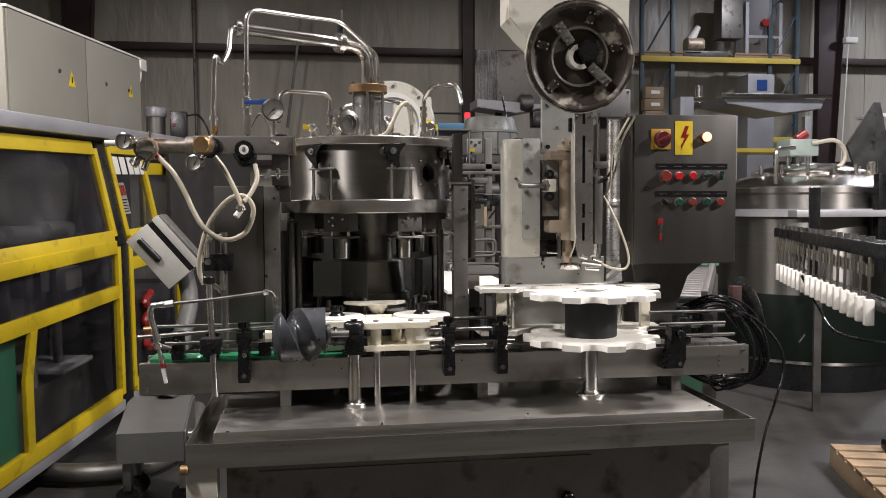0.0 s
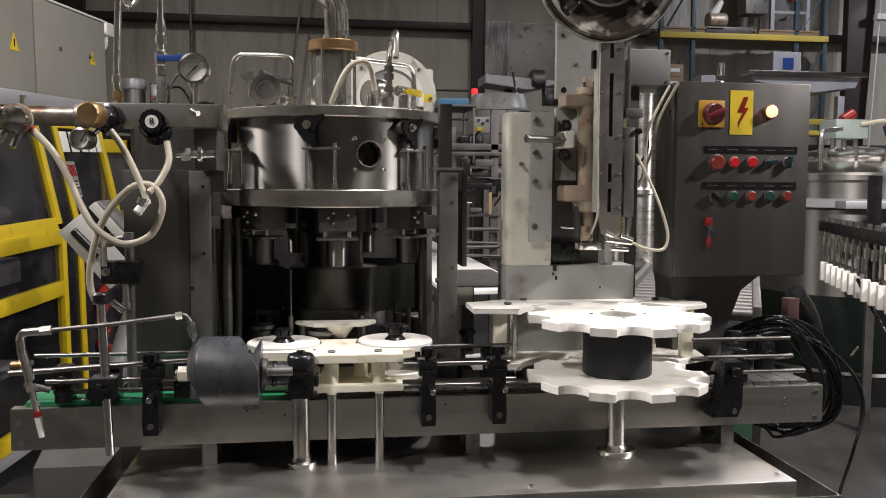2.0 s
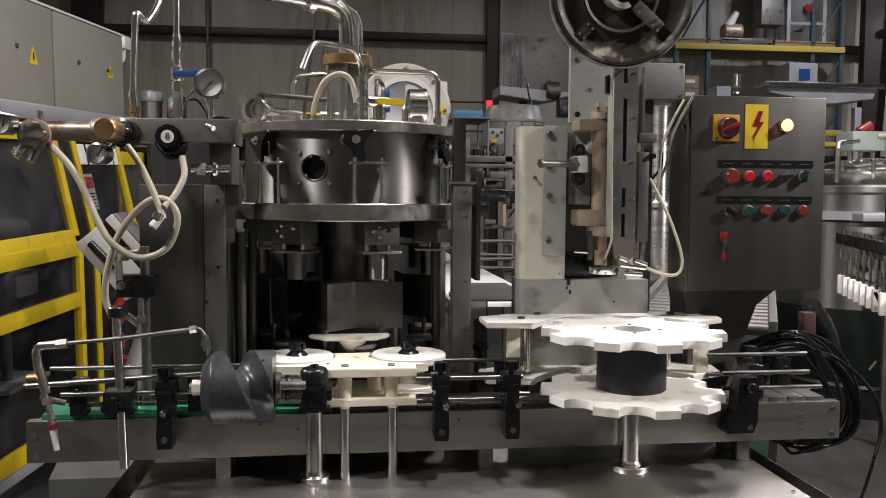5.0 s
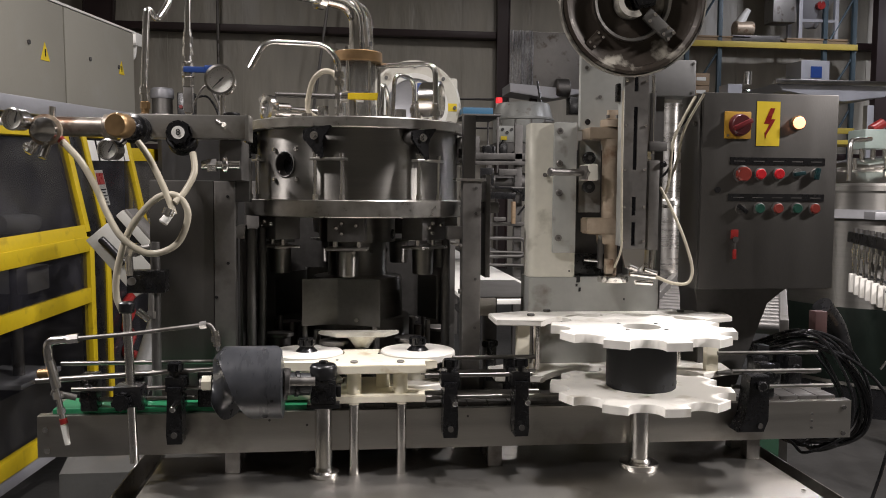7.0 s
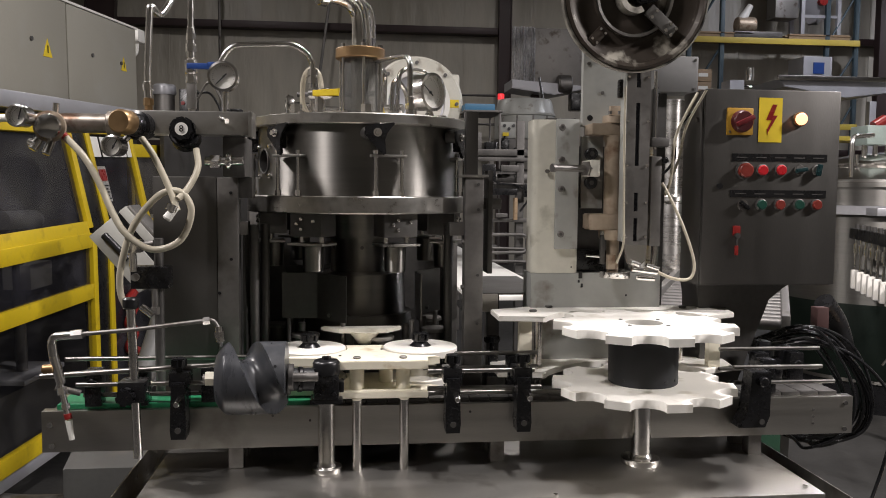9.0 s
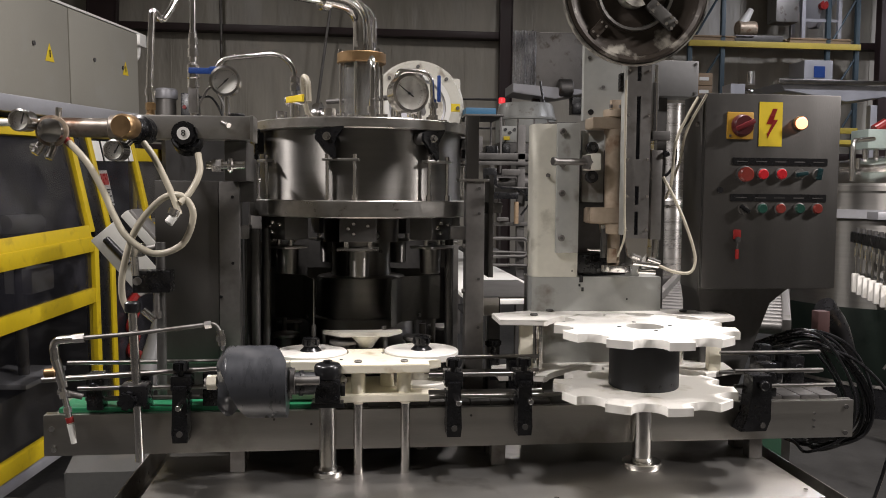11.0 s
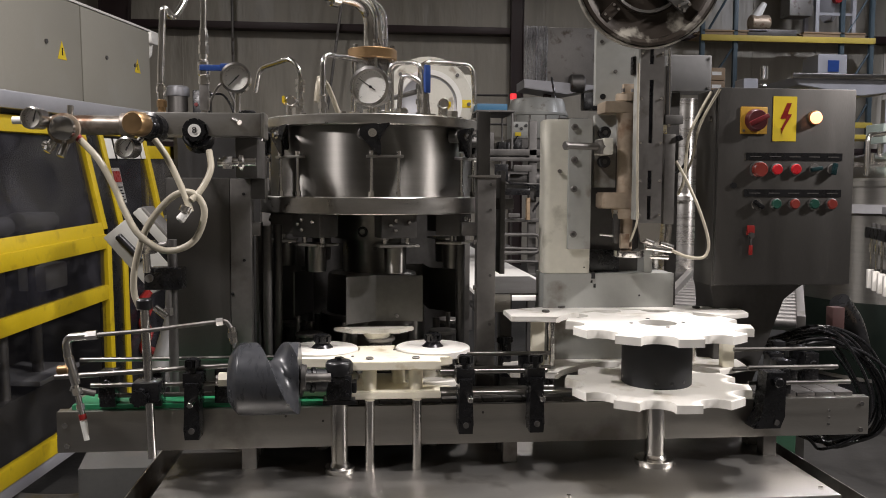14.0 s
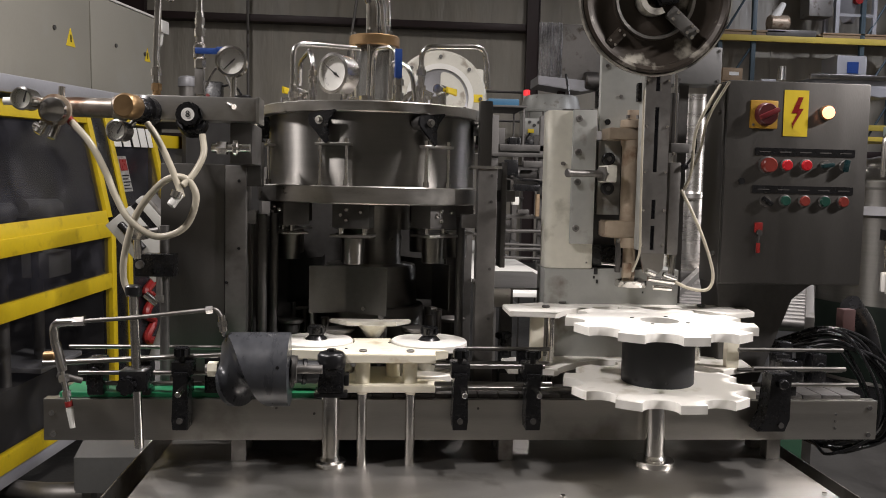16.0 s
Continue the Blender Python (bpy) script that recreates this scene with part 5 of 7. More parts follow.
for ang, r0, length in ((-40, 0.052, 0.10), (128, 0.06, 0.09)):
    fm = DM @ pose(0, 0, 0, 0, 0, ang)
    w = part("wiper", box(r0, r0 + length, -0.020, 0.018, -0.012, 0.002, 0.004, fm), WIPER, dk, "steel wiper plate")
    for x in (r0 + 0.02, r0 + length - 0.025, r0 + length - 0.005):
        for y in (-0.013, 0.010):
            part("wiper_bolt", rod(fm @ Vector((x, y, 0.002)), fm @ Vector((x, y, 0.008)), 0.005, n=10), POLISH, w)
for ang in (228, 75, 165, 15):
    fm = DM @ pose(0, 0, 0, 0, 0, ang)
    w = part("vane", box(0.125, 0.178, -0.017, 0.013, -0.022, -0.012, 0.003, fm), WORN, dk)
    for x in (0.132, 0.168):
        for y in (-0.010, 0.008):
            part("vane_bolt", rod(fm @ Vector((x, y, -0.013)), fm @ Vector((x, y, -0.006)), 0.004, n=8), POLISH, w)
part("hopper", prism([(0.33, 2.10), (0.235, 2.20), (0.235, 2.55), (0.72, 2.55), (0.71, 2.10), (0.64, 1.98), (0.40, 1.98)], -0.34, -0.172, pose(0, 0, 0, 90), 0.004), CREAM, hd, "cream painted cap hopper")

db = thing("junction_box", 0.737, 0.46, 0.797, "grey steel junction box on a post behind the capping head", "junction box")
part("box", box(0.667, 0.817, 0.42, 0.52, 1.883, 2.0, 0.005), material("mid_grey_box_paint", (0.20, 0.20, 0.20), 0.5, 0.1, 0.12, 6, 0.0002, 50), db)
part("post", box(0.697, 0.727, 0.46, 0.49, 0.797, 1.883), DARK, db)
bolts("screw", [(0.679, 0.42, 1.895), (0.805, 0.42, 1.895), (0.805, 0.42, 1.988)], (0, -1, 0), 0.005, 0.003, DARK, db)

solo("white_air_tube", hose([(0.74, 0.24, 1.86), (0.70, 0.22, 1.80), (0.665, 0.22, 1.72), (0.655, 0.22, 1.60), (0.645, 0.24, 1.55)], 0.0048, 10), HOSE, "white air tube between cabinet and capping head", "tube")
solo("white_air_tube", hose([(0.75, 0.20, 1.865), (0.70, 0.22, 1.76), (0.69, 0.25, 1.66), (0.672, 0.27, 1.60)], 0.0042, 10), HOSE, "white air tube between cabinet and capping head", "tube")
solo("black_cable", hose([(0.61, 0.25, 1.62), (0.64, 0.25, 1.615), (0.675, 0.25, 1.66), (0.68, 0.25, 1.74), (0.72, 0.24, 1.80)], 0.004, 8), RUBBER, "black cable beside the capping head", "cable")

# ---- control cabinet ----
KX0, KX1, KY, KZ0, KZ1 = 0.749, 1.181, 0.215, 1.273, 1.868
cab = thing("control_cabinet", (KX0 + KX1) / 2, KY + 0.1, KZ0, "grey steel control cabinet with switches and buttons", "control cabinet")
part("body", box(KX0 - 0.004, KX1 - 0.004, KY, KY + 0.14, KZ0, KZ1, 0.004), CAB, cab)
door = part("door", box(KX0, KX1, KY - 0.014, KY - 0.002, KZ0 + 0.004, KZ1 + 0.002, 0.004), CAB, cab, "grey cabinet door")
FY = KY - 0.014
sw = part("main_switch", box(0.815, 0.899, FY - 0.006, FY, 1.732, 1.814, 0.004), material("orange_yellow_plastic", (0.46, 0.26, 0.03), 0.45), cab, "yellow main switch plate")
part("rotor", rod((0.860, FY - 0.006, 1.773), (0.860, FY - 0.028, 1.773), 0.034, 0.031, n=32, b=0.003), material("dark_red_plastic", (0.075, 0.012, 0.014), 0.35), sw, "dark red rotary handle")
part("grip", box(-0.03, 0.03, -0.007, 0.007, 0, 0.014, 0.003, facing(0.860, FY - 0.028, 1.773) @ pose(0, 0, 0, 0, 0, 25)), material("maroon_plastic", (0.13, 0.015, 0.018), 0.35), sw)
part("label_screw", rod((0.825, FY - 0.006, 1.742), (0.825, FY - 0.008, 1.742), 0.004, n=8), DULL, sw)
part("warning_label", box(0.918, 0.992, FY - 0.0015, FY, 1.712, 1.846), LABELY, cab, "yellow warning label")
part("lightning", prism([(0.006, 0.045), (0.020, 0.045), (0.008, 0.012), (0.022, 0.012), (-0.006, -0.036), (-0.002, -0.030), (-0.018, -0.030), (-0.012, -0.048), (-0.006, -0.036), (0.002, -0.002), (-0.014, -0.002)][:5] + [(-0.008, -0.046), (-0.012, -0.028), (-0.010, -0.030), (0.004, -0.002), (-0.014, -0.002)],
     0.0016, 0.0026, facing(0.955, FY, 1.781)), RED, cab, "red lightning mark")
lampm = glow("signal_lamp_amber", (1.0, 0.36, 0.18), 3.4)
part("lamp_bezel", lathe([(0.022, 0), (0.022, 0.008), (0.017, 0.010)], facing(1.048, FY, 1.783), 28), BRASS, cab)
part("lamp", lathe([(0.018, 0.004), (0.018, 0.016), (0.014, 0.022), (0, 0.024)], facing(1.048, FY, 1.783), 28), lampm, cab, "lit amber signal lamp")
for z in (1.655, 1.545):
    part("label_strip", box(0.838 - (0.004 if z < 1.6 else 0), 1.142, FY - 0.002, FY, z, z + 0.022), BLACK, cab, "black label strip")
    for k in range(5):
        x = 0.85 + k * 0.0615
        part("label_bar", box(x, x + 0.035, FY - 0.003, FY - 0.002, z + 0.009, z + 0.012), DARK, cab)
GREENB = material("green_button", (0.010, 0.055, 0.038), 0.3)
TEALB = material("dark_green_button", (0.008, 0.03, 0.033), 0.3)
REDB = material("faded_red_button", (0.20, 0.028, 0.020), 0.35)
LITR = glow("lit_red_button", (0.42, 0.012, 0.018), 0.10)


def button(x, z, r, mat, h=0.014, label=""):
    b = part("button", lathe([(0, h), (r * 0.85, h), (r, h - 0.003), (r, 0.002)], facing(x, FY, z), 24), mat, cab, label)
    part("button_ring", lathe([(r, 0), (r * 1.22, 0), (r * 1.22, 0.004), (r, 0.006)], facing(x, FY, z), 24), DARK, b)


button(0.876, 1.626, 0.022, REDB, 0.024, "large red stop button")
button(0.934, 1.627, 0.0155, LITR, 0.014, "red push button")
button(0.993, 1.628, 0.0155, LITR, 0.014, "red push button")
for x, z, m in ((0.934, 1.523, GREENB), (0.993, 1.523, REDB), (1.055, 1.523, GREENB), (1.112, 1.523, REDB)):
    button(x, z, 0.015, m)


def selector(x, z, mat, turn):
    b = part("selector", lathe([(0, 0.006), (0.015, 0.006), (0.017, 0.0)], facing(x, FY, z), 24), DULL, cab)
    part("selector_grip", box(-0.018, 0.018, -0.006, 0.006, 0.006, 0.020, 0.003, facing(x, FY, z) @ pose(0, 0, 0, 0, 0, turn)), mat, b, "selector switch grip")


selector(0.876, 1.521, BLACK, -35)
selector(1.055, 1.629, TEALB, 10)
selector(1.112, 1.629, TEALB, 80)
part("lock_knob", rod((0.800, FY, 1.578), (0.800, FY - 0.006, 1.578), 0.009, n=16), BLACK, cab)
ks = part("key_switch", box(0.846, 0.870, FY - 0.006, FY, 1.428, 1.458, 0.003), RED, cab, "red key tag and key switch")
part("lock", rod((0.858, FY - 0.006, 1.428), (0.858, FY - 0.014, 1.428), 0.009, n=12), DARK, ks)
part("key_tag", box(0.852, 0.864, FY - 0.008, FY - 0.004, 1.368, 1.398, 0.002), RED, ks)
part("key", box(0.855, 0.861, FY - 0.007, FY - 0.004, 1.395, 1.428, 0.001), DARK, ks)
bolts("hinge", [(KX0 - 0.004, KY + 0.03, 1.36), (KX0 - 0.004, KY + 0.03, 1.78)], (-1, 0, 0), 0.008, 0.008, DULL, cab)
arm = thing("cabinet_bracket", 0.93, 0.40, 0.95, "dark steel bracket carrying the control cabinet", "bracket")
part("neck", prism([(0.78, 1.273), (1.10, 1.273), (1.02, 1.22), (0.92, 0.93), (0.80, 0.93), (0.79, 1.22)], -0.44, -0.30, pose(0, 0, 0, 90), 0.004), DARK, arm)
part("foot", box(0.76, 0.96, 0.30, 0.46, 0.797, 0.93, 0.006), DARK, arm)

# ---- yellow guarded moulding machine ----
TILT = 2.0
YM = Matrix.Translation((-1.81, 2.74, 0)) @ Matrix(((0.142, -0.99, 0, 0), (0.99, 0.142, 0, 0), (0, 0, 1, 0), (0, 0, 0, 1))) @ pose(0, 0, 0.02, 0, -TILT)
# its frame: x along the guards away from the camera, y into the machine, z up
LEAN = pose(0, 0.0, 1.24) @ pose(0, 0, 0, -11.5)
ym = thing("moulding_machine", -2.2, 3.2, 0, "moulding machine behind yellow framed clear guards", "machine")


def ybar(u0, u1, z0, z1, leaning=False, v0=-0.025, v1=0.02, mat=YELLOW, name="guard_bar", parent=None):
    m = YM @ LEAN if leaning else YM
    dz = 1.24 if leaning else 0
    return part(name, box(u0, u1, v0, v1, z0 - dz, z1 - dz, 0.004, m), mat, parent or ym)


def guard(u0, u1, zs, leaning, w=0.085, name="guard_door", glass=(SCREEN, SCREEN)):
    """A framed clear guard: stiles, rails and panes."""
    m = YM @ LEAN if leaning else YM
    dz = 1.24 if leaning else 0
    d = part(name, box(u0, u0 + w, -0.03, 0.015, zs[0] - dz, zs[-1] - dz, 0.004, m), YELLOW, ym, "yellow framed clear guard door")
    part("stile", box(u1 - w, u1, -0.03, 0.015, zs[0] - dz, zs[-1] - dz, 0.004, m), YELLOW, d)
    for z in zs:
        part("rail", box(u0 + w, u1 - w, -0.028, 0.013, z - 0.042 - dz, z + 0.042 - dz, 0.004, m), YELLOW, d)
    for a, b, g in zip(zs, zs[1:], glass):
        part("pane", box(u0 + w, u1 - w, -0.006, 0.0, a + 0.042 - dz, b - 0.042 - dz, 0, m), g, d, "clear guard pane with scuffs and painted reflections")


guard(-1.75, 0.10, (0.25, 0.94, 1.235), False, w=0.055, glass=(CLEAR, SCREEN))
guard(-1.75, 0.09, (1.30, 1.885), True, 0.055)
guard(0.26, 1.40, (0.25, 1.10, 1.25), False, 0.06)
guard(0.26, 0.95, (1.29, 1.90), True, 0.055)
part("hinge_post", box(0.105, 0.255, -0.022, 0.06, 0.15, 1.24, 0.004, YM), BLACK, ym)
part("hinge_post", box(0.095, 0.255, -0.022, 0.06, 0.0, 0.68, 0.004, YM @ LEAN), BLACK, ym)
part("sloped_bar", prism([(-1.17, 0.90), (-1.09, 0.90), (-1.17, 0.66), (-1.17, 0.28), (-1.25, 0.28), (-1.25, 0.66)], 0.006, 0.03, YM @ pose(0, 0, 0, 90), 0.003), YELLOW, ym, "bent yellow guard bar")
part("green_panel", box(-1.72, -1.25, 0.015, 0.03, 0.29, 0.90, 0, YM), material("green_paint", (0.03, 0.17, 0.09), 0.5, 0, 0.15, 5), ym, "green painted side panel")
part("left_pillar", box(-1.95, -1.75, -0.06, 0.3, 0.0, 1.60, 0.006, YM), SILVER, ym)
part("fascia", box(-1.95, 4.4, 0.06, 0.30, 1.945, 2.03, 0.01, YM), SILVER, ym, "silver top fascia")
part("sill", box(-1.95, 1.5, -0.02, 0.12, 0.14, 0.205, 0.005, YM), SILVER, ym)
part("back_wall", box(-1.9, 4.4, 1.45, 1.5, 0.1, 1.95, 0, YM), DARK, ym)
part("bed", box(-1.9, 4.4, 0.25, 1.45, 0.1, 0.45, 0, YM), DARK, ym)
part("roof", box(-1.95, 4.4, 0.30, 1.5, 1.93, 1.95, 0, YM), DARK, ym)
part("far_guard", box(1.42, 4.4, 0.05, 0.08, 0.2, 1.93, 0, YM), DARK, ym)
wn = part("far_window", box(0.98, 1.04, 0.12, 0.15, 1.30, 1.80, 0.004, YM), YELLOW, ym, "yellow window frame")
part("frame_top", box(1.04, 1.95, 0.12, 0.15, 1.71, 1.80, 0.004, YM), YELLOW, wn)
part("frame_side", box(1.95, 2.05, 0.12, 0.15, 1.30, 1.95, 0.004, YM), YELLOW, wn)
part("pane", box(1.04, 1.95, 0.13, 0.136, 1.30, 1.71, 0, YM), SCREEN, wn)
for k, (u, v, z, s) in enumerate(((-1.3, 0.55, 0.9, 0.30), (-0.8, 0.7, 1.15, 0.34), (-0.35, 0.5, 0.8, 0.26), (0.6, 0.6, 1.0, 0.3), (-1.0, 0.4, 0.55, 0.22), (-0.5, 0.75, 1.5, 0.3), (-1.45, 0.6, 1.5, 0.28))):
    part("press_block", box(u - s, u + s * 0.8, v, v + 0.4, z - s * 0.6, z + s * 0.5, 0.02, YM), (DARK, DULL, DARK)[k % 3], ym)
for u, v in ((-1.1, 0.3), (-0.7, 0.33), (-0.2, 0.28), (0.0, 0.4), (-0.5, 0.3)):
    part("tie_bar", rod(YM @ Vector((u, v, 0.45)), YM @ Vector((u, v, 1.2)), 0.03, n=14), DULL, ym)
for u in (-1.3, -0.9, -0.45):
    part("inner_bar", rod(YM @ Vector((u, 0.22, 1.38)), YM @ Vector((u + 0.42, 0.26, 1.36)), 0.05, n=14), SILVER, ym)
part("mould_table", box(-0.42, 0.02, 0.15, 0.5, 0.5, 0.53, 0.01, YM), SILVER, ym)
part("pusher", rod(YM @ Vector((-0.16, 0.3, 0.53)), YM @ Vector((-0.16, 0.3, 0.95)), 0.015, n=12), POLISH, ym)
part("white_box", box(-0.22, 0.02, 0.2, 0.36, 0.98, 1.12, 0.01, YM), DIAL, ym)
sign = part("warning_sign", box(0.12, 0.24, -0.012, -0.008, 0.20, 0.42, 0, YM @ LEAN @ pose(0.24, 0.006, 0)), DIAL, ym, "white warning sign with a red mark")
part("sign_mark", box(0.135, 0.225, -0.016, -0.0125, 0.33, 0.40, 0, YM @ LEAN @ pose(0.24, 0.006, 0)), RED, sign)
for k in range(5):
    part("sign_line", box(0.135, 0.225 - 0.02 * (k % 2), -0.016, -0.0125, 0.215 + k * 0.02, 0.222 + k * 0.02, 0, YM @ LEAN @ pose(0.24, 0.006, 0)), BLACK, sign)
for k, (u, w) in enumerate(((0.33, 0.10), (0.46, 0.10), (0.60, 0.09), (0.71, 0.10), (0.83, 0.09))):
    part("sign_bar", box(u, u + w, -0.022, -0.016, 0.475, 0.60, 0.003, YM @ LEAN), DIAL, ym, "white lettering bar")
part("red_mark", tube([YM @ Vector((0.45, -0.035, z)) if k % 2 else YM @ Vector((0.62, -0.035, z)) for k, z in enumerate((0.46, 0.50, 0.60, 0.66, 0.76, 0.80, 0.86))], 0.028, 0.08, 8), RED, ym, "red painted mark on the guard")

eb = thing("electrical_cabinet", -2.3, 3.5, 2.03, "beige electrical cabinet on top of the machine", "cabinet")
part("body", box(-0.40, 1.86, 0.42, 1.5, 2.03, 2.70, 0.01, YM), BEIGE, eb)
for u0, u1 in ((-0.385, 0.72), (0.735, 1.84)):
    part("door", box(u0, u1, 0.405, 0.42, 2.05, 2.685, 0.006, YM), BEIGE, eb)
part("top_edge", box(-0.40, 1.86, 0.40, 0.43, 2.69, 2.705, 0, YM), DIAL, eb)
for u, z, s in ((0.47, 2.37, 0.055), (1.60, 2.40, 0.05)):
    tri = part("warning_triangle", prism([(u - s, z - s), (u + s, z - s), (u, z + s)], -0.4045, -0.402, YM @ pose(0, 0, 0, 90)), LABELY, eb, "yellow warning triangle")
    part("triangle_mark", box(u - 0.006, u + 0.006, 0.400, 0.4015, z - 0.03, z + 0.015, 0, YM), BLACK, tri)
for u in (0.28, 1.08, 1.55):
    part("lock", rod(YM @ Vector((u, 0.405, 2.40)), YM @ Vector((u, 0.395, 2.40)), 0.014, n=12), DARK, eb)
part("vent_pipe", rod(YM @ Vector((0.0, 0.7, 2.70)), YM @ Vector((0.0, 0.7, 2.86)), 0.06, n=18), DIAL, eb)
part("connector_pipe", tube([YM @ Vector((1.86, 0.5, 2.52)), YM @ Vector((2.02, 0.48, 2.52)), YM @ Vector((2.04, 0.48, 2.62))], 0.022, 0.06), DIAL, eb)
part("connector_box", box(1.98, 2.12, 0.44, 0.54, 2.62, 2.72, 0.008, YM), DIAL, eb)
part("rear_vent", box(1.86, 2.3, 0.6, 0.9, 2.05, 2.30, 0.006, YM), DULL, eb)

fm = thing("hydraulic_motor", -2.28, 7.0, 2.10, "grey capped motor standing on the machine roof", "motor")
part("foot", box(-2.40, -2.16, 6.88, 7.12, 2.09, 2.20, 0.01), DARK, fm)
part("barrel", rod((-2.28, 7.0, 2.20), (-2.28, 7.0, 2.56), 0.105, n=28, b=0.01), DULL, fm)
part("cap", lathe([(0.118, 2.54), (0.122, 2.56), (0.118, 2.63), (0.10, 2.65), (0, 2.655)], Matrix.Translation((-2.28, 7.0, 0)), 28), SILVER, fm, "pale grey cap")
fb = thing("junction_box", -2.02, 7.0, 2.10, "black junction box with a looped wire on the machine roof", "junction box")
part("box", box(-2.11, -1.93, 6.9, 7.05, 2.09, 2.60, 0.012), BLACK, fb)
part("red_cap", rod((-2.07, 6.9, 2.45), (-2.07, 6.885, 2.45), 0.02, n=12), RED, fb)
part("wire", hose([(-1.93, 6.95, 2.56), (-1.80, 6.95, 2.56), (-1.70, 6.95, 2.40), (-1.66, 6.95, 2.18), (-1.62, 6.95, 2.10)], 0.012, 8), RUBBER, fb)

# ---- operator box on its pedestal ----
PEDESTAL = material("worn_grey_paint", (0.10, 0.10, 0.095), 0.5, 0.0, 0.15, 5, 0.0003, 50, rough_var=0.1, dirt=(0.12, 0.11, 0.1), dirt_amount=0.2, dirt_scale=6)
op = thing("operator_panel", -1.35, 1.9, 0, "grey operator box leaning on a pedestal arm", "operator panel")
OM = Matrix.Translation((-1.353, 1.926, 1.259)) @ pose(0, 0, 0, 0, 50, 0) @ Matrix.Scale(1.32, 4)
BOXGREY = material("light_grey_box_paint", (0.36, 0.355, 0.325), 0.5, 0.0, 0.1, 5, 0.0002, 50, rough_var=0.08)
part("box", box(-0.135, 0.135, -0.02, 0.13, -0.085, 0.03, 0.006, OM), BOXGREY, op)
part("lid", box(-0.135, 0.135, -0.025, 0.13, 0.055, 0.088, 0.005, OM), BOXGREY, op)
part("gap", box(-0.13, 0.13, -0.015, 0.125, 0.03, 0.055, 0, OM), BLACK, op)
part("handle", rod(OM @ Vector((-0.105, -0.034, -0.036)), OM @ Vector((0.02, -0.034, -0.030)), 0.019, n=14, b=0.005), BLACK, op, "black handle strip")
part("panel_top", box(-0.13, 0.13, -0.02, 0.125, 0.088, 0.10, 0.004, OM), DULL, op)
part("arm", tube([(-1.26, 2.02, 1.16), (-1.22, 2.0, 0.98), (-1.25, 1.75, 0.75), (-1.30, 1.60, 0.50)], 0.05, 0.15, 16), PEDESTAL, op)
part("pedestal", prism([(1.28, 0.25), (1.28, 0.40), (1.56, 0.50), (1.66, 0.50), (1.66, 0.25)], -1.49, -1.16, Matrix(((0, 0, 1, 0), (1, 0, 0, 0), (0, 1, 0, 0), (0, 0, 0, 1))), 0.008), PEDESTAL, op)
part("coupling", rod((-1.16, 1.36, 0.36), (-1.10, 1.36, 0.36), 0.035, n=18, b=0.004), POLISH, op)
part("coupling_pipe", tube([(-1.10, 1.36, 0.36), (-1.05, 1.36, 0.36), (-1.03, 1.36, 0.28)], 0.024, 0.04), DULL, op)
for x in (-1.45, -1.18):
    for y in (1.35, 1.6):
        w = part("caster", rod((x, y - 0.02, 0.06), (x, y + 0.02, 0.06), 0.06, n=18), RUBBER, op)
        part("caster_fork", box(x - 0.02, x + 0.02, y - 0.035, y + 0.035, 0.10, 0.245, 0.004), DULL, w)
solo("floor_duct", hose([(-2.2, 1.9, 0.06), (-1.75, 1.75, 0.07), (-1.45, 1.85, 0.07), (-1.3, 2.2, 0.10), (-1.28, 2.6, 0.2)], 0.055, 12), DULL, "grey flexible duct lying on the floor", "duct")

# valves beside the pole
vb = thing("air_valve_bracket", -0.86, 0.12, 0.976, "air valve cluster on a dark bracket", "air valve")
part("column", rod((-0.835, 0.13, 0.976), (-0.835, 0.13, 1.42), 0.013, n=14), DARK, vb)
part("bracket", box(-0.90, -0.80, 0.08, 0.14, 1.285, 1.345, 0.004), BLACK, vb)
part("port", rod((-0.885, 0.08, 1.318), (-0.885, 0.068, 1.318), 0.011, n=12), DULL, vb)
part("valve", box(-0.905, -0.865, 0.05, 0.09, 1.385, 1.42, 0.004), POLISH, vb)
part("stem", rod((-0.885, 0.06, 1.335), (-0.888, 0.06, 1.385), 0.010, n=10), POLISH, vb)
part("fitting", rod((-0.865, 0.07, 1.405), (-0.835, 0.07, 1.41), 0.009, n=10), DULL, vb)
part("lower_fittings", rod((-0.87, 0.07, 1.24), (-0.84, 0.07, 1.215), 0.010, n=10), POLISH, vb)
part("lower_pipe", rod((-0.838, 0.09, 1.22), (-0.838, 0.09, 1.30), 0.009, n=10), DULL, vb)
part("lower_nut", hexa((-0.838, 0.09, 1.215), (-0.838, 0.09, 1.235), 0.012), DULL, vb)

# ---- behind the capper: polished tank, roller conveyor, cables ----
solo("polished_tank", lathe([(0, 0), (0.115, 0), (0.12, 0.01), (0.12, 0.36), (0.128, 0.365), (0.128, 0.385), (0.105, 0.40), (0.105, 0.86), (0.11, 0.88), (0, 0.89)], Matrix.Translation((1.325, 2.0, 1.15)), 40), BRIGHT,
     "polished stainless vertical tank", "tank", at=(1.325, 2.0, 1.15))
solo("tank_stand", box(1.18, 1.48, 1.85, 2.15, 0, 1.15, 0.01), DARK, "dark steel stand under the polished tank", "stand")
rc = thing("roller_conveyor", 1.35, 1.5, 0, "roller conveyor with pale side rails", "conveyor")
RM = Matrix.Translation((1.02, 0.80, 1.075)) @ pose(0, 0, 0, 0, 0, 62) @ pose(0, 0, 0, 0, -2)
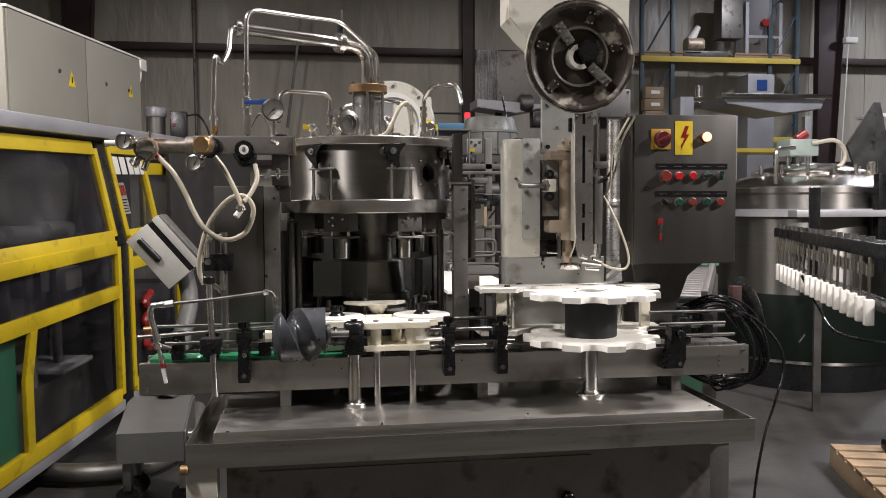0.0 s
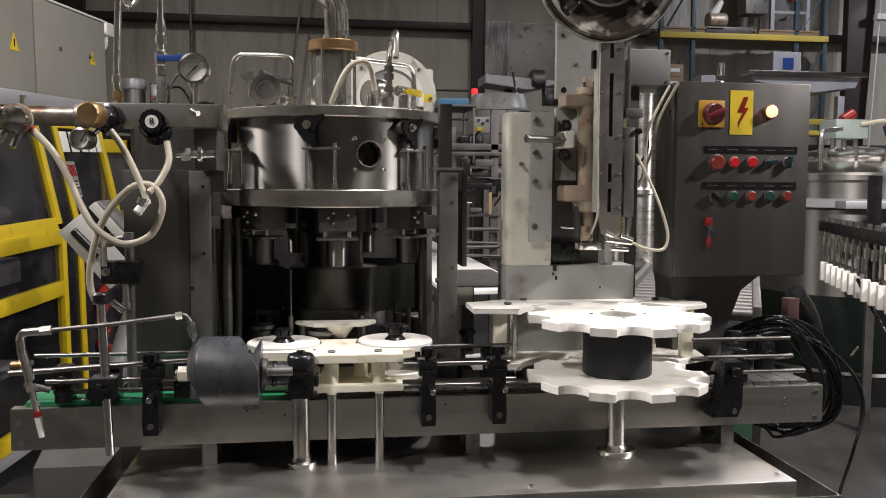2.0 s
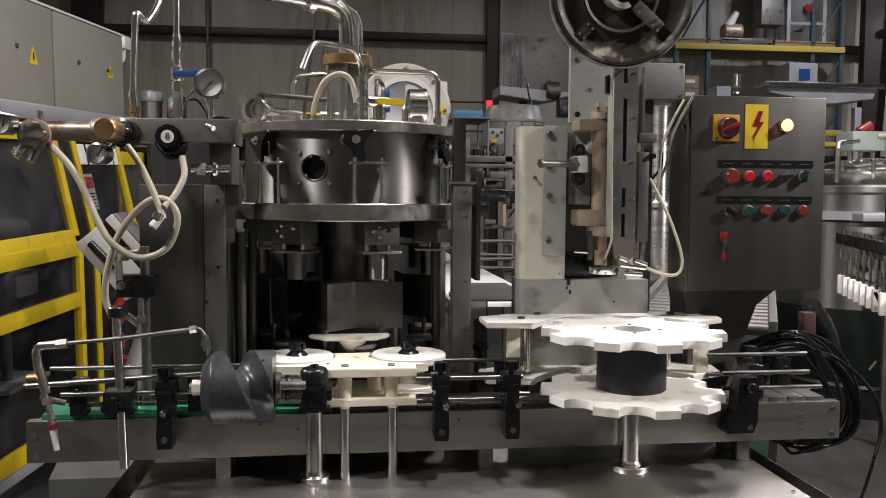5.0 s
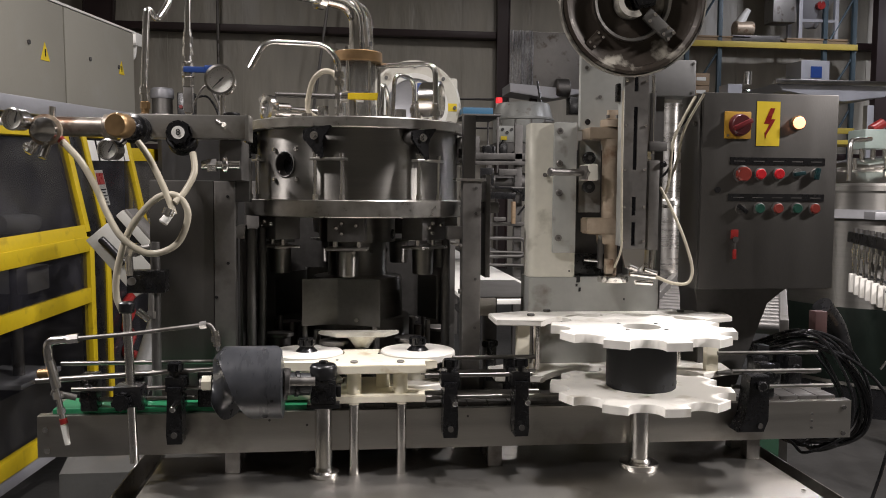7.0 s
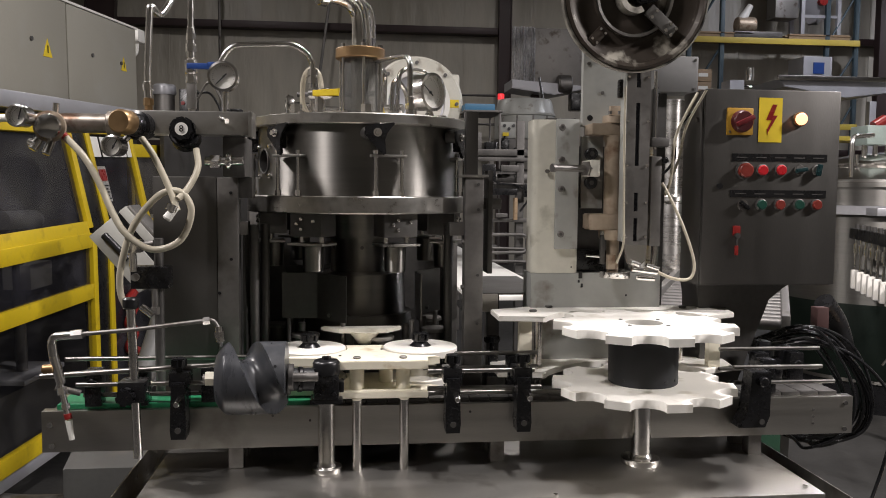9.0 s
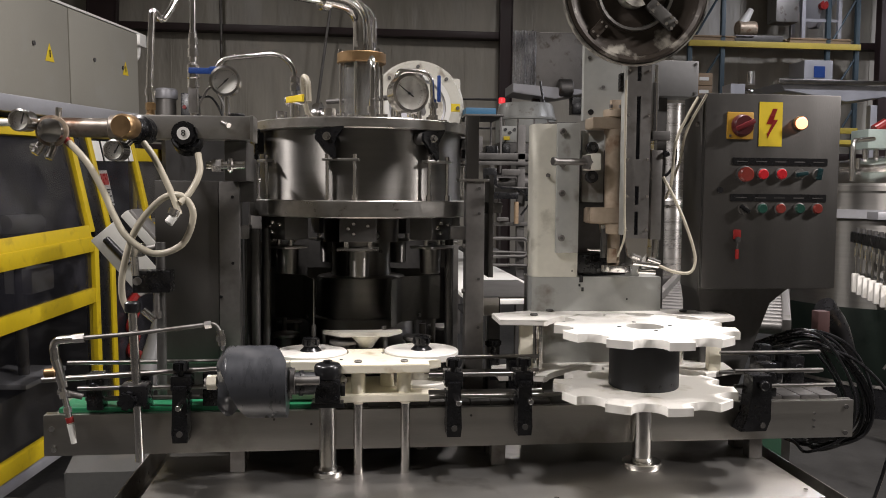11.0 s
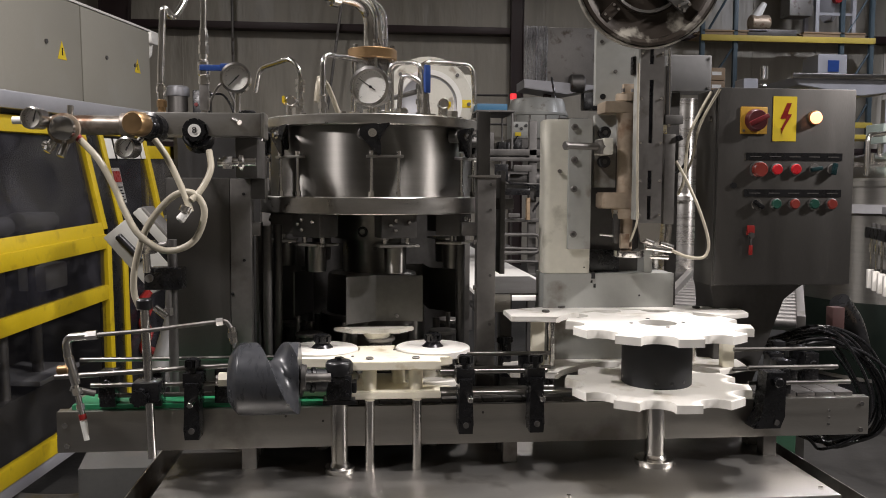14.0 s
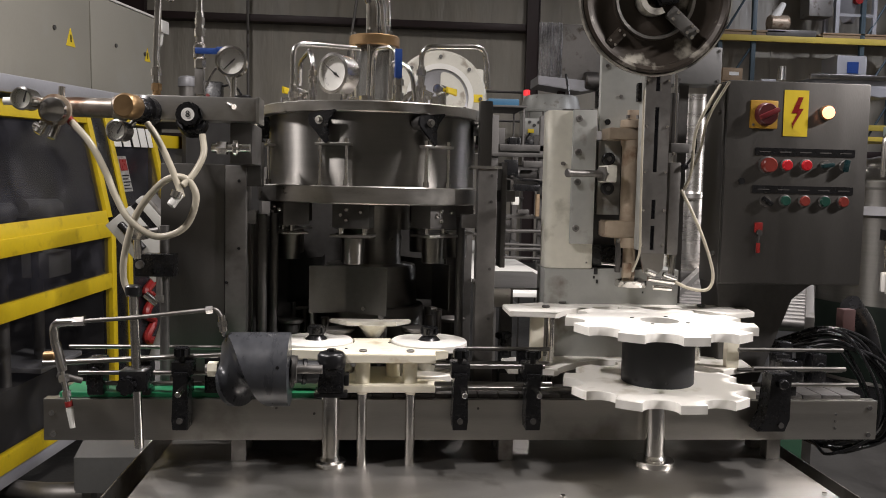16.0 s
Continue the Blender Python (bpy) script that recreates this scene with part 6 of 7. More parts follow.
for k in range(18):
    part("roller", rod(RM @ Vector((k * 0.085, -0.28, 0)), RM @ Vector((k * 0.085, 0.20, 0)), 0.024, n=12), DARK, rc)
part("side_rail", box(-0.1, 1.55, -0.31, -0.28, -0.05, 0.05, 0.004, RM), DULL, rc)
part("side_rail", box(-0.1, 1.55, 0.20, 0.23, -0.05, 0.05, 0.004, RM), DULL, rc)
GREENM = material("pale_green_paint", (0.16, 0.30, 0.22), 0.5, 0, 0.15, 6)
part("end_plate", box(1.2, 1.26, -0.33, 0.25, 0.03, 0.085, 0.004, RM), GREENM, rc, "pale green end plate")
for u in (0.1, 1.4):
    for v in (-0.29, 0.21):
        p = RM @ Vector((u, v, 0))
        part("leg", box(p.x - 0.025, p.x + 0.025, p.y - 0.025, p.y + 0.025, 0, p.z - 0.04), DARK, rc)
gb = thing("green_machine_base", 1.35, 0.75, 0, "green painted machine base in the shadow", "machine base")
part("body", box(0.99, 1.22, 0.55, 1.3, 0.0, 0.76, 0.01), material("deep_green_paint", (0.012, 0.05, 0.026), 0.5, 0, 0.2, 5), gb)
part("cardboard", box(1.05, 1.30, 0.45, 0.54, 0.42, 0.56, 0.006), material("cardboard_brown", (0.20, 0.13, 0.06), 0.8, 0, 0.15, 8), gb)
part("rust_plate", box(1.515, 1.565, 0.85, 0.90, 0.96, 1.11, 0.004), material("red_primer", (0.04, 0.013, 0.011), 0.6, 0, 0.2, 12), gb, "red primer plate")
part("black_duct", tube([(1.60, 0.95, 1.12), (1.70, 1.0, 1.02), (1.74, 1.0, 0.88)], 0.04, 0.06, 14), RUBBER, gb)
for k in range(13):
    s = k / 12
    rnd = random.Random(k)
    x0, z0 = 1.00 + 0.05 * s, 1.02 + 0.05 * rnd.random()
    top, far = 1.11 + 0.03 * rnd.random() - 0.05 * s, 1.24 + 0.10 * rnd.random()
    y = 0.26 + 0.10 * rnd.random()
    solo("cable", hose([(x0, y + 0.1, z0), (x0 + 0.12, y, top), (far - 0.04, y - 0.03, top - 0.05), (far + 0.03, y - 0.05, 0.93 - 0.03 * s), (far + 0.02, y - 0.03, 0.80), (far - 0.09, y, 0.78 - 0.05 * rnd.random()),
                        (x0 + 0.12, y + 0.05, 0.76), (x0 + 0.02, y + 0.12, 0.80 + 0.03 * rnd.random())], 0.0052, 8), RUBBER, "black cable in a loose coil beside the conveyor", "cable", "cable coil")
solo("cable", hose([(1.10, 0.30, 1.08), (1.25, 0.24, 1.06), (1.36, 0.20, 0.96), (1.39, 0.18, 0.85), (1.34, 0.15, 0.72), (1.27, 0.12, 0.56), (1.22, 0.1, 0.3), (1.24, 0.1, 0.02)], 0.0055, 8), RUBBER, "black cable hanging to the floor", "cable", "cable coil")
for k, (x, z) in enumerate(((0.98, 1.075), (1.05, 1.06), (1.02, 1.02))):
    solo("sensor", box(x - 0.02, x + 0.02, 0.23, 0.27, z - 0.05, z + 0.02, 0.005), BLACK, "black sensor block behind the conveyor", "sensor", "sensors")

# white transfer table and frames between filler and capper
wt = thing("transfer_table", 0.7, 4.5, 0, "long white topped transfer table", "table")
part("top", box(0.36, 0.90, 2.5, 7.2, 0.925, 0.95, 0.004), DIAL, wt, "white plastic table top")
for x in (0.40, 0.86):
    for y in (2.6, 4.8, 7.0):
        part("leg", box(x - 0.03, x + 0.03, y - 0.03, y + 0.03, 0, 0.925), DULL, wt)
pl = thing("infeed_plate", 0.25, 0.6, 0.797, "grey sheet metal transfer chute", "chute")
part("sheet", prism([(0.10, 0.42), (0.33, 0.42), (0.33, 0.95), (0.14, 0.95)], 1.222, 1.228, None), CAB, pl)
part("lip", box(0.10, 0.16, 0.40, 0.42, 1.17, 1.226), STEEL_H, pl)
part("stay", box(0.16, 0.20, 0.60, 0.64, 0.797, 1.222), DARK, pl)
lf = thing("lift_frame", 1.3, 4.6, 0, "grey lift frame of steel profiles", "frame")
for x in (0.62, 1.0, 1.42, 1.62):
    part("upright", box(x - 0.03, x + 0.03, 4.2, 4.26, 0, 2.1, 0.003), DARK, lf)
for z in (0.9, 1.33, 1.80):
    part("crossbar", box(0.59, 1.65, 4.17, 4.20, z - 0.015, z + 0.015, 0.003), DARK, lf)
part("tray", box(0.66, 1.4, 4.2, 4.7, 1.83, 1.88, 0.004), DARK, lf)
for z in (1.02, 1.12, 1.62):
    part("thin_rail", rod((0.62, 4.16, z), (1.62, 4.16, z - 0.03), 0.012, n=10), DARK, lf)
for x, z, w, h, m in ((0.78, 1.45, 0.05, 0.06, DIAL), (0.84, 1.37, 0.09, 0.03, DARK), (0.95, 1.42, 0.025, 0.17, WOOD), (0.86, 1.55, 0.20, 0.05, BLACK),
                      (1.05, 1.56, 0.07, 0.10, BLACK), (0.74, 1.70, 0.10, 0.12, BLACK), (0.9, 1.73, 0.14, 0.05, DARK)):
    part("small_box", box(x - w / 2, x + w / 2, 4.10, 4.16, z - h / 2, z + h / 2, 0.004), m, lf)
part("air_line", hose([(0.72, 4.12, 1.72), (0.80, 4.10, 1.62), (0.95, 4.1, 1.60), (1.05, 4.1, 1.52), (0.98, 4.1, 1.40)], 0.008, 6), RUBBER, lf)
part("brace", rod((0.62, 4.16, 0.95), (1.2, 4.16, 0.72), 0.03, n=12), DARK, lf)
part("motor", rod((0.8, 4.3, 1.65), (1.1, 4.3, 1.65), 0.08, n=18), DARK, lf)
part("handle_loop", tube([(0.7, 4.15, 1.08), (1.05, 4.15, 1.08), (1.05, 4.15, 1.22), (0.7, 4.15, 1.22)], 0.015, 0.05), DARK, lf)

# cap sorter with a red beacon
cs = thing("cap_sorter", 1.88, 8.9, 0, "grey cap sorter housing with a red beacon", "cap sorter")
part("drum", lathe([(0, 0), (0.39, 0), (0.40, 0.02), (0.40, 0.30), (0.415, 0.31), (0.415, 0.33), (0.40, 0.34), (0.36, 0.50), (0.34, 0.53), (0, 0.54)], Matrix.Translation((2.0, 8.9, 2.24)), 40), PLATEGREY, cs)
for a in (215, 245, 275, 305):
    c, s = math.cos(radians(a)), math.sin(radians(a))
    part("rib", rod((2.0 + 0.402 * c, 8.9 + 0.402 * s, 2.25), (2.0 + 0.402 * c, 8.9 + 0.402 * s, 2.54), 0.012, n=8), DULL, cs)
part("skirt", box(1.60, 2.35, 8.55, 9.2, 2.02, 2.24, 0.01), DARK, cs)
part("switch_box", box(1.62, 1.72, 8.48, 8.54, 2.05, 2.22, 0.008), BLACK, cs)
part("yellow_plug", box(1.63, 1.71, 8.47, 8.5, 2.26, 2.31, 0.006), LABELY, cs, "yellow cable plug")
part("plug_cable", hose([(1.66, 8.47, 2.26), (1.60, 8.45, 2.15), (1.70, 8.45, 2.06), (1.82, 8.47, 2.12)], 0.01, 6), RUBBER, cs)
part("shelf", box(1.42, 2.5, 8.5, 9.3, 1.98, 2.02, 0.005), DULL, cs)
for x in (1.5, 2.4):
    part("leg", box(x - 0.04, x + 0.04, 8.6, 8.68, 0, 1.98), DULL, cs)
part("panel", box(1.60, 1.98, 8.54, 8.57, 2.24, 2.45, 0.004), PLATEGREY, cs)
for x, z in ((1.66, 2.40), (1.72, 2.36), (1.78, 2.40)):
    part("knob", rod((x, 8.54, z), (x, 8.51, z), 0.02, n=10), BLACK, cs)
part("beacon_base", rod((1.676, 8.9, 2.70), (1.676, 8.9, 2.77), 0.045, n=16), DIAL, cs)
part("beacon", rod((1.676, 8.9, 2.77), (1.676, 8.9, 2.85), 0.045, n=16, b=0.01), glow("red_beacon", (1.0, 0.05, 0.06), 0.8), cs, "red beacon lamp")
part("cable", hose([(2.15, 8.7, 3.05), (2.2, 8.65, 2.6), (2.1, 8.6, 2.2), (1.9, 8.5, 2.05)], 0.015, 6), RUBBER, cs)
ps = thing("wrapped_hopper", 2.4, 9.6, 2.95, "grey hopper partly wrapped in clear plastic sheet", "hopper")
part("hopper", box(2.25, 3.3, 9.5, 10.3, 3.02, 3.85, 0.02), DULL, ps)
part("tray", prism([(1.90, 2.98), (2.5, 2.90), (2.9, 2.98), (2.9, 3.03), (1.90, 3.10)], -9.9, -9.3, pose(0, 0, 0, 90), 0.01), SILVER, ps)
FILM = glassy("plastic_film", (0.55, 0.55, 0.56), 0.22, 0.65)
bm = bmesh.new()
cols = [[bm.verts.new((1.92 + 0.34 * i / 24, 9.45 + 0.03 * math.sin(i * 1.9) + 0.02 * math.sin(i * 0.7 + j), 3.05 + 0.8 * j / 10)) for j in range(11)] for i in range(25)]
for a, b in zip(cols, cols[1:]):
    for j in range(10):
        bm.faces.new((a[j], a[j + 1], b[j + 1], b[j]))
part("film", bm, FILM, ps, "creased clear plastic film")
part("blower", rod((2.55, 9.35, 3.05), (2.75, 9.35, 3.05), 0.13, n=18, b=0.02), DULL, ps)
part("dark_box", box(2.72, 2.98, 9.2, 9.4, 2.68, 2.92, 0.02), BLACK, ps)
for x in (2.3, 3.2):
    part("leg", box(x - 0.05, x + 0.05, 9.6, 9.7, 0, 3.02), MAROON, ps)

# cream blower housing behind the filler
bl = thing("cream_blower", 0.30, 5.4, 0, "cream round blower housing with a grey inlet", "blower")
BM = facing(0.27, 5.3, 2.33)
part("housing", lathe([(0, -0.3), (0.40, -0.3), (0.42, -0.28), (0.42, -0.02), (0.40, 0.0), (0.30, 0.0), (0.29, -0.03)], BM, 56), CREAM, bl)
part("ring", lathe([(0.30, 0.0), (0.30, 0.02), (0.255, 0.02), (0.25, -0.02)], BM, 48), DIAL, bl)
part("inlet", lathe([(0.25, 0.0), (0.2, -0.03), (0.0, -0.05)], BM, 48), SILVER, bl, "grey inlet disc")
part("spiral_side", box(0.27, 0.66, 5.31, 5.55, 1.95, 2.60, 0.03), CREAM, bl)
part("stand", box(-0.05, 0.6, 5.35, 5.6, 0, 1.95, 0.01), DARK, bl)
for a in range(0, 360, 45):
    p = BM @ Vector((0.36 * math.cos(radians(a)), 0.36 * math.sin(radians(a)), 0))
    part("toggle", rod(p, p + Vector((0, -0.03, 0)), 0.016, n=10), DARK, bl)
part("caution_label", box(0.57, 0.65, 5.295, 5.299, 2.30, 2.37), LABELY, bl, "yellow caution label")
solo("blue_bin", box(0.68, 0.95, 5.1, 5.5, 2.26, 2.32, 0.01), material("blue_bin", (0.05, 0.17, 0.30), 0.5), "blue plastic bin on a shelf", "bin")
bs = thing("bin_rack", 0.83, 5.3, 0, "dark open steel rack under a blue bin", "rack")
for x in (0.67, 0.98):
    for y in (5.02, 5.56):
        part("post", box(x - 0.008, x + 0.008, y - 0.008, y + 0.008, 0, 2.235, 0.002), DARK, bs)
for z in (0.5, 1.05, 1.45, 1.85, 2.237):
    part("shelf", box(0.66, 1.0, 5.0, 5.6, z, z + 0.018, 0.003), DARK, bs)
for k, (x, z, w, h, m) in enumerate(((0.76, 1.868, 0.14, 0.20, DARK), (0.92, 1.868, 0.10, 0.12, BLACK), (0.78, 1.468, 0.16, 0.22, BLACK), (0.93, 1.468, 0.08, 0.26, DULL), (0.80, 1.068, 0.2, 0.2, DARK))):
    part("stored_box", box(x - w / 2, x + w / 2, 5.08, 5.4, z, z + h, 0.006), m, bs)

# ---- right side: tank, nozzle rack, pallet ----
tk = thing("mixing_tank", 3.776, 3.823, 0, "large stainless mixing tank with domed lid", "tank")
T = Matrix.Translation((3.776, 3.823, 0))
part("shell", lathe([(0.766, 0.22), (0.774, 0.24), (0.774, 1.589), (0.792, 1.607), (0.792, 1.642), (0.757, 1.66)], T, 72), STEEL, tk)
part("skirt", lathe([(0.739, 0.0), (0.757, 0.22)], T, 48), BLACK, tk)
# green reflection in the steel, painted as a separate dark band
part("lower_shell", lathe([(0.778, 0.25), (0.78, 0.26), (0.78, 0.77), (0.778, 0.78)], T, 72), material("green_reflection_steel", (0.006, 0.011, 0.008), 0.35, 0.4, 0.2, 3), tk, "dark green band painted as a reflection on the tank")
part("top", lathe([(0.766, 1.651), (0.616, 1.73), (0.458, 1.765), (0.44, 1.765)], T, 72), POLISH, tk)
part("lid", lathe([(0.458, 1.765), (0.475, 1.783), (0.458, 1.801), (0.264, 1.853), (0.0, 1.88)], T, 64), POLISH, tk, "domed stainless lid")
part("rim_band", lathe([(0.779, 1.413), (0.818, 1.413), (0.818, 1.475), (0.779, 1.475)], T, 72), SILVER, tk, "pale flat band")
for a in range(190, 360, 24):
    p = T @ Vector((0.493 * math.cos(radians(a)), 0.493 * math.sin(radians(a)), 1.765))
    part("lid_clamp", rod(p, p + Vector((0, 0, 0.08)), 0.016, n=10), POLISH, tk)
part("gear_motor", box(3.476, 3.74, 3.603, 3.823, 1.924, 2.065, 0.01), material("grey_green_paint", (0.30, 0.36, 0.33), 0.45, 0, 0.1, 8), tk, "grey green gear motor")
for x in (3.512, 3.6, 3.696):
    part("motor_leg", rod((x, 3.691, 1.801), (x, 3.691, 1.933), 0.018, n=10), POLISH, tk)
part("red_cap", rod((3.582, 3.691, 2.065), (3.67, 3.691, 2.117), 0.04, n=16), RED, tk)
part("white_hose", hose([(3.679, 3.603, 2.029), (3.828, 3.515, 2.047), (3.916, 3.515, 1.959), (3.899, 3.515, 1.853), (3.776, 3.532, 1.792)], 0.018, 10), HOSE, tk, "white curved hose")
part("side_pipe", tube([(3.195, 3.339, 1.677), (3.195, 3.339, 1.959), (3.459, 3.515, 1.985)], 0.018, 0.05), POLISH, tk)
part("valve", rod((4.119, 3.427, 1.695), (4.119, 3.427, 1.871), 0.04, n=16, b=0.008), POLISH, tk)
part("dark_pole", box(3.828, 3.899, 2.943, 3.013, 0.973, 1.748, 0.004), BLACK, tk)
bench = thing("steel_bench", 4.339, 3.075, 0, "stainless bench beside the tank", "bench")
part("top", box(3.124, 5.219, 2.916, 3.039, 1.413, 1.466, 0.004), SILVER, bench)
for x in (4.295, 5.131):
    part("leg", box(x, x + 0.04, 2.951, 3.004, 0, 1.413), DULL, bench)

nr = thing("nozzle_rack", 2.5, 1.7, 0.9, "black filling nozzle rack with white plastic tips", "nozzle rack")
A, B = Vector((3.01, 2.98, 0)), Vector((1.95, 0.28, 0))
along = (B - A).normalized()
across = Vector((-along.y, along.x, 0))
NM = Matrix(((along.x, across.x, 0, A.x), (along.y, across.y, 0, A.y), (0, 0, 1, 0), (0, 0, 0, 1)))
LEN = (B - A).length
part("top_bar", box(0, LEN, -0.03, 0.03, 1.265, 1.335, 0.004, NM), BLACK, nr)
part("top_bar", box(0.05, LEN, 0.12, 0.18, 1.255, 1.325, 0.004, NM), BLACK, nr)
part("low_bar", box(0, LEN, 0.05, 0.09, 1.00, 1.06, 0.004, NM), BLACK, nr)
for k in range(17):
    u = 0.06 + k * 0.155
    if u > LEN:
        break
    nz = part("nozzle", rod(NM @ Vector((u, 0, 1.06)), NM @ Vector((u, 0, 1.265)), 0.008, n=10), POLISH, nr)
    part("nozzle_tip", box(u - 0.022, u + 0.022, -0.022, 0.022, 0.935, 1.06, 0.008, NM), WHITE, nz, "white plastic nozzle tip")
    part("nozzle_collar", rod(NM @ Vector((u, 0, 1.17)), NM @ Vector((u, 0, 1.23)), 0.018, n=10), POLISH, nz)
    part("fitting", rod(NM @ Vector((u + 0.03, 0.0, 1.335)), NM @ Vector((u + 0.03, 0.0, 1.36)), 0.015, n=8), DARK, nz)
part("post", box(LEN * 0.35, LEN * 0.35 + 0.06, 0.02, 0.08, 1.0, 1.62, 0.004, NM), BLACK, nr)
for u in (0.3, LEN - 0.1):
    part("leg", box(u, u + 0.05, 0.20, 0.25, 0, 1.26, 0, NM), DARK, nr)
part("hose_line", hose([(2.6, 2.0, 1.05), (2.72, 2.0, 0.85), (2.66, 1.7, 0.72), (2.8, 1.3, 0.70)], 0.010, 8), RUBBER, nr)
part("grey_valve", rod((2.65, 2.1, 0.60), (2.69, 2.1, 0.65), 0.007, n=8), POLISH, nr)

pal = thing("pallet", 2.6, 1.0, 0, "worn wooden pallet on the floor", "pallet")
PM = Matrix.Translation((2.42, 1.40, 0)) @ pose(0, 0, 0, 0, 0, -18)
for k in range(7):
    part("deck_board", box(0.0, 1.1, -0.15 * k - 0.115, -0.15 * k, 0.108, 0.13, 0.003, PM), WOOD, pal)
for x in (0.0, 0.5, 1.0):
    part("stringer", box(x, x + 0.09, -1.03, 0.0, 0.0, 0.108, 0.004, PM), WOOD, pal)
solo("black_tool", box(2.62, 2.78, 1.12, 1.25, 0.131, 0.20, 0.03), BLACK, "black tool lying on the pallet", "tool")

# ---- storage rack at the wall ----
rk = thing("pallet_rack", 8.6, 14.6, 0, "blue-grey pallet rack with yellow beams", "rack")
RACK = material("rack_blue_grey", (0.045, 0.07, 0.085), 0.5, 0.2, 0.2, 4)
RYEL = material("rack_yellow", (0.50, 0.38, 0.06), 0.5, 0, 0.15, 4)
for x in (6.55, 7.25, 9.55, 10.2):
    part("upright", box(x, x + 0.09, 14.55, 14.63, 0, 7.2, 0.004), RACK, rk)
for z in (1.5, 2.9, 4.64):
    part("beam", box(6.55, 10.29, 14.50, 14.55, z, z + 0.12, 0.004), RYEL, rk)
    part("deck", box(6.55, 10.29, 14.55, 15.2, z + 0.10, z + 0.12), WOOD, rk)
for x in (6.6, 9.6):
    for k in range(5):
        z = 1.2 + k * 1.15
        part("brace", rod((x, 14.6, z), (x + 0.64, 14.6, z + 1.1 if k % 2 else z + 1.0), 0.025, n=8), RACK, rk)
for x in (6.6, 8.75):
    p = thing("pallet", x + 0.6, 14.8, 4.76, "wooden pallet on the rack beam", "pallet", "rack pallets")
    for k in range(3):
        part("board", box(x, x + 1.35, 14.55 + k * 0.2, 14.68 + k * 0.2, 4.84, 4.87), WOOD, p)
    part("stringer", box(x, x + 1.35, 14.57, 14.62, 4.762, 4.84), WOOD, p)
bn = thing("bagging_hopper", 9.3, 14.8, 4.87, "steel hopper on legs stored on the rack", "hopper")
part("hopper", lathe([(0.12, 5.15), (0.5, 5.75), (0.52, 6.3), (0.50, 6.3)], Matrix.Translation((9.45, 14.9, 0)), 4), SILVER, bn)
for x in (9.05, 9.85):
    for y in (14.62, 15.05):
        part("leg", box(x - 0.04, x + 0.04, y - 0.04, y + 0.04, 4.872, 6.0), SILVER, bn)
part("crossbar", box(9.05, 9.85, 14.60, 14.64, 5.22, 5.28), SILVER, bn)
part("red_motor", rod((9.45, 14.6, 5.55), (9.45, 14.5, 5.55), 0.09, n=14), RED, bn)
part("grey_box", box(8.45, 8.95, 14.6, 15.0, 5.2, 6.1, 0.02), DULL, bn)
mt = thing("gear_motor", 7.8, 14.8, 4.77, "brown gear motor lying on the rack", "motor")
part("motor", rod((7.65, 14.7, 5.05), (8.05, 14.7, 5.05), 0.16, n=20, b=0.02), BRONZE, mt)
part("cone", rod((7.75, 14.7, 5.12), (7.95, 14.7, 5.45), 0.11, 0.06, n=16), DIAL, mt)
part("base", box(7.55, 8.6, 14.55, 14.9, 4.762, 4.9, 0.02), DARK, mt)
for k in range(4):
    b = thing("carton", 6.75, 14.4, 3.02 + k * 0.26, "brown cardboard carton in a stack", "carton", "cartons on the rack")
    part("box", box(6.55 + 0.02 * (k % 2), 6.98, 14.30, 14.49, 3.03 + k * 0.26, 3.28 + k * 0.26, 0.005), WOOD, b)
    part("label", box(6.70, 6.9, 14.296, 14.299, 3.13 + k * 0.26, 3.2 + k * 0.26), DIAL, b)

# hood, stairs and other large things in the distance
ho = thing("steel_hood", 6.4, 8.9, 0, "stainless steel hopper tray on tall legs", "hood")
part("tray", prism([(5.60, 3.02), (6.5, 2.88), (7.12, 2.96), (7.22, 3.16), (5.52, 3.12)], -9.6, -8.8, pose(0, 0, 0, 90), 0.01), SILVER, ho)
part("rim", box(5.48, 7.26, 8.74, 8.80, 3.10, 3.17, 0.008), POLISH, ho)
for x in (5.75, 6.95):
    part("leg", box(x - 0.05, x + 0.05, 8.86, 8.96, 0, 2.85, 0.004), SILVER, ho)
part("cross_shelf", box(5.7, 7.0, 8.85, 9.4, 2.30, 2.36, 0.004), RYEL, ho)
part("vessel", lathe([(0, 0), (0.42, 0.05), (0.45, 0.4), (0.45, 0.95), (0.40, 1.0), (0, 1.02)], Matrix.Translation((6.3, 9.2, 0.9)), 32), POLISH, ho)
cv = thing("labelling_unit", 8.4, 13.8, 0, "grey labelling unit with a blue screen", "machine")
part("body", box(8.55, 9.15, 13.6, 14.2, 0, 4.26, 0.02), SILVER, cv)
part("screen", box(8.75, 8.98, 13.59, 13.60, 3.92, 4.14), BLUE, cv, "blue screen")
part("roller_arm", rod((7.2, 13.7, 3.60), (8.35, 13.7, 3.60), 0.09, n=14), POLISH, cv)
part("arm_box", box(7.0, 7.3, 13.5, 13.9, 0, 3.75, 0.02), SILVER, cv)
part("hand_wheel", rod((7.45, 13.6, 3.75), (7.45, 13.6, 4.0), 0.08, n=12), POLISH, cv)
st = thing("step_platform", 7.6, 8.1, 0, "steel step platform with pale treads", "steps")
SM = Matrix.Translation((6.95, 7.9, 0))
part("side", prism([(0.0, 2.35), (0.42, 2.95), (0.50, 2.95), (1.2, 0.0), (0.9, 0.0)], -0.04, 0.0, SM @ pose(0, 0, 0, 90)), DULL, st)
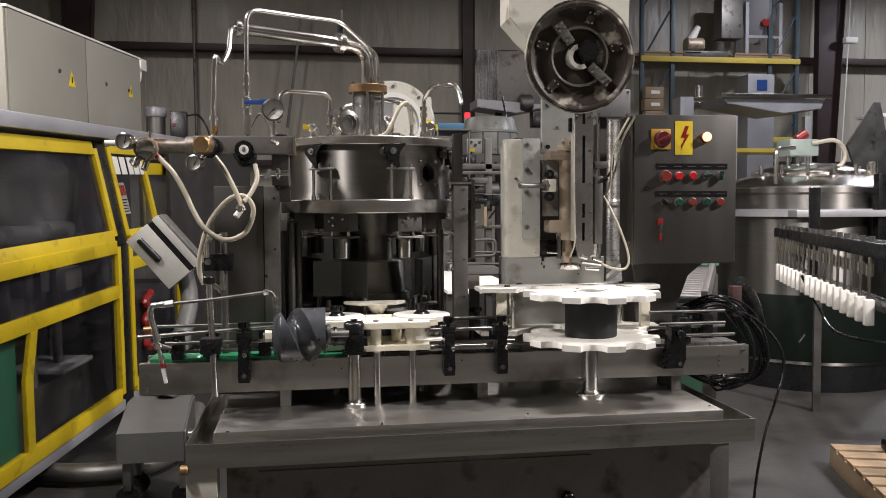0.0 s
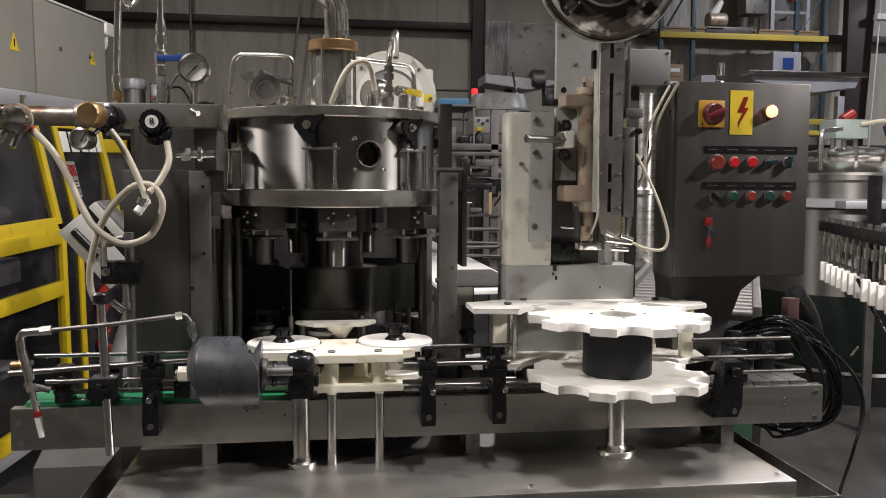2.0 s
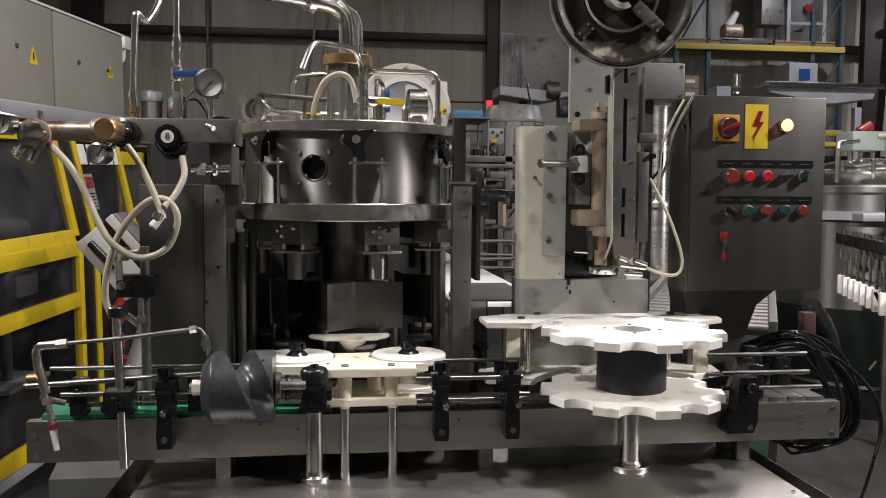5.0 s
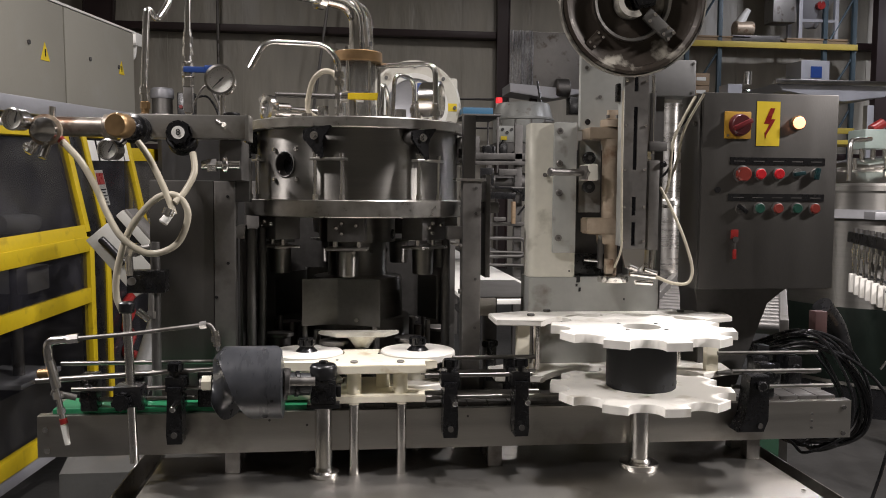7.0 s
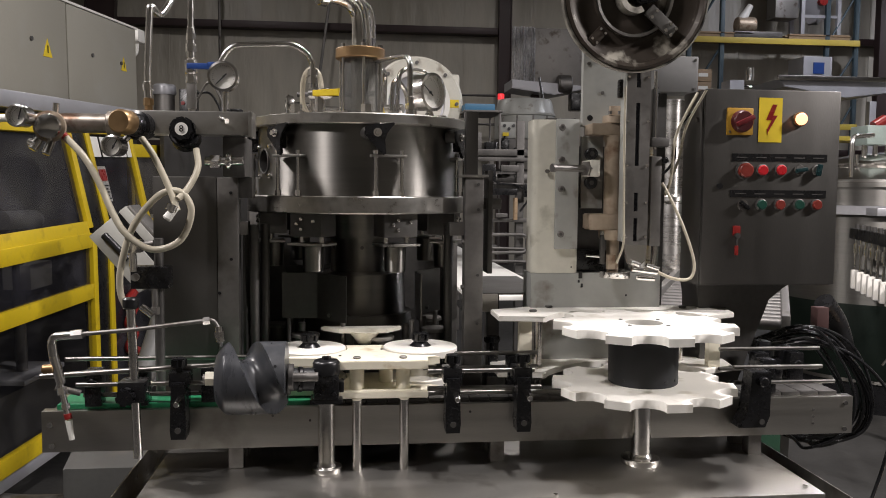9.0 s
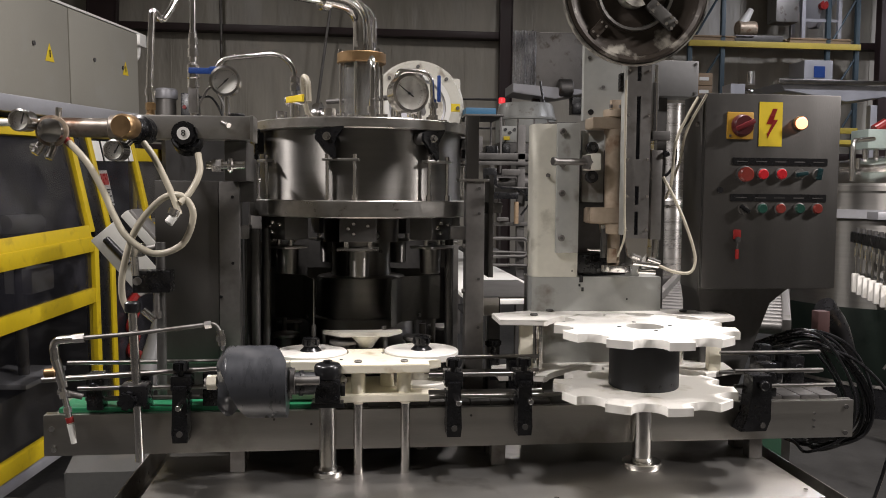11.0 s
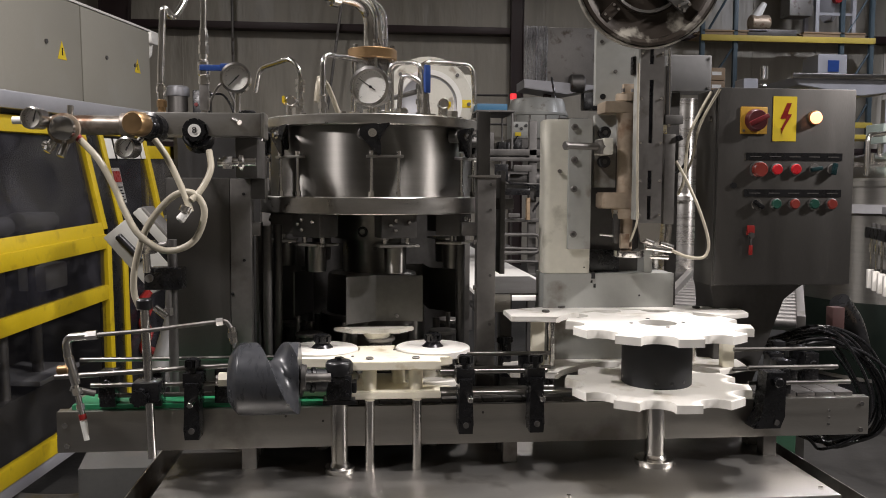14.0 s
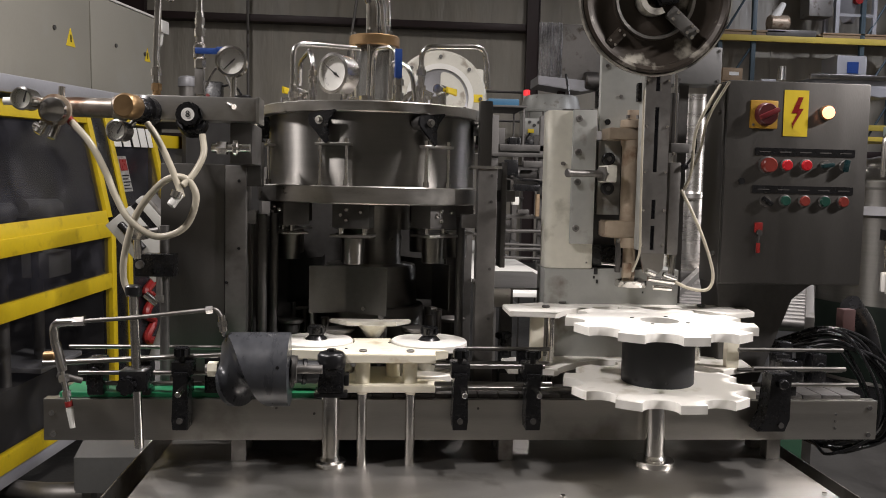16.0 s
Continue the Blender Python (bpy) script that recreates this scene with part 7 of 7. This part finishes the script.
for k in range(8):
    part("tread", box(0.45 + k * 0.09, 0.95 + k * 0.09, 0.02, 0.5, 2.75 - k * 0.33, 2.80 - k * 0.33, 0.004, SM), DIAL, st)
part("post", box(1.9, 1.96, 0.2, 0.26, 0, 2.95, 0, SM), DULL, st)
wp = thing("white_fixture", 11.7, 14.85, 5.2, "white electric box with conduit on the column", "electric box")
part("box", box(11.55, 11.85, 14.72, 14.86, 5.20, 5.33, 0.01), DIAL, wp)
part("conduit", rod((11.66, 14.80, 5.33), (11.72, 14.80, 7.5), 0.015, n=8), DIAL, wp)
part("conduit", rod((11.66, 14.80, 5.2), (11.45, 14.80, 1.0), 0.015, n=8), DIAL, wp)
for x0, z0, x1, z1 in ((-1.05, 3.2, -0.72, 5.6), (-2.9, 0.0, -2.95, 6.5)):
    solo("wall_conduit", rod((x0, 15.2, z0), (x1, 15.2, z1), 0.03, n=8), DULL, "grey conduit on the factory wall", "conduit", "conduits")
for z in (2.95, 3.55):
    solo("wall_pipe", rod((0.6, 15.3, z), (2.7, 15.3, z), 0.025, n=8), DARK, "dark thin pipe on the factory wall", "pipe", "wall pipes")
# a shade and hanging rod for each added lamp, out of view
for lx, ly, lz, power, warm in LAMPS:
    hb = thing("added_lamp", lx, ly, lz + 0.05, "unseen round lamp added to light the hall", "lamp", "high bay lamps")
    part("shade", lathe([(0.24, lz + 0.01), (0.22, lz + 0.12), (0.08, lz + 0.25), (0.0, lz + 0.25)], Matrix.Translation((lx, ly, 0)), 28), SILVER, hb)
    part("rod", rod((lx, ly, lz + 0.25), (lx, ly, 7.6), 0.012, n=8), DARK, hb)


# ---- what moves ----
def motions():
    times = [k * 0.5 for k in range(33)]
    walk(car, [(t, pose(CX, CY, 0.9, 0, 0, SPIN * t)) for t in times])
    walk(screw, [(t, pose(SX, SY, SZ, SCREW0 + SCREW_SPIN * t)) for t in times])
    # the head sinks and rises once for each bottle
    walk(hd, [(t, pose(HX, HY, HZ + 0.073 * (1 + math.cos(2 * math.pi * (t - 1.53) / CYCLE)))) for t in [k * 0.25 for k in range(65)]])
    rows = []
    for k in range(65):
        t = k * 0.25
        u = (t - 1.62) / CYCLE
        n = math.floor(u + 0.5)
        s = min(1, max(0, ((u - n) * CYCLE + 0.80) / 1.6))
        rows.append((t, pose(STX, STY, 0.98, 0, 0, STAR0 - 36 * (n + s * s * (3 - 2 * s)))))
    walk(star, rows)


CYCLE = 4.31
SCREW0, SCREW_SPIN = 381.9, -360 / CYCLE
STAR0 = 2.0
motions()
